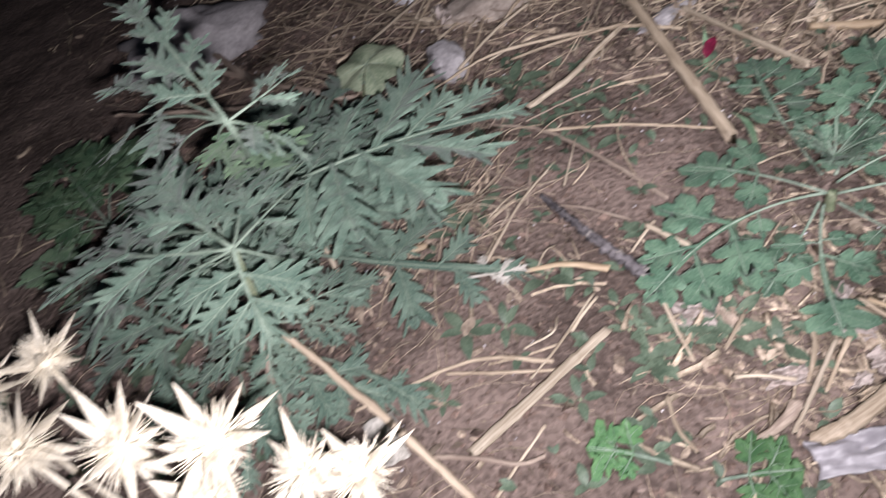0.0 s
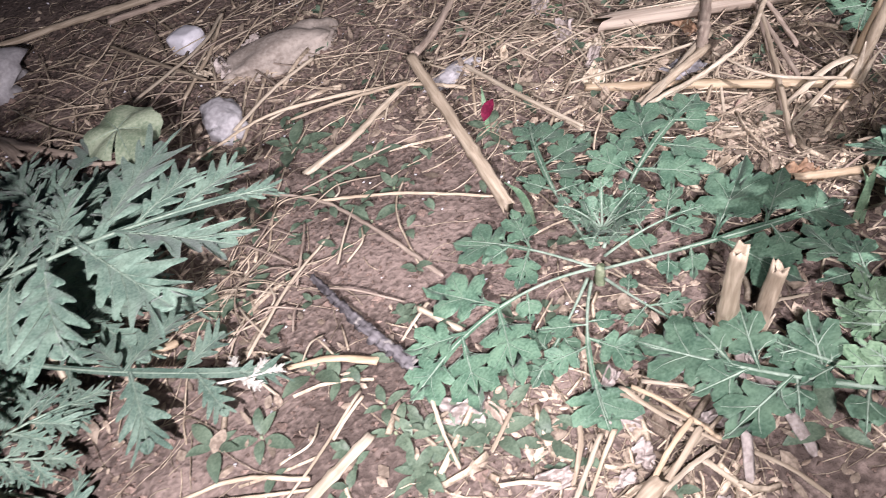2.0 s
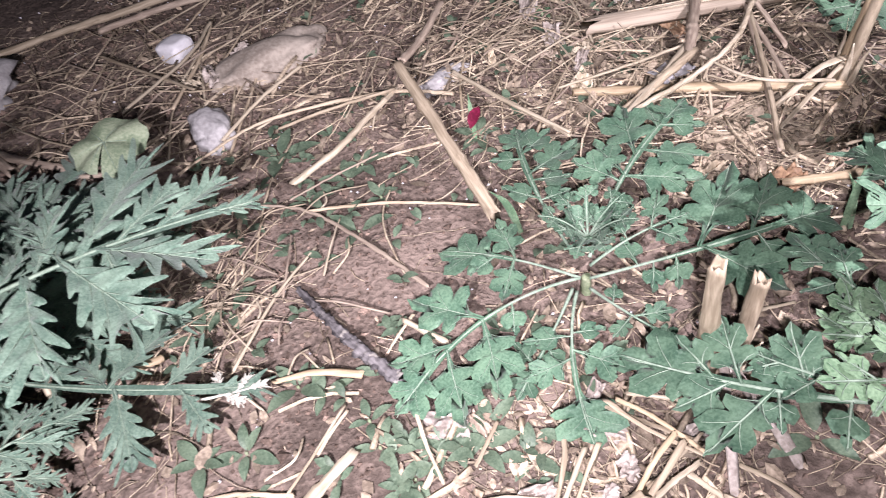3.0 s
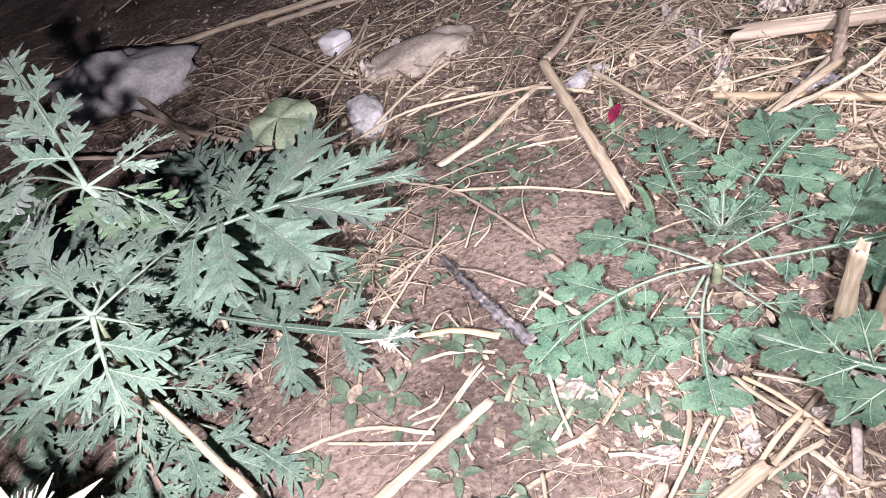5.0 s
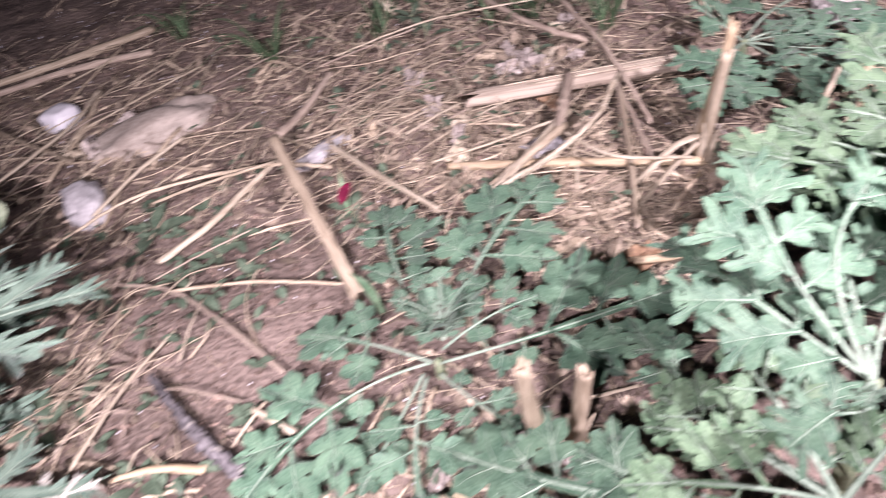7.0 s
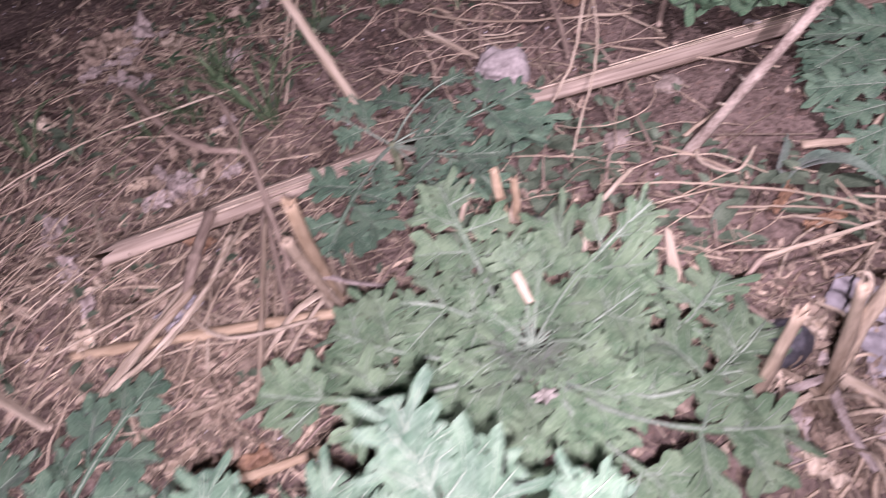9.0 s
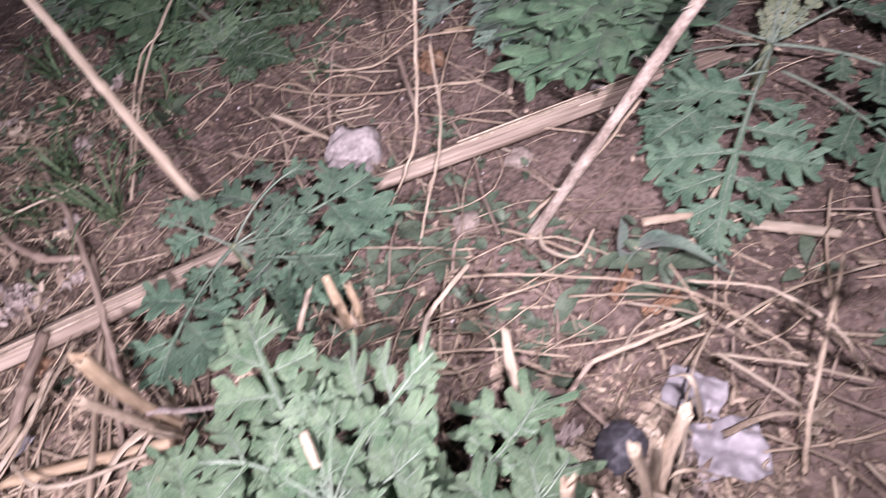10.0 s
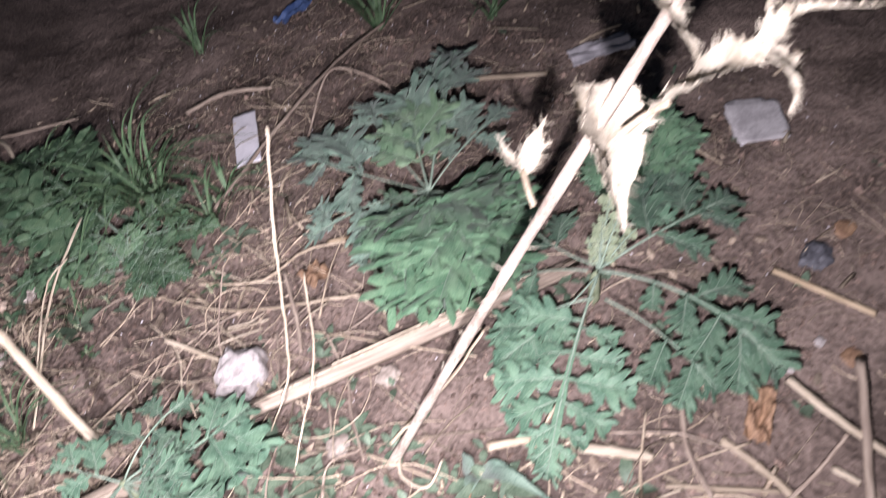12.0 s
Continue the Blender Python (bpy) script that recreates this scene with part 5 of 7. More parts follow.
weed((0.767, 0.393, 0.000), 3, 0.04, turn=rng.uniform(0, 6))
weed((0.367, 0.920, 0.000), 2, 0.028, turn=rng.uniform(0, 6))
weed((0.429, 0.552, 0.000), 3, 0.024, turn=rng.uniform(0, 6))
weed((0.434, 1.021, 0.000), 4, 0.045, turn=rng.uniform(0, 6))
weed((0.685, 0.902, 0.000), 5, 0.03, turn=rng.uniform(0, 6))
weed((1.375, 0.713, 0.000), 5, 0.035, turn=rng.uniform(0, 6))
weed((1.368, 0.747, 0.000), 5, 0.04, turn=rng.uniform(0, 6))
weed((1.430, 0.720, 0.000), 4, 0.034, turn=rng.uniform(0, 6))
weed((1.344, 0.657, 0.000), 4, 0.045, turn=rng.uniform(0, 6))
weed((1.434, 0.675, 0.000), 4, 0.035, turn=rng.uniform(0, 6))
weed((1.449, 0.527, 0.000), 4, 0.045, turn=rng.uniform(0, 6))
weed((1.533, 0.546, 0.000), 4, 0.034, turn=rng.uniform(0, 6))
weed((1.674, 0.374, 0.000), 3, 0.045, turn=rng.uniform(0, 6))
weed((1.410, 0.576, 0.000), 4, 0.034, turn=rng.uniform(0, 6))
weed((1.595, 0.842, 0.000), 5, 0.03, turn=rng.uniform(0, 6))
weed((1.401, 0.494, 0.000), 3, 0.034, turn=rng.uniform(0, 6))
weed((1.561, 0.463, 0.000), 4, 0.05, turn=rng.uniform(0, 6))
weed((1.653, 0.264, 0.000), 7, 0.03, turn=rng.uniform(0, 6))
weed((1.321, 0.506, 0.000), 4, 0.03, turn=rng.uniform(0, 6))
weed((0.532, 0.948, 0.000), 6, 0.03, turn=rng.uniform(0, 6))
weed((0.482, 0.531, 0.000), 6, 0.024, turn=rng.uniform(0, 6))
weed((0.434, 0.509, 0.000), 6, 0.026, turn=rng.uniform(0, 6))
weed((0.528, 0.527, 0.000), 5, 0.026, turn=rng.uniform(0, 6))
weed((0.225, 0.539, 0.000), 5, 0.024, turn=rng.uniform(0, 6))
weed((-0.094, 0.708, 0.000), 5, 0.04, turn=rng.uniform(0, 6))
weed((0.356, 0.494, 0.000), 4, 0.022, turn=rng.uniform(0, 6))
weed((1.517, 0.703, 0.000), 6, 0.035, turn=rng.uniform(0, 6))
weed((1.427, 0.768, 0.000), 6, 0.04, turn=rng.uniform(0, 6))
weed((1.441, 0.686, 0.000), 6, 0.036, turn=rng.uniform(0, 6))
weed((1.580, 0.495, 0.000), 5, 0.05, turn=rng.uniform(0, 6))
weed((1.538, 0.635, 0.000), 5, 0.03, turn=rng.uniform(0, 6))
weed((1.354, 1.228, 0.000), 6, 0.04, turn=rng.uniform(0, 6))
weed((1.643, 1.156, 0.000), 5, 0.04, turn=rng.uniform(0, 6))

for i in range(48):
    p = rng.choice(((1.330, 1.575, 0.000), (1.474, 1.521, 0.000), (1.557, 1.289, -0.000), (1.224, 1.290, 0.000), (1.372, 1.270, 0.000), (1.135, 1.222, 0.000), (1.556, 1.182, 0.000), (0.925, 1.235, 0.000)))
    weed((p[0] + rng.gauss(0, 0.07), p[1] + rng.gauss(0, 0.07), 0), rng.choice((3, 4, 5, 6)), rng.uniform(0.016, 0.036), "small leafy weed sprouting in dry litter", mat=rng.choice((WEED, WEED, GRASS, DARK_GREEN)), shape=rng.uniform(0.25, 0.5), stem=rng.uniform(0.0, 0.03), turn=rng.uniform(0, 6))

# ---- stalks and straws lying on the soil ----
SG = "loose stalks"
stalk("broken_stalk", [(0.630, 1.037, 0.058), (0.635, 0.891, 0.034), (0.640, 0.757, 0.010)], 0.0075, 0.0085, STRAW, "thick tan dry stalk lying on soil", "stalk", 2, group=SG)
stalk("broken_stalk", [(0.638, 1.048, 0.052), (0.690, 1.120, 0.030), (0.761, 1.225, 0.012)], 0.0065, 0.006, STRAW_BROWN, "brown dry stalk bent off a thicker one", "stalk", 1, group=SG)
stalk("pale_stalk", [(0.821, 0.904, 0.008), (0.957, 0.814, 0.010), (1.087, 0.728, 0.008)], 0.0062, 0.0068, STRAW_GOLD, "long straight golden dry stalk on the soil", "stalk", 3, group=SG)
stalk("flattened_stalk", [(0.407, 0.554, 0.012), (0.324, 0.513, 0.010), (0.238, 0.473, 0.006)], 0.0058, 0.0066, STRAW_PALE, "flattened pale straw stalk lying on bare soil", "straw", 2, flat=0.4, group=SG)
stalk("curved_straw", [(0.351, 0.667, 0.006), (0.396, 0.652, 0.012), (0.438, 0.631, 0.006)], 0.0028, 0.005, STRAW_GOLD, "short curved golden straw on bare soil", "straw", flat=0.6, group=SG)
stalk("bark_stick", [(0.404, 0.772, 0.008), (0.422, 0.715, 0.012), (0.443, 0.659, 0.013), (0.469, 0.604, 0.010)], 0.0036, 0.0074, BARK, "dark weathered stick with flaking pale bark", "stick", 2, flat=0.6, n=60, rough=0.8, sides=14)
stalk("forked_twig", [(0.378, 0.943, 0.006), (0.444, 0.888, 0.006), (0.496, 0.792, 0.008), (0.536, 0.699, 0.006)], 0.002, 0.0028, STRAW_BROWN, "thin reddish forked twig across bare soil", "twig", 2, group=SG)
stalk("forked_twig", [(0.443, 0.889, 0.006), (0.541, 0.842, 0.008), (0.633, 0.781, 0.008)], 0.0024, 0.0018, STRAW, "thin pale twig across bare soil", "twig", 1, group=SG)
stalk("jointed_stalk", [(0.439, 0.943, 0.010), (0.509, 0.969, 0.014), (0.567, 1.014, 0.012), (0.621, 1.050, 0.012)], 0.0052, 0.0042, STRAW_PALE, "pale jointed dry stem on bare soil", "stalk", 2, group=SG)
stalk("jointed_stalk", [(0.299, 1.055, 0.010), (0.412, 1.090, 0.014), (0.498, 1.082, 0.014), (0.618, 1.042, 0.014), (0.685, 0.995, 0.010)], 0.0022, 0.0032, STRAW, "long thin dry stem with joints", "stalk", 4, group=SG)
stalk("pale_straw", [(0.097, 0.611, 0.110), (0.163, 0.525, 0.070), (0.233, 0.424, 0.020)], 0.0036, 0.0042, STRAW, "pale straw stalk leaning from a leafy plant", "straw", 3, group=SG)
stalk("curved_straw", [(0.069, 0.628, 0.090), (0.061, 0.598, 0.060), (0.062, 0.567, 0.020)], 0.003, 0.0036, STRAW_BROWN, "brown curved straw beside leafy plant", "straw", 1, group=SG)
stalk("brown_stalk", [(-0.185, 1.205, 0.080), (-0.068, 1.173, 0.060), (0.041, 1.147, 0.040), (0.205, 1.105, 0.020)], 0.0035, 0.0045, STRAW_BROWN, "reddish-brown dry stalk behind leafy plant", "stalk", 2, group=SG)
stalk("brown_stalk", [(-0.064, 1.449, 0.012), (0.062, 1.214, 0.010)], 0.007, 0.0075, STRAW_BROWN, "thick brown dry stalk beside stone", "stalk", 1, group=SG)
stalk("brown_stalk", [(-0.064, 1.383, 0.010), (0.058, 1.254, 0.010), (0.161, 1.151, 0.010)], 0.0065, 0.0065, STRAW_BROWN, "thick brown dry stalk in litter", "stalk", 1, group=SG)
stalk("long_stalk", [(-0.092, 1.606, 0.012), (0.114, 1.608, 0.014), (0.302, 1.600, 0.012), (0.519, 1.615, 0.010)], 0.0075, 0.0085, STRAW, "long thick tan stalk at edge of light", "stalk", 3, group=SG)
stalk("long_stalk", [(0.206, 1.563, 0.010), (0.356, 1.556, 0.012), (0.505, 1.523, 0.010)], 0.007, 0.0075, STRAW_BROWN, "thick brown stalk beside a longer one", "stalk", 2, group=SG)
stalk("pale_straw", [(0.131, 0.563, 0.004), (0.262, 0.575, 0.006), (0.345, 0.540, 0.008)], 0.002, 0.0026, STRAW, "thin straw across bare soil", "straw", 1, group=SG)
def heaped(*q):
    stalk("pale_straw", q, rng.uniform(0.0016, 0.0034), rng.uniform(0.0014, 0.0032), rng.choice((STRAW_PALE, STRAW)), "pale dry straw in a loose heap", "straw", rng.choice((0, 1)), flat=rng.uniform(0.18, 0.4), rough=0.4, group="straw heap")


heaped((0.625, 0.487, 0.030), (0.643, 0.448, 0.028), (0.672, 0.413, 0.020))
heaped((0.620, 0.500, 0.010), (0.647, 0.459, 0.018), (0.677, 0.426, 0.014))
heaped((0.699, 0.436, 0.020), (0.652, 0.421, 0.016), (0.599, 0.406, 0.012))
heaped((0.666, 0.410, 0.020), (0.636, 0.405, 0.020), (0.605, 0.397, 0.016))
heaped((0.605, 0.464, 0.010), (0.583, 0.445, 0.012), (0.558, 0.422, 0.010))
heaped((0.472, 0.566, 0.010), (0.469, 0.529, 0.012), (0.470, 0.491, 0.008))
heaped((0.695, 0.399, 0.008), (0.711, 0.373, 0.010), (0.723, 0.344, 0.008))
heaped((0.585, 0.492, 0.006), (0.571, 0.462, 0.012), (0.550, 0.437, 0.008))
heaped((0.509, 0.675, 0.006), (0.483, 0.654, 0.008), (0.468, 0.642, 0.006))
heaped((0.656, 0.411, 0.006), (0.670, 0.379, 0.006))
heaped((0.836, 0.505, 0.008), (0.784, 0.518, 0.008))
heaped((0.536, 0.524, 0.006), (0.501, 0.492, 0.010))
stalk("curved_twig", [(1.072, 0.884, 0.060), (0.993, 0.810, 0.075), (0.928, 0.783, 0.070), (0.870, 0.794, 0.045), (0.811, 0.818, 0.010)], 0.0028, 0.0035, STRAW_PALE, "pale curved dry stem raised over straw", "stalk", 1, group=SG)
stalk("brown_stalk", [(0.972, 0.863, 0.030), (0.885, 0.828, 0.030), (0.810, 0.816, 0.012)], 0.0065, 0.005, STRAW, "tan dry stalk leaning on litter", "stalk", 1, group=SG)
stalk("brown_stalk", [(1.041, 0.958, 0.030), (0.994, 0.897, 0.035), (0.965, 0.861, 0.030)], 0.008, 0.007, STRAW_BROWN, "short brown broken stalk in litter", "stalk", 1, group=SG)
stalk("thin_twig", [(1.093, 0.916, 0.020), (1.022, 0.788, 0.016), (0.956, 0.676, 0.010)], 0.0035, 0.0035, STRAW_BROWN, "thin grey-brown stem across straw", "stalk", 1, group=SG)
stalk("pale_straw", [(0.700, 1.027, 0.020), (0.740, 0.911, 0.020), (0.775, 0.826, 0.012)], 0.0035, 0.003, STRAW_PALE, "pale dry straw on litter", "straw", 2, group=SG)
stalk("pale_straw", [(0.806, 0.918, 0.012), (0.905, 0.897, 0.020), (0.987, 0.888, 0.024)], 0.002, 0.0026, STRAW_PALE, "thin pale straw over litter", "straw", 1, group=SG)
stalk("pale_straw", [(0.955, 0.828, 0.050), (0.978, 0.755, 0.050), (1.063, 0.721, 0.030)], 0.0018, 0.0026, STRAW_PALE, "thin arched straw over litter", "straw", 1, group=SG)
stalk("golden_straw", [(0.913, 0.629, 0.020), (0.948, 0.612, 0.022), (0.997, 0.596, 0.020)], 0.005, 0.005, STRAW_GOLD, "golden dry straw beside rosette", "straw", 1, group=SG)
stalk("brown_stalk", [(0.192, 0.749, 0.020), (0.219, 0.744, 0.022), (0.251, 0.744, 0.020)], 0.006, 0.005, STRAW_GOLD, "short split brown stalk below leaves", "stalk", 0, flat=0.6, group=SG)
stalk("pale_straw", [(0.309, 1.214, 0.012), (0.370, 1.329, 0.014), (0.407, 1.437, 0.014)], 0.003, 0.003, STRAW, "dry straw in litter", "straw", 1, group=SG)
for i in range(130):
    cx, cy = rng.choice(((0.383, 1.207), (0.281, 1.371), (0.801, 1.043), (0.915, 0.941), (0.430, 1.126), (0.986, 0.716), (0.829, 1.115)))
    x, y = cx + rng.gauss(0, 0.13), cy + rng.gauss(0, 0.11)
    ang, ln = rng.gauss(0.55, 0.75), rng.uniform(0.06, 0.26)
    dx, dy = math.cos(ang) * ln, math.sin(ang) * ln
    za, zb = ground_z(x, y) + rng.uniform(0.003, 0.018), ground_z(x + dx, y + dy) + rng.uniform(0.003, 0.018)
    stalk("dry_straw", [(x, y, za), (x + dx * 0.5 + rng.gauss(0, 0.006), y + dy * 0.5 + rng.gauss(0, 0.006), (za + zb) / 2 + rng.uniform(0, 0.006)), (x + dx, y + dy, zb)], rng.uniform(0.001, 0.0026), rng.uniform(0.0008, 0.002), rng.choice((STRAW, STRAW_PALE, STRAW_BROWN)), "thin dry straw lying in litter", "straw", rng.choice((0, 1)), flat=0.7, group="litter straws", sides=6)

# ---- twigs and straws in the foreground ----
stalk("forked_twig", [(0.205, 0.480, 0.012), (0.248, 0.461, 0.016), (0.282, 0.444, 0.016), (0.306, 0.442, 0.020)], 0.0026, 0.002, STRAW_BROWN, "thin brown twig with papery torn end", "twig", 1, group=SG)
stalk("broken_stalk", [(0.527, 0.385, 0.012), (0.560, 0.388, 0.016), (0.615, 0.407, 0.020)], 0.0075, 0.0075, STRAW, "thick tan dry stalk lying on litter", "stalk", 1, group=SG)
stalk("curved_straw", [(0.524, 0.412, 0.030), (0.510, 0.404, 0.022), (0.489, 0.401, 0.010), (0.463, 0.398, 0.006)], 0.0062, 0.003, STRAW_BROWN, "curled brown stalk end with pale cut face", "stalk", 0, group=SG)
stalk("pale_straw", [(0.592, 0.465, 0.012), (0.547, 0.424, 0.016), (0.513, 0.395, 0.012)], 0.0024, 0.002, STRAW_PALE, "pale straw leaning across litter", "straw", 1, group=SG)
stalk("pale_straw", [(0.411, 0.606, 0.006), (0.356, 0.556, 0.010), (0.317, 0.531, 0.006)], 0.0016, 0.0014, STRAW_PALE, "thin pale straw across flattened stalk", "straw", 0, group=SG)
stalk("pale_straw", [(0.235, 0.570, 0.005), (0.286, 0.550, 0.007), (0.344, 0.532, 0.005)], 0.0018, 0.0018, STRAW, "thin straw across bare soil", "straw", 1, group=SG)
stalk("pale_straw", [(0.315, 0.477, 0.006), (0.286, 0.453, 0.008), (0.252, 0.425, 0.006)], 0.0018, 0.0016, STRAW_PALE, "thin pale straw on bare soil", "straw", 0, group=SG)
stalk("pale_straw", [(0.494, 0.461, 0.012), (0.516, 0.453, 0.014), (0.540, 0.439, 0.014)], 0.0022, 0.002, STRAW_PALE, "short pale straw in litter", "straw", 0, group=SG)
stalk("pale_straw", [(0.432, 0.467, 0.008), (0.427, 0.431, 0.010), (0.434, 0.407, 0.008)], 0.002, 0.0018, STRAW, "short straw in litter", "straw", 0, group=SG)
stalk("golden_straw", [(0.636, 0.489, 0.020), (0.654, 0.457, 0.024), (0.674, 0.415, 0.020)], 0.0024, 0.002, STRAW_GOLD, "golden dry straw in a loose heap", "straw", 1, group=SG)
stalk("golden_straw", [(0.662, 0.427, 0.030), (0.635, 0.412, 0.028), (0.607, 0.399, 0.020)], 0.0032, 0.0028, STRAW, "flattened pale straw in a loose heap", "straw", 0, flat=0.35, group=SG)
stalk("golden_straw", [(0.660, 0.436, 0.030), (0.632, 0.423, 0.030), (0.603, 0.406, 0.020)], 0.0026, 0.0024, STRAW_GOLD, "golden straw in a loose heap", "straw", 0, flat=0.4, group=SG)
stalk("pale_straw", [(0.648, 0.491, 0.016), (0.677, 0.468, 0.020), (0.695, 0.449, 0.020)], 0.0022, 0.002, STRAW_PALE, "thin straw under leaves", "straw", 0, group=SG)
stalk("pale_straw", [(0.697, 1.015, 0.030), (0.729, 0.920, 0.028), (0.773, 0.822, 0.020)], 0.003, 0.0028, STRAW_PALE, "pale dry straw on litter", "straw", 1, group=SG)
stalk("pale_straw", [(0.438, 0.823, 0.006), (0.377, 0.770, 0.010), (0.315, 0.701, 0.006)], 0.0018, 0.002, STRAW_PALE, "thin pale straw beside leaf", "straw", 0, group=SG)
stalk("pale_straw", [(0.412, 0.600, 0.006), (0.392, 0.584, 0.008), (0.373, 0.569, 0.006)], 0.0018, 0.002, STRAW_PALE, "short straw on soil", "straw", 0, group=SG)
stalk("pale_straw", [(0.209, 1.448, 0.020), (0.352, 1.220, 0.026)], 0.003, 0.0026, STRAW, "dry straw in litter", "straw", 1, group=SG)
stalk("pale_straw", [(0.407, 1.404, 0.030), (0.357, 1.319, 0.030), (0.241, 1.225, 0.030)], 0.003, 0.003, STRAW_PALE, "pale straw leaning over litter", "straw", 1, group=SG)
stalk("pale_straw", [(0.513, 1.185, 0.020), (0.442, 1.136, 0.024), (0.370, 1.083, 0.016)], 0.003, 0.0028, STRAW_PALE, "pale straw in litter", "straw", 1, group=SG)
stalk("pale_straw", [(0.619, 1.040, 0.020), (0.514, 1.047, 0.024), (0.448, 1.059, 0.016)], 0.0026, 0.0024, STRAW, "dry straw in litter", "straw", 1, group=SG)
stalk("pale_straw", [(1.041, 0.848, 0.080), (0.983, 0.806, 0.070), (0.907, 0.803, 0.040), (0.819, 0.821, 0.012)], 0.0032, 0.0036, STRAW_PALE, "long pale curved dry stem over litter", "stalk", 1, group=SG)
stalk("pale_straw", [(1.090, 0.904, 0.020), (1.026, 0.793, 0.020), (0.957, 0.675, 0.012)], 0.0032, 0.003, STRAW, "grey dry stem across litter", "stalk", 0, group=SG)
stalk("pale_straw", [(0.527, 0.624, 0.006), (0.496, 0.670, 0.010)], 0.004, 0.003, STRAW_PALE, "short pale straw on soil", "straw", 0, group=SG)

# Thin straws strewn between the grey plants and the open soil.
sg_ = random.Random(77)
for i in range(30):
    x, y, ang, ln = sg_.gauss(0.36, 0.055), sg_.gauss(0.80, 0.085), sg_.gauss(1.0, 0.9), sg_.uniform(0.03, 0.11)
    dx, dy, b_ = math.cos(ang) * ln / 2, math.sin(ang) * ln / 2, sg_.uniform(-0.012, 0.012)
    stalk("thin_straw", [(x - dx, y - dy, 0.004), (x + b_, y - b_, sg_.uniform(0.006, 0.016)), (x + dx, y + dy, 0.005)], sg_.uniform(0.0008, 0.0017), sg_.uniform(0.0007, 0.0014), sg_.choice((STRAW_PALE, STRAW, STRAW_BROWN)), "thin dry straw strewn on soil", "straw", 0, group=SG, sides=6)

# ---- cut stubble ----
G = "cut stubble"
cut_stalk("stalk_stub", (0.722, 0.487, 0.0), (0.703, 0.469, 0.187), 0.0072, STRAW, "upright cut stalk stub with rough tan end", G)
cut_stalk("stalk_stub", (0.742, 0.476, 0.0), (0.762, 0.482, 0.118), 0.0074, STRAW, "short leaning cut stalk stub", G)
cut_stalk("stalk_stub", (1.098, 0.748, 0.0), (1.095, 0.721, 0.190), 0.0070, STRAW_GOLD, "tall cut stalk stub standing in straw", G)
cut_stalk("stalk_stub", (1.094, 0.735, 0.0), (1.073, 0.701, 0.175), 0.0062, STRAW, "tall leaning cut stalk stub in straw", G)
cut_stalk("stalk_stub", (1.299, 0.691, 0.000), (1.309, 0.712, 0.075), 0.0056, STRAW_GOLD, "yellowish split cut stub in weeds", G)
cut_stalk("stalk_stub", (1.310, 0.688, 0.000), (1.321, 0.694, 0.065), 0.0046, STRAW_GOLD, "short yellowish cut stub in weeds", G)
cut_stalk("stalk_stub", (1.294, 0.367, 0.000), (1.287, 0.352, 0.218), 0.0062, STRAW, "stout cut stub in a clump of dry sheaths", G)
cut_stalk("stalk_stub", (1.357, 0.336, 0.000), (1.330, 0.338, 0.216), 0.0052, STRAW, "stout cut stub in a clump of dry sheaths", G)
cut_stalk("stalk_stub", (1.359, 0.333, 0.000), (1.391, 0.338, 0.168), 0.0058, STRAW, "leaning cut stub in a clump of dry sheaths", G)
cut_stalk("stalk_stub", (1.365, 0.335, 0.000), (1.373, 0.347, 0.130), 0.0062, STRAW_PALE, "broad cut stub with pale pith", G)
for cx, cy, n_ in ((1.092, 0.735, 3), (0.732, 0.48, 2), (1.354, 0.338, 4)):
    for i in range(n_):
        ang, rr = rng.uniform(2.4, 6.6), rng.uniform(0.05, 0.13)
        ex, ey = cx + math.cos(ang) * rr, cy + math.sin(ang) * rr
        stalk("dry_sheath", [(cx, cy, rng.uniform(0.03, 0.07)), (cx + math.cos(ang) * rr * 0.45, cy + math.sin(ang) * rr * 0.45, rng.uniform(0.02, 0.05)), (ex, ey, ground_z(ex, ey) + 0.004)], rng.uniform(0.003, 0.006), rng.uniform(0.002, 0.006), rng.choice((STRAW_PALE, STRAW, DRY_GREY)), "papery dry leaf sheath splayed from stubble", "straw", 0, flat=0.22, rough=0.45, group="dry sheaths")
FOOT = (1.351, 0.341, 0.000)
for i in range(16):
    x, y = FOOT[0] + rng.gauss(0, 0.045), FOOT[1] + rng.gauss(0, 0.03)
    ang, ln = rng.uniform(0, 6.3), rng.uniform(0.04, 0.10)
    stalk("dry_sheath", [(x, y, 0.01), (x + math.cos(ang) * ln * 0.4, y + math.sin(ang) * ln * 0.4, rng.uniform(0.03, 0.07)), (x + math.cos(ang) * ln, y + math.sin(ang) * ln, rng.uniform(0.005, 0.07))], rng.uniform(0.002, 0.0045), 0.001, rng.choice((STRAW_PALE, STRAW)), "curled papery sheath at the foot of stubble", "straw", 0, flat=0.3, group="sheaths of the stubble clump", sides=6)

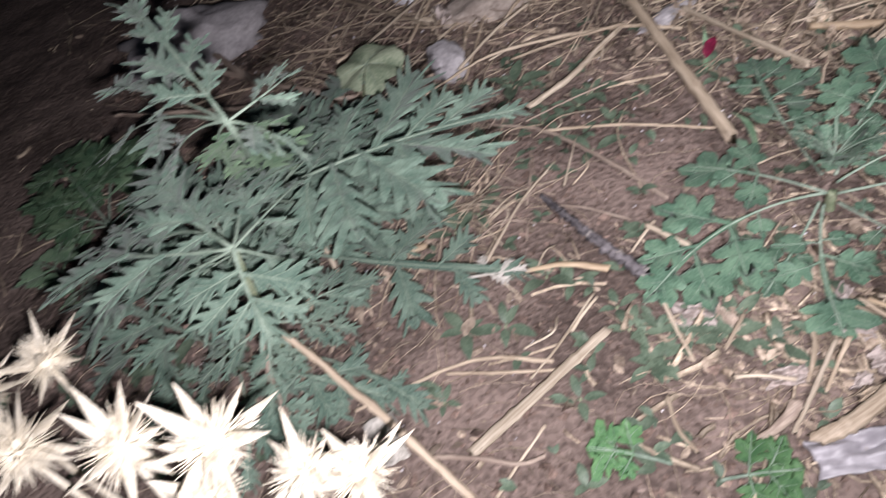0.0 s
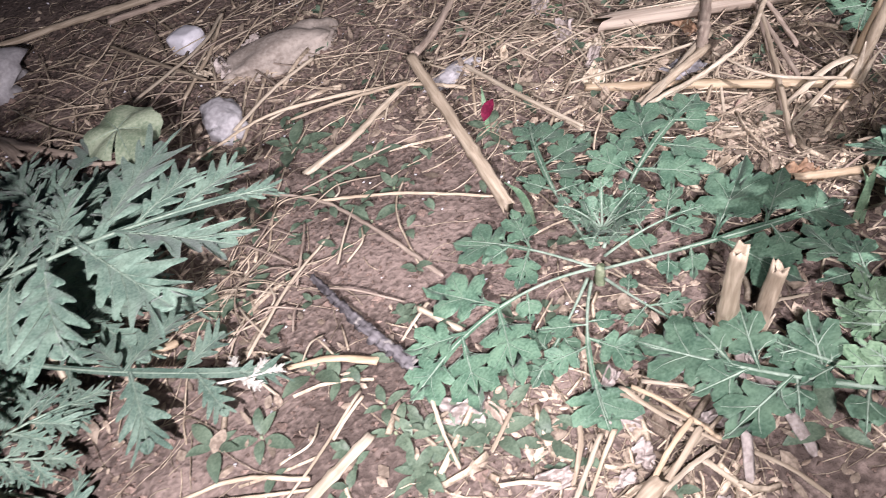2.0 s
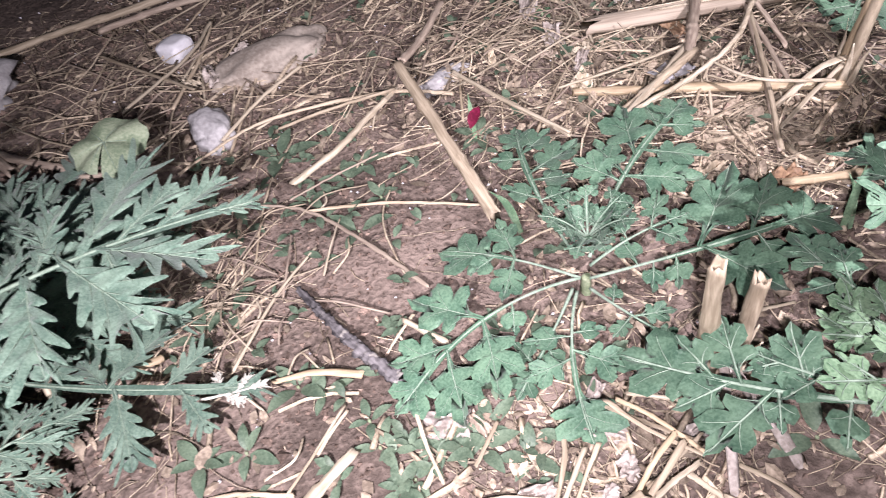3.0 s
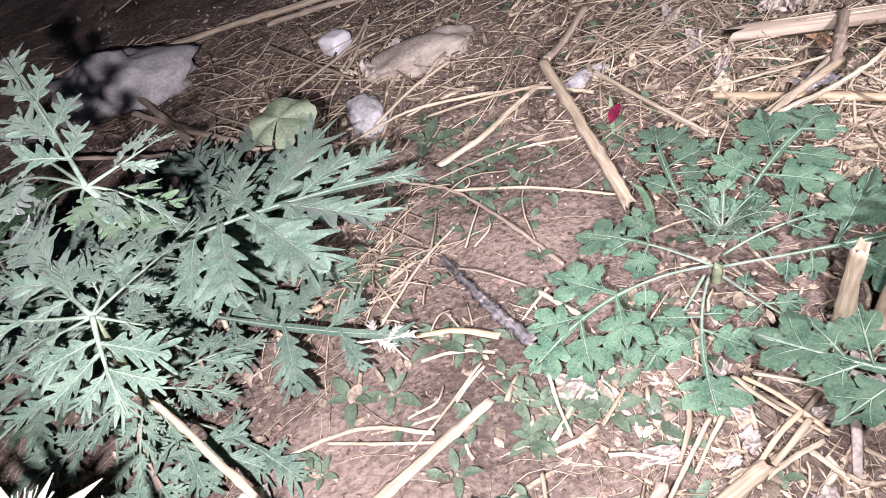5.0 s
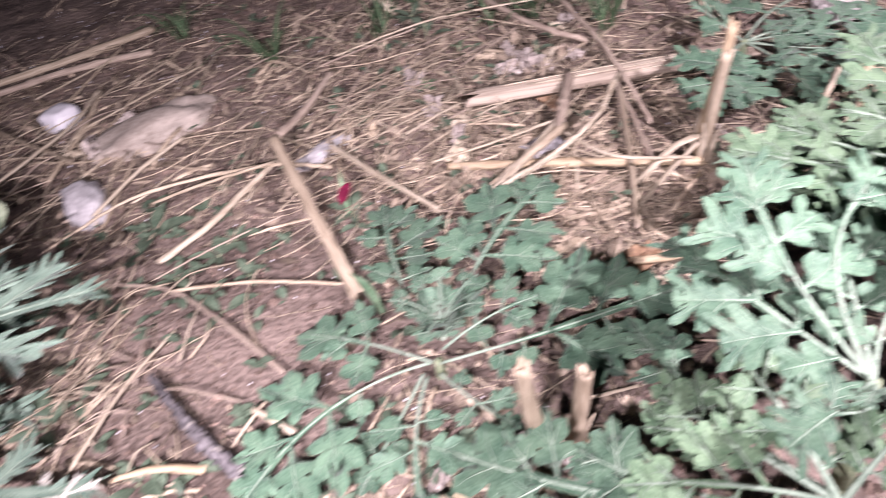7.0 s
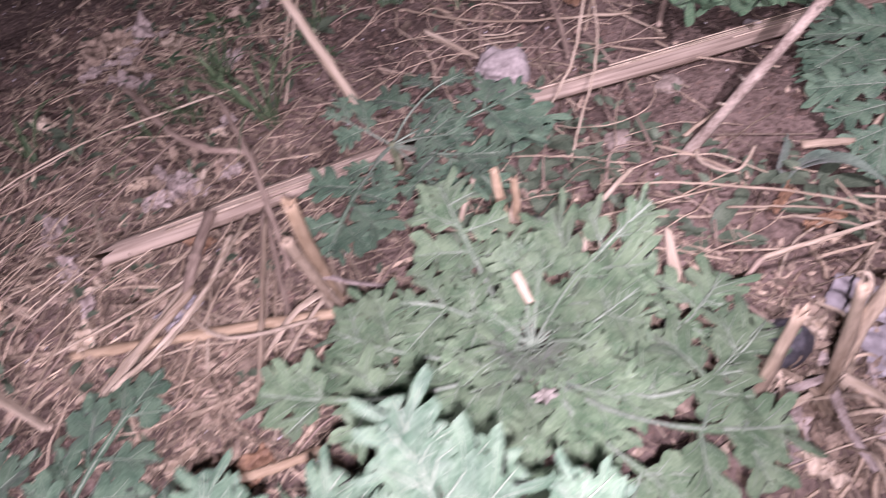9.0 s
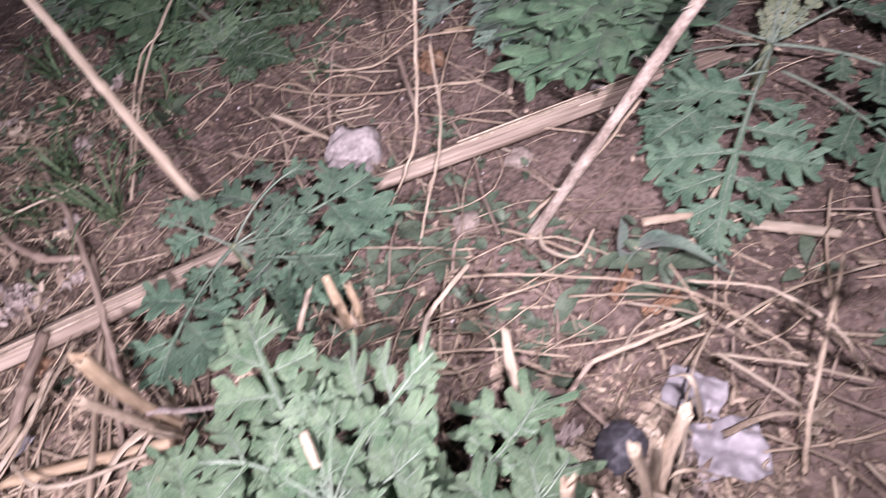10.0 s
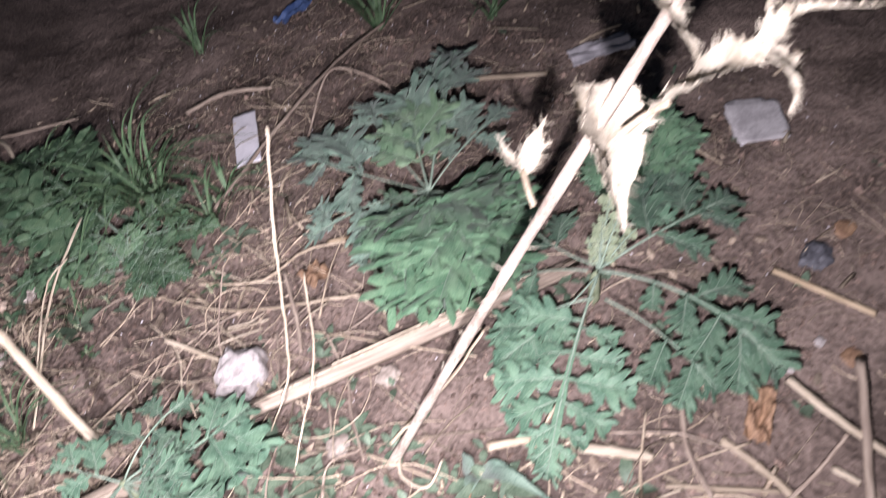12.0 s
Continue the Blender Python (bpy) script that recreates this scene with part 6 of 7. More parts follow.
# ---- split stalks and long dry stems of the second stretch ----
split_stalk("split_stalk", (0.917, 1.011, 0.012), (1.286, 0.879, 0.012), 0.034, SPLIT, "thick split dry stalk with splintered pale fibres")
split_stalk("split_stalk", (1.450, 0.836, 0.006), (1.900, 0.622, 0.006), 0.030, SPLIT, "long thick split dry stalk lying on soil")
stalk("leaning_stalk", [(1.275, 0.930, 0.03), (1.281, 1.106, 0.163), (1.286, 1.25, 0.262)], 0.0068, 0.0060, STRAW_PALE, "long tan dry stalk leaning out of weeds", "stalk", 3, group=SG)
stalk("thin_twig", [(1.139, 1.039, 0.020), (1.069, 0.841, 0.012), (1.028, 0.726, 0.006)], 0.0035, 0.003, STRAW_BROWN, "thin grey-brown stem across split stalk", "stalk", 1, group=SG)
stalk("thin_twig", [(1.160, 1.259, 0.030), (1.144, 1.111, 0.030), (1.114, 0.955, 0.030), (1.075, 0.815, 0.020)], 0.004, 0.0034, STRAW_BROWN, "long grey-brown stem over split stalk", "stalk", 2, group=SG)
stalk("grey_branch", [(1.056, 1.339, 0.020), (1.065, 1.166, 0.030), (1.089, 1.077, 0.030), (1.132, 1.047, 0.012)], 0.0045, 0.0055, STRAW_BROWN, "bent grey-brown branch in litter", "twig", 2, group=SG)
stalk("leaning_straw", [(1.000, 0.895, 0.025), (0.913, 0.842, 0.030), (0.842, 0.804, 0.030)], 0.006, 0.0052, STRAW_PALE, "pale dry stalk lying across golden one", "straw", 1, group=SG)
stalk("thin_straw", [(0.778, 1.239, 0.030), (0.953, 1.231, 0.035), (1.187, 1.162, 0.030)], 0.0018, 0.002, STRAW_PALE, "thin pale straw raised over litter", "straw", 1, group=SG)
stalk("bent_straw", [(1.426, 0.620, 0.050), (1.388, 0.614, 0.050), (1.351, 0.607, 0.045), (1.318, 0.583, 0.030), (1.298, 0.545, 0.010)], 0.003, 0.003, STRAW_PALE, "white bent dry stem over weeds", "straw", 1, group=SG)
stalk("dry_grass_stem", [(1.443, 0.791, 0.000), (1.513, 0.797, 0.07), (1.59, 0.835, 0.21), (1.668, 0.872, 0.345)], 0.0014, 0.0022, STRAW_PALE, "tall thin dry grass stem with white torn top", "grass stem", 2, group="dry grass stems")
stalk("dry_grass_stem", [(1.430, 0.720, 0.000), (1.548, 0.794, 0.050), (1.625, 0.883, 0.100)], 0.0016, 0.0014, STRAW_PALE, "upright bent dry grass stem", "grass stem", 1, group="dry grass stems")
stalk("dry_grass_stem", [(1.219, 1.082, 0.020), (1.356, 1.238, 0.075), (1.475, 1.334, 0.100)], 0.0018, 0.003, STRAW_PALE, "dry white grass blade standing in weeds", "grass stem", flat=0.4, group="dry grass stems")
stalk("dry_grass_stem", [(1.464, 0.927, 0.010), (1.493, 0.966, 0.040), (1.565, 1.027, 0.080)], 0.0015, 0.0012, STRAW_BROWN, "upright thin dry grass stem behind stone", "grass stem", 1, group="dry grass stems")
stalk("dry_grass_stem", [(1.224, 1.123, 0.000), (1.353, 1.248, 0.080), (1.413, 1.261, 0.100)], 0.0016, 0.0014, STRAW_PALE, "thin white bent grass stem", "grass stem", 1, group="dry grass stems")
stalk("short_straw", [(1.632, 0.981, 0.030), (1.584, 0.897, 0.012), (1.555, 0.855, 0.006)], 0.003, 0.003, STRAW_BROWN, "short brown straw in soil", "straw", 1, group=SG)
stalk("short_straw", [(1.779, 0.857, 0.040), (1.727, 0.836, 0.020), (1.682, 0.808, 0.006)], 0.004, 0.004, STRAW_BROWN, "short brown straw leaning on soil", "straw", 1, group=SG)
stalk("short_straw", [(1.795, 0.864, 0.050), (1.840, 0.875, 0.060)], 0.004, 0.0045, STRAW_GOLD, "short golden straw in leaves", "straw", 0, group=SG)
stalk("thin_straw", [(1.535, 1.116, 0.006), (1.601, 1.021, 0.012), (1.692, 1.002, 0.014), (1.767, 0.941, 0.008)], 0.002, 0.0026, STRAW, "thin tan straw across soil", "straw", 1, group=SG)
stalk("thin_straw", [(1.473, 1.159, 0.004), (1.542, 1.006, 0.008), (1.683, 0.859, 0.006)], 0.0018, 0.0026, STRAW, "thin tan straw across soil", "straw", 1, group=SG)
stalk("white_peg", [(1.432, 1.015, 0.050), (1.466, 0.944, 0.018)], 0.0036, 0.0034, STRAW_PALE, "short white straw leaning on pale stone", "straw", 0, group=SG)
stalk("thin_twig", [(1.569, 0.763, 0.006), (1.528, 0.707, 0.008), (1.498, 0.650, 0.006)], 0.002, 0.0016, STRAW_BROWN, "thin brown twig on soil", "twig", 0, group=SG)
stalk("side_shoot", [(1.548, 0.631, 0.006), (1.514, 0.596, 0.012), (1.521, 0.554, 0.020), (1.556, 0.558, 0.030)], 0.0024, 0.0018, STRAW_PALE, "pale curled dry shoot beside thistle foot", "twig", 0, group=SG)
stalk("leaning_straw", [(1.535, 0.637, 0.010), (1.640, 0.626, 0.030), (1.719, 0.623, 0.060)], 0.0026, 0.0022, STRAW, "thin dry stem beside thistle stalk", "straw", 1, group=SG)
def tangle(r0, *q):
    stalk("tangled_straw", q, r0 * 0.7, r0 * 0.5, rng.choice((STRAW, STRAW_PALE, STRAW)), "long thin straw in a tangle on soil", "straw", rng.choice((0, 1)), group="tangled straws", sides=7)


tangle(0.0022, (1.415, 0.652, 0.010), (1.475, 0.562, 0.030), (1.545, 0.446, 0.035), (1.559, 0.366, 0.030), (1.562, 0.305, 0.020))
tangle(0.0026, (1.562, 0.444, 0.030), (1.592, 0.376, 0.045), (1.595, 0.314, 0.040), (1.585, 0.277, 0.020))
tangle(0.0024, (1.403, 0.592, 0.010), (1.526, 0.559, 0.014))
tangle(0.0024, (1.368, 0.617, 0.020), (1.438, 0.570, 0.030), (1.507, 0.542, 0.020))
tangle(0.0028, (1.514, 0.381, 0.020), (1.546, 0.322, 0.030), (1.579, 0.264, 0.020))
tangle(0.0028, (1.512, 0.377, 0.030), (1.514, 0.326, 0.030), (1.518, 0.270, 0.020))
tangle(0.0022, (1.528, 0.395, 0.030), (1.484, 0.383, 0.030), (1.416, 0.351, 0.040))
tangle(0.0018, (1.568, 0.470, 0.030), (1.532, 0.395, 0.035))
tangle(0.002, (1.483, 0.532, 0.008), (1.532, 0.464, 0.020), (1.575, 0.399, 0.014))
tangle(0.002, (1.514, 0.480, 0.010), (1.541, 0.416, 0.020), (1.552, 0.341, 0.012))
tangle(0.003, (1.607, 0.321, 0.012), (1.594, 0.287, 0.016), (1.587, 0.271, 0.012))
tangle(0.0028, (1.548, 0.388, 0.020), (1.622, 0.366, 0.020), (1.705, 0.321, 0.012))
tangle(0.002, (1.331, 0.599, 0.012), (1.381, 0.543, 0.020), (1.428, 0.485, 0.008))
tangle(0.003, (1.491, 0.427, 0.010), (1.522, 0.397, 0.030))
for i in range(110):
    cx, cy = rng.choice(((1.543, 0.410), (1.370, 0.571), (1.589, 0.343), (1.547, 1.017), (1.628, 0.852), (1.581, 0.940), (1.490, 0.924), (1.422, 0.984), (1.593, 0.814), (1.404, 1.197),  (1.109, 1.338), (1.416, 0.293)))
    x, y, ang, ln = cx + rng.gauss(0, 0.08), cy + rng.gauss(0, 0.06), rng.uniform(0, 6.3), rng.uniform(0.05, 0.18)
    bend = rng.gauss(0, 0.3)
    q = [(x, y, ground_z(x, y) + rng.uniform(0.002, 0.014))]
    for k_ in (1, 2):
        x, y = x + math.cos(ang) * ln / 2, y + math.sin(ang) * ln / 2
        ang += bend
        q.append((x, y, ground_z(x, y) + rng.uniform(0.002, 0.022)))
    stalk("tangled_straw", q, rng.uniform(0.0011, 0.0022), rng.uniform(0.0008, 0.0018), rng.choice((STRAW, STRAW_PALE, STRAW_BROWN)), "thin curved straw on the soil", "straw", 0, group="litter straws", sides=6)
stalk("upright_twig", [(1.645, 0.342, 0.075), (1.542, 0.303, 0.070), (1.501, 0.285, 0.050), (1.476, 0.264, 0.000)], 0.0016, 0.0026, STRAW, "dry tan stem leaning over soil", "twig", 2, group=SG)
stalk("dark_twig", [(1.530, 0.403, 0.050), (1.471, 0.423, 0.060), (1.420, 0.449, 0.055)], 0.0022, 0.0026, STRAW_PALE, "pale bent twig over soil", "twig", 0, group=SG)
stalk("dark_twig", [(1.420, 0.449, 0.055), (1.393, 0.452, 0.030), (1.359, 0.453, 0.000)], 0.0028, 0.003, STRAW_BROWN, "dark bent twig on soil", "twig", 0, group=SG)
stalk("white_straw", [(1.402, 0.546, 0.030), (1.379, 0.517, 0.020), (1.356, 0.479, 0.006)], 0.004, 0.008, STRAW_PALE, "white frayed straw standing in soil", "straw", 0, flat=0.4, group=SG)
stalk("white_straw", [(1.299, 0.741, 0.050), (1.255, 0.716, 0.030)], 0.0035, 0.0035, STRAW_PALE, "short white straw leaning in weeds", "straw", 0, group=SG)
stalk("white_straw", [(1.191, 0.522, 0.185), (1.182, 0.497, 0.180)], 0.0035, 0.0035, STRAW_PALE, "short white straw caught on leaves", "straw", 0, group=SG)
stalk("white_straw", [(0.133, 0.768, 0.050), (0.143, 0.731, 0.035)], 0.0034, 0.0034, STRAW_PALE, "short white straw caught on leaves", "straw", 0, group=SG)
stalk("brown_straw", [(0.086, 0.761, 0.006), (0.096, 0.708, 0.006)], 0.006, 0.006, STRAW, "short tan stalk piece on soil", "straw", 0, group=SG)
def piece(r0, m_, *q):
    stalk("dry_stalk_piece", q, r0, r0 * 0.9, m_, "piece of dry stalk lying on bare soil", "straw", rng.choice((0, 1)), flat=0.75, group="stalk pieces on bare soil")


piece(0.0048, STRAW_GOLD, (2.053, 0.385, 0.008), (2.052, 0.251, 0.010))
piece(0.005, STRAW_PALE, (1.897, 0.291, 0.020), (1.880, 0.228, 0.020), (1.874, 0.152, 0.010))
piece(0.0055, STRAW_BROWN, (1.960, 0.237, 0.030), (1.885, 0.198, 0.020), (1.813, 0.162, 0.008))
piece(0.005, STRAW, (1.787, 0.315, 0.006), (1.780, 0.264, 0.008), (1.768, 0.208, 0.008))
piece(0.006, STRAW, (1.609, 0.534, 0.008), (1.649, 0.499, 0.008))
piece(0.007, STRAW_PALE, (1.678, 0.445, 0.006), (1.721, 0.369, 0.006))
piece(0.006, STRAW, (2.201, 1.072, 0.008), (2.282, 0.945, 0.010))
piece(0.0045, STRAW_GOLD, (1.725, 0.993, 0.006), (1.785, 0.938, 0.008))
piece(0.0036, STRAW_BROWN, (1.813, 0.385, 0.010), (1.754, 0.344, 0.010), (1.718, 0.292, 0.008))
piece(0.003, STRAW, (1.700, 0.338, 0.006), (1.768, 0.239, 0.008))
piece(0.004, STRAW_PALE, (1.828, 0.203, 0.006), (1.828, 0.179, 0.006))
piece(0.004, STRAW_BROWN, (1.498, 1.943, 0.010), (1.648, 1.814, 0.012))
piece(0.004, STRAW_BROWN, (1.658, 1.246, 0.010), (1.885, 1.311, 0.030), (2.096, 1.371, 0.030), (2.260, 1.399, 0.020))
piece(0.0026, STRAW_BROWN, (1.870, 1.228, 0.010), (2.038, 1.339, 0.040), (2.074, 1.267, 0.040), (2.092, 1.194, 0.010))
piece(0.006, STRAW_BROWN, (1.802, 1.576, 0.010), (1.889, 1.534, 0.020), (1.962, 1.462, 0.012))
piece(0.005, STRAW_PALE, (1.493, 1.927, 0.012), (1.493, 1.861, 0.020), (1.482, 1.798, 0.010))
piece(0.0026, STRAW_BROWN, (1.872, 0.211, 0.012), (1.814, 0.217, 0.014), (1.758, 0.228, 0.012))
piece(0.0014, STRAW, (1.584, 0.887, 0.004), (1.700, 0.631, 0.012))

for i in range(22):
    cx, cy = rng.choice(((1.120, 1.478), (1.027, 1.081), (0.947, 1.039), (1.233, 1.339), (0.919, 0.705), (0.558, 1.244), (0.573, 0.497), (1.393, 0.316)))
    sheet("dry_leaf", (cx + rng.gauss(0, 0.07), cy + rng.gauss(0, 0.05), 0), (rng.uniform(0.02, 0.05), rng.uniform(0.012, 0.03)), rng.choice((DRY_GREY, STRAW_BROWN, STRAW)), "crumpled dry leaf scrap in litter", "leaf", rng.uniform(0, 360), 0.35, 0.006, (rng.uniform(-25, 25), rng.uniform(-25, 25)), rng.uniform(0, 90), 0.4)

for i in range(58):
    cx, cy = rng.choice(((1.361, 0.332), (1.351, 0.371), (1.107, 1.435), (1.028, 1.385), (1.021, 1.068), (0.901, 0.939), (0.625, 0.453), (0.430, 1.274)))
    sheet("dry_leaf", (cx + rng.gauss(0, 0.055), cy + rng.gauss(0, 0.045), 0), (rng.uniform(0.018, 0.042), rng.uniform(0.010, 0.026)), rng.choice((DRY_GREY, DRY_GREY, STRAW_PALE)), "curled greyish dry leaf scrap in litter", "leaf", rng.uniform(0, 360), 0.4, 0.008, (rng.uniform(-30, 30), rng.uniform(-30, 30)), rng.uniform(0, 90), 0.5)

for i in range(5):
    p = (1.067, 1.442, 0.000)
    sheet("dry_leaf", (p[0] + rng.gauss(0, 0.05), p[1] + rng.gauss(0, 0.05), 0), (rng.uniform(0.04, 0.075), rng.uniform(0.03, 0.055)), rng.choice((DRY_GREY, CHAFF)), "crumpled grey-mauve dead leaf in litter", "leaf", rng.uniform(0, 360), 0.32, 0.01, (rng.uniform(-15, 15), rng.uniform(-15, 15)), rng.uniform(0, 90), 0.5)

# ---- stones and rubbish ----
stone("field_stone", (-0.107, 1.498, 0.000), (0.29, 0.15, 0.11), STONE, "large rounded grey stone in the half dark", -14, 1.0, rough=0.5, block=0.95)
stone("field_stone", (-0.188, 1.493, 0.000), (0.10, 0.10, 0.08), STONE, "smaller grey stone against a larger one", 0, 2.6)
stone("field_stone", (0.357, 1.126, 0.000), (0.055, 0.085, 0.05), STONE, "grey upright stone in straw litter", 10, 4.1)
stone("flat_stone", (0.471, 1.260, 0.000), (0.20, 0.085, 0.045), STONE_TAN, "flat tan stone under dry litter", 8, 5.5)
stone("flat_stone", (0.686, 1.046, 0.000), (0.09, 0.035, 0.02), STONE, "small grey stone beside stalk", 20, 7.5)
stone("pale_stone", (1.472, 0.903, 0.000), (0.072, 0.060, 0.052), STONE_PALE, "pale pinkish stone on soil", 30, 8.2, rough=0.4, sink=0.2, block=0.6)
stone("pale_stone", (1.749, 0.706, -0.000), (0.03, 0.035, 0.035), STONE_PALE, "small pale stone beside split stalk", 10, 9.9)
stone("pebble", (1.492, 0.704, 0.000), (0.034, 0.030, 0.018), STONE_TAN, "small tan pebble on soil", 0, 11.0)
stone("pebble", (1.608, 0.724, 0.000), (0.036, 0.030, 0.016), STONE_TAN, "small buff pebble on soil", 0, 12.0)
stone("pebble", (1.462, 1.434, 0.000), (0.03, 0.03, 0.02), STONE_PALE, "small pale pebble in weeds", 0, 13.0)
stone("dark_stone", (1.391, 0.393, 0.000), (0.05, 0.045, 0.035), STONE_DARK, "smooth dark grey stone beside stubble", 0, 14.0, rough=0.1)
stone("dark_clod", (2.118, 0.352, 0.000), (0.042, 0.038, 0.028), STONE_DARK, "dark lump of soil at edge of light", 0, 15.0, rough=0.5)
stone("red_pebble", (2.186, 0.341, 0.000), (0.034, 0.026, 0.012), DRYLEAF, "reddish flat pebble on dark soil", 0, 16.0)
stone("pebble", (1.989, 0.250, 0.000), (0.028, 0.022, 0.010), DRYLEAF, "reddish pebble on bare soil", 0, 17.0)
stone("pebble", (1.932, 0.301, 0.000), (0.012, 0.012, 0.01), STONE_PALE, "tiny white pebble on bare soil", 0, 18.0)
stone("pebble", (1.987, 0.289, 0.000), (0.013, 0.012, 0.01), STONE_PALE, "tiny white pebble on bare soil", 0, 19.0)
stone("white_chip", (0.337, 1.386, 0.000), (0.052, 0.05, 0.042), WHITE, "broken white chip of ceramic or plaster", 40, 21.0, "rubbish", 0.10, 0.2, block=0.5)
stone("white_lump", (0.022, 0.889, 0.000), (0.05, 0.04, 0.03), STONE_PALE, "whitish lump among leaves", 0, 23.0, "rubbish", 0.4, 0.1)
stone("flat_slab", (2.346, 0.554, 0.000), (0.085, 0.105, 0.014), STONE, "flat grey slab lying on dark soil", -48, 24.0, rough=0.26, block=0.36, sink=0.1)
sheet("plastic_film", (1.480, 0.376, 0.000), (0.042, 0.055), PLASTIC, "crumpled grey plastic film on soil", "rubbish", 20, 0.16, 0.012, seed=3)
sheet("plastic_film", (1.453, 0.321, 0.000), (0.055, 0.062), PLASTIC, "crumpled grey plastic film beside stubble", "rubbish", 50, 0.2, 0.012, seed=8)
sheet("plastic_film", (0.947, 0.870, 0.000), (0.05, 0.035), PLASTIC, "scrap of bluish plastic film in straw", "rubbish", 10, 0.14, 0.008, seed=12)
sheet("foil_scrap", (2.406, 0.909, -0.000), (0.13, 0.06), PLASTIC, "crumpled bluish-grey plastic scrap on dark soil", "rubbish", -32, 0.06, 0.008, seed=5)
sheet("blue_wrapper", (2.212, 1.700, 0.000), (0.11, 0.045), BLUE, "crumpled blue plastic wrapper on dark soil", "rubbish", 10, 0.16, 0.01, seed=6)
sheet("white_card", (1.825, 1.375, 0.004), (0.05, 0.18), WHITE, "small white card lying on soil", "rubbish", -32, 0.02, 0.015, (0, 0), 9, 0.05)
sheet("plastic_film", (0.550, 0.368, 0.000), (0.065, 0.035), PLASTIC, "crumpled grey plastic scrap on straw", "rubbish", -10, 0.14, 0.01, seed=15)
sheet("pale_wrapper", (0.160, 0.513, 0.000), (0.035, 0.055), WITHER, "crumpled whitish wrapper under a straw", "rubbish", 10, 0.2, 0.012, seed=17)
sheet("dry_leaf", (1.845, 0.299, 0.000), (0.075, 0.03), DRYLEAF, "curled brown dry leaf on soil", "leaf", 20, 0.25, 0.012, seed=19)
sheet("dry_leaf", (1.007, 0.969, 0.000), (0.025, 0.06), DRYLEAF, "brown dry leaf standing in straw", "leaf", 20, 0.3, 0.014, (20, 0), seed=20)
sheet("dry_leaf", (1.537, 0.454, 0.000), (0.045, 0.012), DRYLEAF, "orange-brown dry leaf in straw tangle", "leaf", -20, 0.25, 0.012, seed=21)
sheet("dry_leaf", (1.528, 0.499, 0.000), (0.04, 0.010), DRYLEAF, "brown curled dry leaf in straw tangle", "leaf", 10, 0.3, 0.01, seed=22)
sheet("dry_leaf", (1.332, 0.871, 0.020), (0.07, 0.022), STRAW_PALE, "pale dry leaf lying on weed", "leaf", -25, 0.2, 0.03, seed=23)
sheet("dry_leaf", (0.931, 0.632, 0.000), (0.04, 0.03), DRYLEAF, "brown dry leaf scrap in straw", "leaf", 0, 0.3, 0.012, seed=24)
sheet("dry_leaf", (1.667, 0.956, 0.000), (0.04, 0.04), DRYLEAF, "dark curled leaf on soil", "leaf", 0, 0.35, 0.012, seed=25)
v, f = [], []
plain_leaf(v, f, (0.670, 0.887, 0.030), (0.691, 0.903, 0.045), 0.016, 0.1)
tagged(new("red_petal", mesh_of("red_petal", v, f, [RED])), "small crimson petal on a green blade", "petal")


# ---- dry thistles ----
def bract(v, f, at, d, length, width):
    """A stiff flat spine with a broad foot."""
    d = d.normalized()
    tube([at, at + d * length * 0.25, at + d * length * 0.6, at + d * length], lambda u: max(0.0003, width * (0.8 + 0.6 * u) * (1 - u) ** 0.9), 6, 0.25, v, f, caps=False)


def thistle_head(thing, at, size, seed):
    r_ = random.Random(seed)
    at = Vector(at)
    bm = bmesh.new()
    bmesh.ops.create_icosphere(bm, subdivisions=3, radius=size * 0.42)
    for w in bm.verts:
        w.co = w.co * (1 + 0.3 * noise.noise(w.co * 130 + Vector((seed, 0, 0)))) + at
    me = bpy.data.meshes.new("head")
    bm.to_mesh(me)
    bm.free()
    me.materials.append(THISTLE_LIT)
    head = part("head", me, thing)
    for i in range(11):
        a_ = i * 2.4 + r_.uniform(-0.3, 0.3)
        el = r_.uniform(-0.3, 0.9)
        d = Vector((math.cos(a_) * math.cos(el), math.sin(a_) * math.cos(el), math.sin(el)))
        v, f = [], []
        bract(v, f, at + d * size * 0.2, d, size * r_.uniform(0.65, 1.5), size * r_.uniform(0.20, 0.36))
        part("bract", mesh_of("bract", v, f, [THISTLE_LIT]), head, "stiff pale spine")
    v, f = [], []
    for i in range(240):
        d = Vector((r_.gauss(0, 1), r_.gauss(0, 1), r_.gauss(0.3, 1))).normalized()
        spike(v, f, at + d * size * 0.25, d, size * r_.uniform(0.30, 0.75), size * 0.035)
    part("prickle_fringe", mesh_of("prickle_fringe", v, f, [THISTLE_LIT]), head)["kind"] = "stuff"
    return head


th = holder("dry_thistle", (0.06, 0.40, ground_z(0.06, 0.40)), "dead straw-coloured thistle with spiny seed heads", "thistle", "dry thistles")
for p, s_ in (((0.015, 0.458, 0.220), 0.036), ((0.108, 0.413, 0.250), 0.034), ((-0.100, 0.601, 0.190), 0.032), ((-0.097, 0.502, 0.200), 0.040), ((0.149, 0.401, 0.200), 0.030), ((0.186, 0.391, 0.190), 0.030), ((0.077, 0.406, 0.200), 0.030), ((-0.189, 0.609, 0.170), 0.034)):
    thistle_head(th, p, s_, int(p[0] * 1000) + 7)
    v, f = tube(spline([(0.06, 0.40, -0.01), (0.5 * (0.06 + p[0]), 0.5 * (0.40 + p[1]) - 0.02, p[2] * 0.55), p], 12), lambda u: 0.0042 - 0.0016 * u, 7, rough=0.2)
    part("branch", mesh_of("branch", v, f, [THISTLE_LIT]), th)


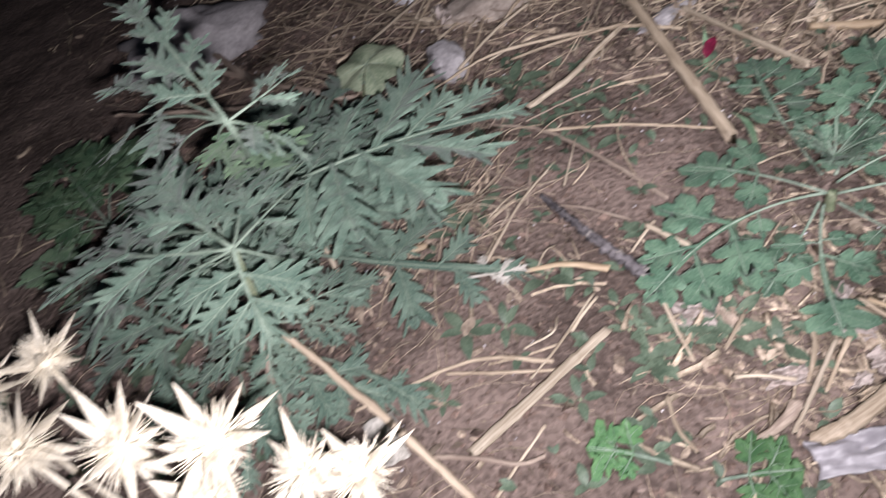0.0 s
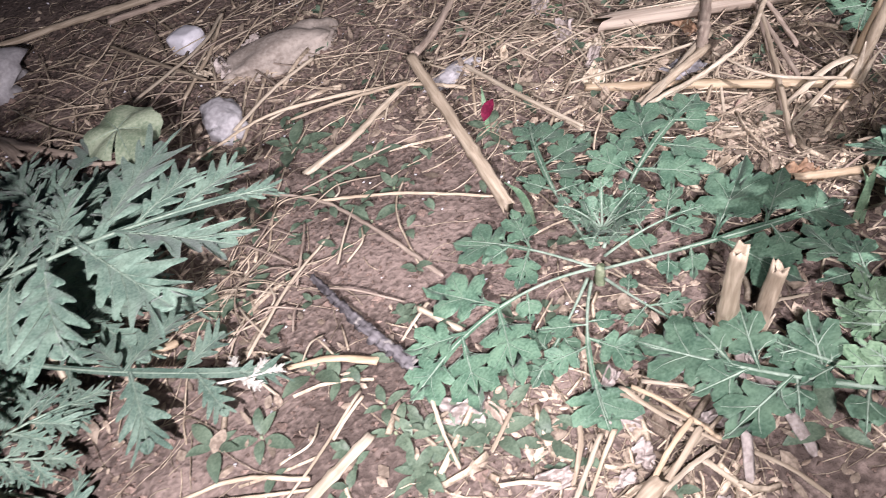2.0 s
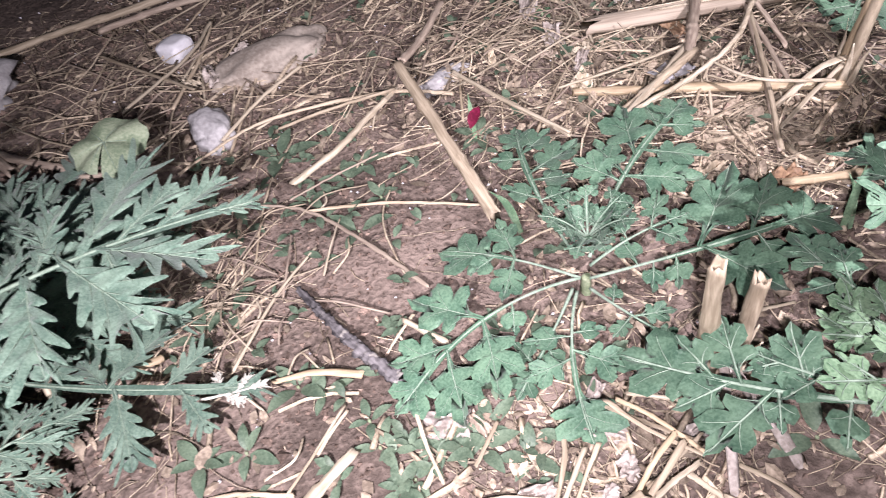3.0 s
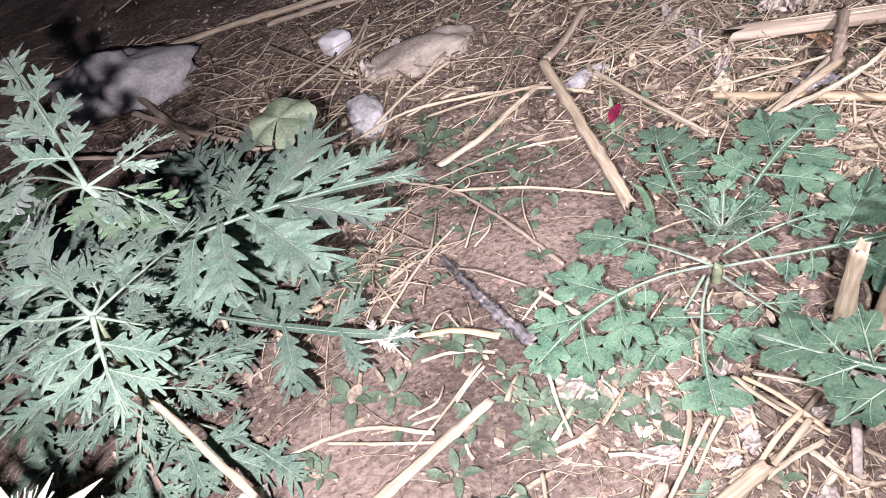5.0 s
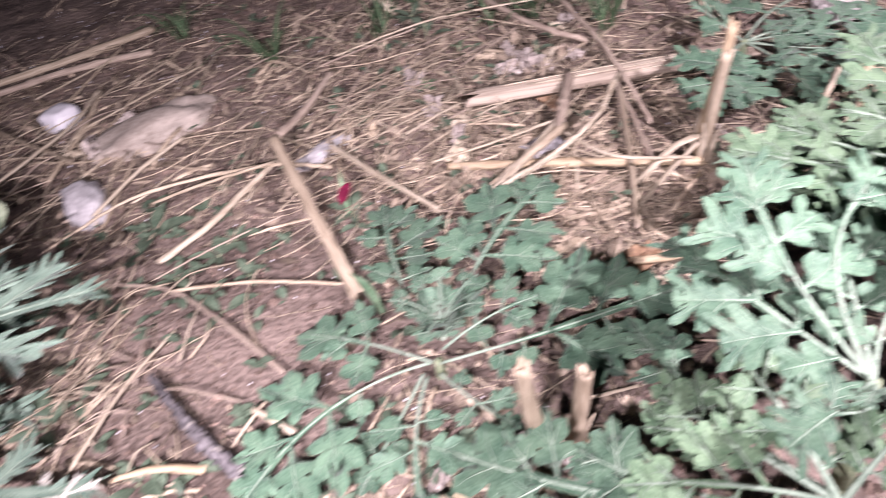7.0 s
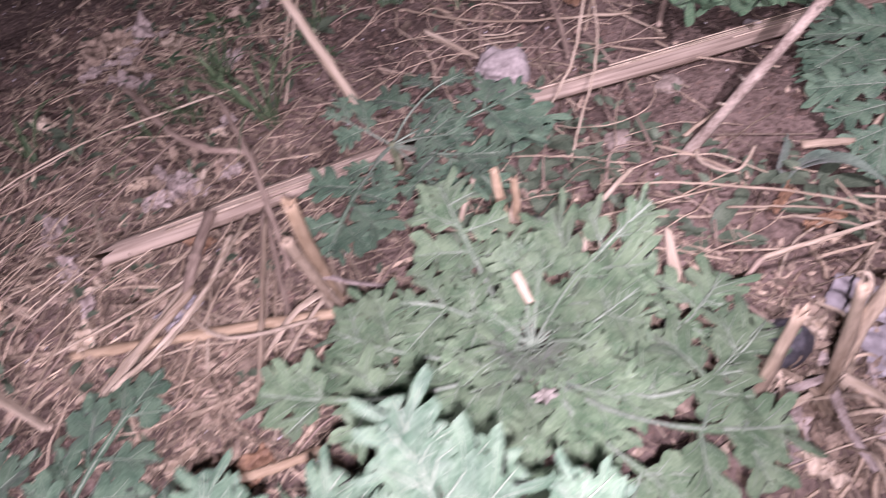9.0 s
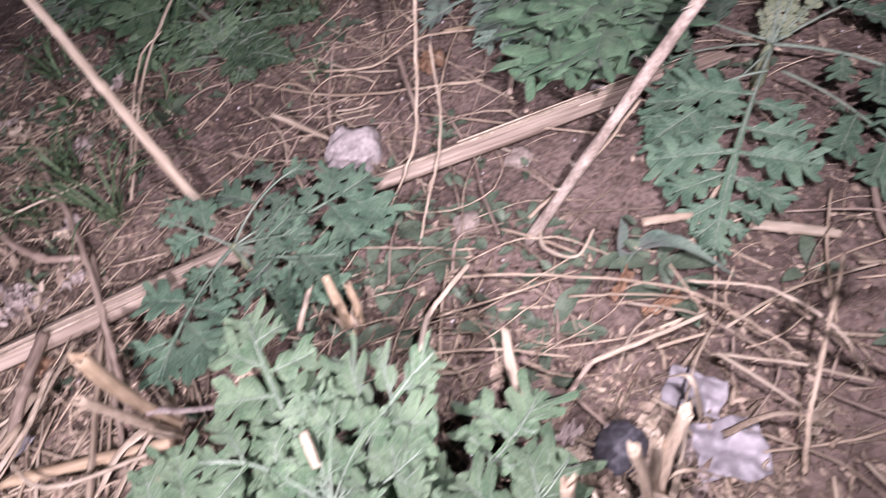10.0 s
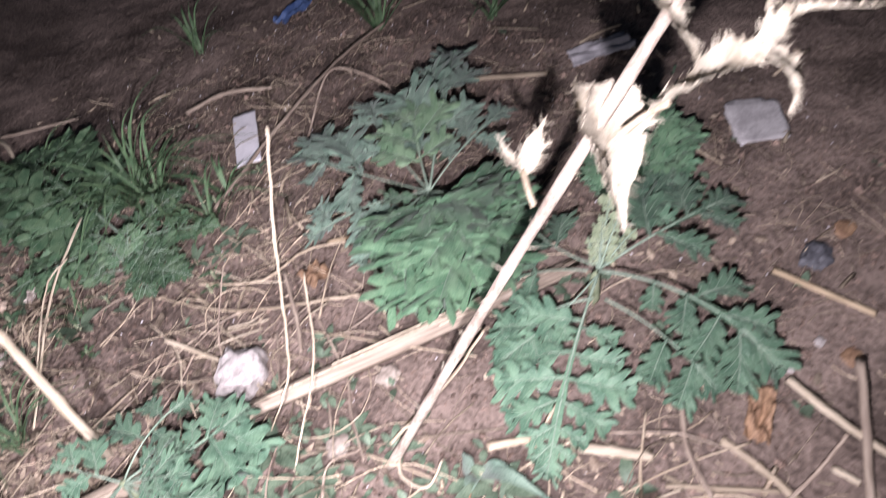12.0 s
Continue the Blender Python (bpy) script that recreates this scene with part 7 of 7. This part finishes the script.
def papery(thing, pts, width, seed, spines=14):
    """A dried, curled thistle leaf: a crinkled strip with spines along both edges."""
    line = spline(pts, 26)
    r_ = random.Random(seed)
    v, f = [], []
    n_ = len(line)
    for i, p in enumerate(line):
        d = (line[min(i + 1, n_ - 1)] - line[max(i - 1, 0)]).normalized()
        s_ = d.cross(Vector((0.3, -0.5, 0.8))).normalized()
        nn = s_.cross(d)
        u_ = i / (n_ - 1)
        w = width * 0.5 * (0.35 + 0.65 * math.sin(math.pi * min(1, u_ * 1.2 + 0.1))) * (1 - 0.9 * max(0, u_ - 0.7) / 0.3) * (1 + 0.3 * noise.noise((i * 0.5, seed, 0)))
        for k_ in range(5):
            c_ = k_ / 4 * 2 - 1
            v.append(p + s_ * c_ * w + nn * (0.5 * w * c_ * c_ + 0.25 * w * noise.noise((i * 0.6, k_ * 1.1, seed))))
    for i in range(n_ - 1):
        for k_ in range(4):
            q_ = i * 5 + k_
            f.append((q_, q_ + 1, q_ + 6, q_ + 5))
    leaf_ob = part("dry_leaf", mesh_of("dry_leaf", v, f, [THISTLE]), thing, "curled papery spiny leaf")
    sv, sf = [], []
    for k_ in range(spines):
        i = int((k_ + 0.5) / spines * (n_ - 1))
        for e_ in (0, 4):
            out = (Vector(v[i * 5 + e_]) - line[i]).normalized()
            d = (line[min(i + 1, n_ - 1)] - line[max(i - 1, 0)]).normalized()
            spike(sv, sf, Vector(v[i * 5 + e_]), out + d * r_.uniform(0.2, 0.9), r_.uniform(0.005, 0.011), 0.0012)
    part("prickle_fringe", mesh_of("prickle_fringe", sv, sf, [THISTLE]), leaf_ob)["kind"] = "stuff"


foot = Vector((1.515, 0.626, 0.0))
end = Vector((1.864, 0.442, 0.520))
th = holder("dry_thistle_stalk", (foot.x, foot.y, ground_z(foot.x, foot.y)), "tall dead thistle stalk with curled spiny leaves", "thistle", "dry thistles")
v, f = tube(spline([foot - UP * 0.012, foot.lerp(end, 0.5), end, end + (end - foot) * 0.12], 46), lambda u: 0.0066 - 0.0006 * u + 0.0004 * math.sin(u * 60), 10, rough=0.22, seed=3)
part("stem", mesh_of("stem", v, f, [shader("thistle_stem", (0.25, 0.20, 0.17), (0.54, 0.465, 0.40), 30, 0.6, 0.5, 260, 0)]), th)
papery(th, [(1.814, 0.488, 0.440), (1.792, 0.475, 0.410), (1.777, 0.455, 0.370), (1.759, 0.432, 0.330)], 0.084, 3, 18)
papery(th, [(1.807, 0.503, 0.440), (1.788, 0.482, 0.420), (1.778, 0.467, 0.385), (1.767, 0.448, 0.360)], 0.075, 12, 14)
papery(th, [(1.809, 0.431, 0.440), (1.823, 0.398, 0.470), (1.840, 0.372, 0.500), (1.856, 0.372, 0.530)], 0.042, 5, 20)
papery(th, [(1.840, 0.373, 0.490), (1.850, 0.353, 0.480), (1.851, 0.341, 0.460), (1.849, 0.341, 0.440)], 0.026, 6)
papery(th, [(1.846, 0.464, 0.520), (1.840, 0.437, 0.500), (1.852, 0.427, 0.470), (1.843, 0.416, 0.460)], 0.024, 7)
papery(th, [(1.846, 0.369, 0.500), (1.861, 0.346, 0.520), (1.853, 0.299, 0.540)], 0.022, 8)
papery(th, [(1.765, 0.548, 0.350), (1.762, 0.568, 0.355), (1.777, 0.593, 0.370)], 0.020, 9, 6)
papery(th, [(1.760, 0.549, 0.350), (1.782, 0.553, 0.365), (1.814, 0.557, 0.380)], 0.022, 10, 6)
papery(th, [(1.763, 0.551, 0.350), (1.782, 0.547, 0.360), (1.795, 0.535, 0.370)], 0.016, 11, 6)
for q in (((1.787, 0.452, 0.420), (1.805, 0.441, 0.430), (1.807, 0.420, 0.450)), ((1.739, 0.520, 0.335), (1.747, 0.533, 0.345), (1.763, 0.551, 0.350))):
    v, f = tube(spline(q, 8), lambda u: 0.0032, 7, rough=0.2)
    part("branch", mesh_of("branch", v, f, [STRAW]), th)
for i in range(16):
    p = foot.lerp(end, 0.12 + 0.8 * i / 16)
    v, f = [], []
    spike(v, f, p, Vector((rng.gauss(0, 1), rng.gauss(0, 1), 0.6)), rng.uniform(0.012, 0.022), 0.0022)
    part("thorn", mesh_of("thorn", v, f, [THISTLE]), th)
hk = holder("dry_hooked_stem", (1.605, 0.224, 0.000), "bleached hooked dry stem with a side branch", "twig")
for q, r0, r1 in ((((1.626, 0.226, 0.000), (1.570, 0.247, 0.100), (1.503, 0.269, 0.250), (1.475, 0.279, 0.315), (1.489, 0.280, 0.335), (1.504, 0.275, 0.350), (1.514, 0.268, 0.360)), 0.0040, 0.0024), (((1.486, 0.278, 0.333), (1.497, 0.272, 0.335), (1.519, 0.265, 0.345)), 0.0032, 0.0022), (((1.494, 0.272, 0.335), (1.514, 0.260, 0.335), (1.532, 0.243, 0.330)), 0.0028, 0.0012)):
    v, f = tube(spline(q, 26), lambda u, a_=r0, b_=r1: a_ + (b_ - a_) * u, 8, rough=0.35, seed=r0 * 999)
    part("branch", mesh_of("branch", v, f, [THISTLE]), hk)

# ---- uncountable litter ----
HEAPS = [(0.617, 0.457, 0.10, 5), (0.482, 0.543, 0.08, 2), (0.801, 1.043, 0.22, 6), (0.346, 1.268, 0.22, 6), (1.016, 0.882, 0.18, 5), (0.975, 0.711, 0.08, 4), (0.270, 0.839, 0.08, 3),
         (0.922, 0.961, 0.14, 5), (0.985, 1.392, 0.18, 5), (1.529, 0.387, 0.12, 3), (1.403, 0.328, 0.07, 4), (1.382, 0.566, 0.09, 3), (1.214, 1.367, 0.12, 4), (1.536, 1.005, 0.14, 3), (0.936, 0.729, 0.07, 3), (0.9, 1.1, 0.5, 3), (0.6, 0.6, 0.6, 2), (1.6, 0.7, 0.6, 3)]
WEIGHTS = [q[3] for q in HEAPS]


def bare(x, y):
    """Whether a place lies in the swept patches of open soil."""
    return ((x - 1.40) / 0.17) ** 2 + ((y - 1.10) / 0.17) ** 2 < 1 or ((x - 0.50) / 0.16) ** 2 + ((y - 0.78) / 0.22) ** 2 < 1 or ((x - 1.62) / 0.22) ** 2 + ((y - 0.60) / 0.16) ** 2 < 1 or ((x - 0.36) / 0.10) ** 2 + ((y - 0.50) / 0.13) ** 2 < 1 or ((x - 1.58) / 0.24) ** 2 + ((y - 0.84) / 0.20) ** 2 < 1


def scatter(r_, open_share=0.15):
    x, y = drop_at(r_, open_share)
    while bare(x, y) and r_.random() < 0.8:
        x, y = drop_at(r_, open_share)
    return x, y


def drop_at(r_, open_share):
    if r_.random() < open_share:
        return r_.uniform(-0.5, 2.6), r_.uniform(0.15, 2.0)
    q = r_.choices(HEAPS, WEIGHTS)[0]
    return r_.gauss(q[0], q[2]), r_.gauss(q[1], q[2])


def straw_litter(count):
    r_ = random.Random(21)
    v, f = [], []
    for _ in range(count):
        x, y = scatter(r_)
        ang, ln, w = r_.uniform(0, 6.3), r_.uniform(0.01, 0.13) * r_.uniform(0.3, 1), r_.uniform(0.0005, 0.0016) * (1 if r_.random() < 0.75 else 2.4)
        bend, tilt = r_.gauss(0, 0.6), r_.gauss(0, 0.12)
        z = ground_z(x, y) + r_.uniform(0.001, 0.008)
        k_ = len(v)
        for i in range(4):
            side = Vector((-math.sin(ang), math.cos(ang), 0)) * w
            p = Vector((x, y, max(z, ground_z(x, y) + 0.0008)))
            v += [p - side, p + UP * w * 1.2, p + side, p - UP * w * 0.8]
            x, y, z = x + math.cos(ang) * ln / 3, y + math.sin(ang) * ln / 3, z + tilt * ln / 3
            ang += bend / 3
        for i in range(3):
            for j in range(4):
                a_, b_ = k_ + i * 4 + j, k_ + i * 4 + (j + 1) % 4
                f.append((a_, b_, b_ + 4, a_ + 4))
        f += [(k_ + 3, k_ + 2, k_ + 1, k_), (k_ + 12, k_ + 13, k_ + 14, k_ + 15)]
    return tagged(new("straw_litter", mesh_of("straw_litter", v, f, [LITTER])), "scattered broken bits of dry straw on soil", "straw", kind="stuff")


def chaff(count):
    r_ = random.Random(22)
    v, f = [], []
    for _ in range(count):
        x, y = scatter(r_, 0.2)
        z = ground_z(x, y) + r_.uniform(0.001, 0.006)
        s_, ang = r_.uniform(0.002, 0.007) * (1 if r_.random() < 0.8 else 1.6), r_.uniform(0, 6.3)
        d, e_ = Vector((math.cos(ang), math.sin(ang), r_.gauss(0, 0.3))) * s_, Vector((-math.sin(ang), math.cos(ang), r_.gauss(0, 0.3))) * s_ * r_.uniform(0.25, 0.6)
        p = Vector((x, y, z + s_ * 0.15))
        k_ = len(v)
        v += [p - d, p - d * 0.3 - e_, p + d * 0.5 - e_ * 0.8, p + d, p + d * 0.4 + e_, p - d * 0.4 + e_ * 0.9, p + UP * s_ * r_.uniform(0.1, 0.4)]
        f += [(k_ + i, k_ + (i + 1) % 6, k_ + 6) for i in range(6)]
    return tagged(new("dry_leaf_litter", mesh_of("dry_leaf_litter", v, f, [CHAFF], False)), "flakes of dry leaf and chaff on soil", "litter", kind="stuff")


def crumbs(count):
    r_ = random.Random(23)
    v, f = [], []
    for _ in range(count):
        x, y = r_.uniform(-0.3, 2.4), r_.uniform(0.25, 1.7)
        s_ = r_.uniform(0.0010, 0.0032) * (1 if r_.random() < 0.90 else 2.4)
        z = ground_z(x, y) + s_ * 0.3
        k_ = len(v)
        for d in ((1, 0, 0), (0, 1, 0), (-1, 0, 0), (0, -1, 0), (0, 0, 1), (0, 0, -1)):
            v.append(Vector((x, y, z)) + Vector(d) * s_ * r_.uniform(0.6, 1.3) + Vector((r_.gauss(0, 1), r_.gauss(0, 1), 0)) * s_ * 0.25)
        for i in range(4):
            f += [(k_ + i, k_ + (i + 1) % 4, k_ + 4), (k_ + (i + 1) % 4, k_ + i, k_ + 5)]
    return tagged(new("soil_crumbs", mesh_of("soil_crumbs", v, f, [CRUMB], False)), "small crumbs of dry brown soil", "soil", kind="stuff")


def seedlings(count):
    r_ = random.Random(24)
    v, f = [], []
    spots = [(0.492, 0.513, 0.12), (0.834, 1.054, 0.20), (0.459, 0.928, 0.10), (1.380, 0.707, 0.10), (1.277, 1.435, 0.15), (1.503, 1.430, 0.15), (1.477, 0.729, 0.12), (-0.104, 0.689, 0.14), (0.885, 1.264, 0.25), (2.010, 0.459, 0.25)]
    for _ in range(count):
        q = r_.choice(spots)
        x, y = r_.gauss(q[0], q[2]), r_.gauss(q[1], q[2])
        for k_ in range(r_.choice((2, 3, 4))):
            ang, s_ = r_.uniform(0, 6.3), r_.uniform(0.008, 0.022)
            b_ = Vector((x, y, ground_z(x, y) + r_.uniform(0.002, 0.012)))
            plain_leaf(v, f, b_, b_ + Vector((math.cos(ang), math.sin(ang), r_.uniform(0.0, 0.5))) * s_, s_ * 0.5, 0.1, 4)
    return tagged(new("tiny_seedlings", mesh_of("tiny_seedlings", v, f, [WEED])), "tiny green seedlings scattered over soil", "seedling", kind="stuff")


def fibres(count):
    """Hair-thin rootlets and stem fibres lying all over the soil."""
    r_ = random.Random(31)
    v, f = [], []
    for _ in range(count):
        x, y = (r_.uniform(-0.2, 2.3), r_.uniform(0.3, 1.7)) if r_.random() < 0.6 else scatter(r_)
        if bare(x, y) and r_.random() < 0.7:
            continue
        ang, ln, w = r_.uniform(0, 6.3), r_.uniform(0.015, 0.10), r_.uniform(0.0003, 0.0007)
        bend, lift = r_.gauss(0, 1.1), r_.uniform(0.0008, 0.006)
        k_ = len(v)
        for i in range(6):
            sd = Vector((-math.sin(ang), math.cos(ang), 0)) * w
            p = Vector((x, y, ground_z(x, y) + 0.0008 + lift * math.sin(math.pi * i / 5)))
            v += [p - sd, p + UP * w * 1.5, p + sd]
            x, y, ang = x + math.cos(ang) * ln / 5, y + math.sin(ang) * ln / 5, ang + bend / 5 + r_.gauss(0, 0.12)
        for i in range(5):
            for j in range(3):
                a_, b_ = k_ + i * 3 + j, k_ + i * 3 + (j + 1) % 3
                f.append((a_, b_, b_ + 3, a_ + 3))
    return tagged(new("plant_fibres", mesh_of("plant_fibres", v, f, [LITTER])), "hair-thin dry rootlets and fibres on soil", "litter", kind="stuff")


def dry_stems(count):
    """Long thin dried stems, bent and tangled over the litter."""
    r_ = random.Random(41)
    v, f = [], []
    heaps = [(0.230, 1.314, 0.14), (0.795, 1.030, 0.16), (1.021, 0.831, 0.12), (0.289, 0.828, 0.06), (0.994, 1.253, 0.14), (0.822, 0.987, 0.10), (1.546, 0.613, 0.14), (1.401, 0.679, 0.10), (1.495, 1.064, 0.14), (1.924, 1.262, 0.10)]
    for _ in range(count):
        q = r_.choice(heaps)
        x, y = r_.gauss(q[0], q[2]), r_.gauss(q[1], q[2])
        while bare(x, y) and r_.random() < 0.7:
            x, y = r_.gauss(q[0], q[2]), r_.gauss(q[1], q[2])
        ang, ln, w = r_.uniform(0, 6.3), r_.uniform(0.08, 0.26), r_.uniform(0.0006, 0.0013)
        bend, lift = r_.gauss(0, 1.2), r_.uniform(0.003, 0.03)
        k_ = len(v)
        for i in range(13):
            sd = Vector((-math.sin(ang), math.cos(ang), 0)) * w
            p = Vector((x, y, ground_z(x, y) + 0.002 + lift * math.sin(math.pi * i / 12)))
            v += [p - sd, p + UP * w, p + sd, p - UP * w]
            x, y, ang = x + math.cos(ang) * ln / 12, y + math.sin(ang) * ln / 12, ang + bend / 12 + r_.gauss(0, 0.10)
        for i in range(12):
            for j in range(4):
                a_, b_ = k_ + i * 4 + j, k_ + i * 4 + (j + 1) % 4
                f.append((a_, b_, b_ + 4, a_ + 4))
    return tagged(new("dry_stems", mesh_of("dry_stems", v, f, [LITTER])), "long thin bent dry stems tangled over litter", "straw", kind="stuff")


def grit(count):
    """Tiny white specks scattered over the soil and litter."""
    r_ = random.Random(51)
    v, f = [], []
    for _ in range(count):
        x, y = r_.uniform(-0.2, 2.5), r_.uniform(0.35, 1.9)
        s_ = r_.uniform(0.0008, 0.0022)
        z, k_ = ground_z(x, y) + 0.002 + s_, len(v)
        for d in ((1, 0, 0), (0, 1, 0), (-1, 0, 0), (0, -1, 0), (0, 0, 1), (0, 0, -1)):
            v.append(Vector((x, y, z)) + Vector(d) * s_ * r_.uniform(0.6, 1.3))
        for i in range(4):
            f += [(k_ + i, k_ + (i + 1) % 4, k_ + 4), (k_ + (i + 1) % 4, k_ + i, k_ + 5)]
    return tagged(new("pale_specks", mesh_of("pale_specks", v, f, [WHITE], False)), "tiny white specks on soil", "grit", kind="stuff")


def flakes(count):
    """Curled scraps of dry leaf, one to three centimetres across, lying in the litter."""
    r_ = random.Random(61)
    v, f = [], []
    spots = [(1.03, 1.14, 0.16, 9), (1.20, 1.02, 0.10, 3), (1.02, 0.86, 0.12, 4), (0.80, 1.06, 0.16, 4), (0.34, 1.24, 0.16, 3), (0.63, 0.46, 0.08, 1), (1.37, 0.33, 0.05, 6), (1.30, 0.72, 0.08, 2), (0.72, 0.60, 0.10, 2), (0.10, 0.60, 0.12, 2), (1.45, 1.00, 0.18, 2)]
    for _ in range(count):
        q = r_.choices(spots, [p[3] for p in spots])[0]
        x, y = r_.gauss(q[0], q[2]), r_.gauss(q[1], q[2])
        ang, s_, asp = r_.uniform(0, 6.3), r_.uniform(0.004, 0.013), r_.uniform(0.25, 0.8)
        curl, tilt = r_.uniform(-0.9, 1.2), r_.gauss(0, 0.35)
        d, e_ = Vector((math.cos(ang), math.sin(ang), tilt)), Vector((-math.sin(ang), math.cos(ang), r_.gauss(0, 0.3)))
        p, k_ = Vector((x, y, ground_z(x, y) + 0.003 + s_ * abs(tilt))), len(v)
        for i in range(5):
            a_ = i / 4 * 2 - 1
            wd = max(0.12, 1 - abs(a_) ** r_.uniform(1.2, 3)) * r_.uniform(0.7, 1.2)
            for j in range(3):
                b_ = j - 1
                v.append(p + d * a_ * s_ + e_ * b_ * wd * s_ * asp + UP * s_ * (curl * 0.5 * b_ * b_ * asp + 0.25 * curl * a_ * a_ + r_.gauss(0, 0.06)))
        for i in range(4):
            for j in range(2):
                c_ = k_ + i * 3 + j
                f.append((c_, c_ + 1, c_ + 4, c_ + 3))
    return tagged(new("dry_leaf_scraps", mesh_of("dry_leaf_scraps", v, f, [SCRAP])), "curled brown scraps of dry leaf in litter", "litter", kind="stuff")


flakes(1500)
grit(900)
fibres(4800)
straw_litter(2500)
dry_stems(340)
chaff(8000)
crumbs(30000)
seedlings(560)
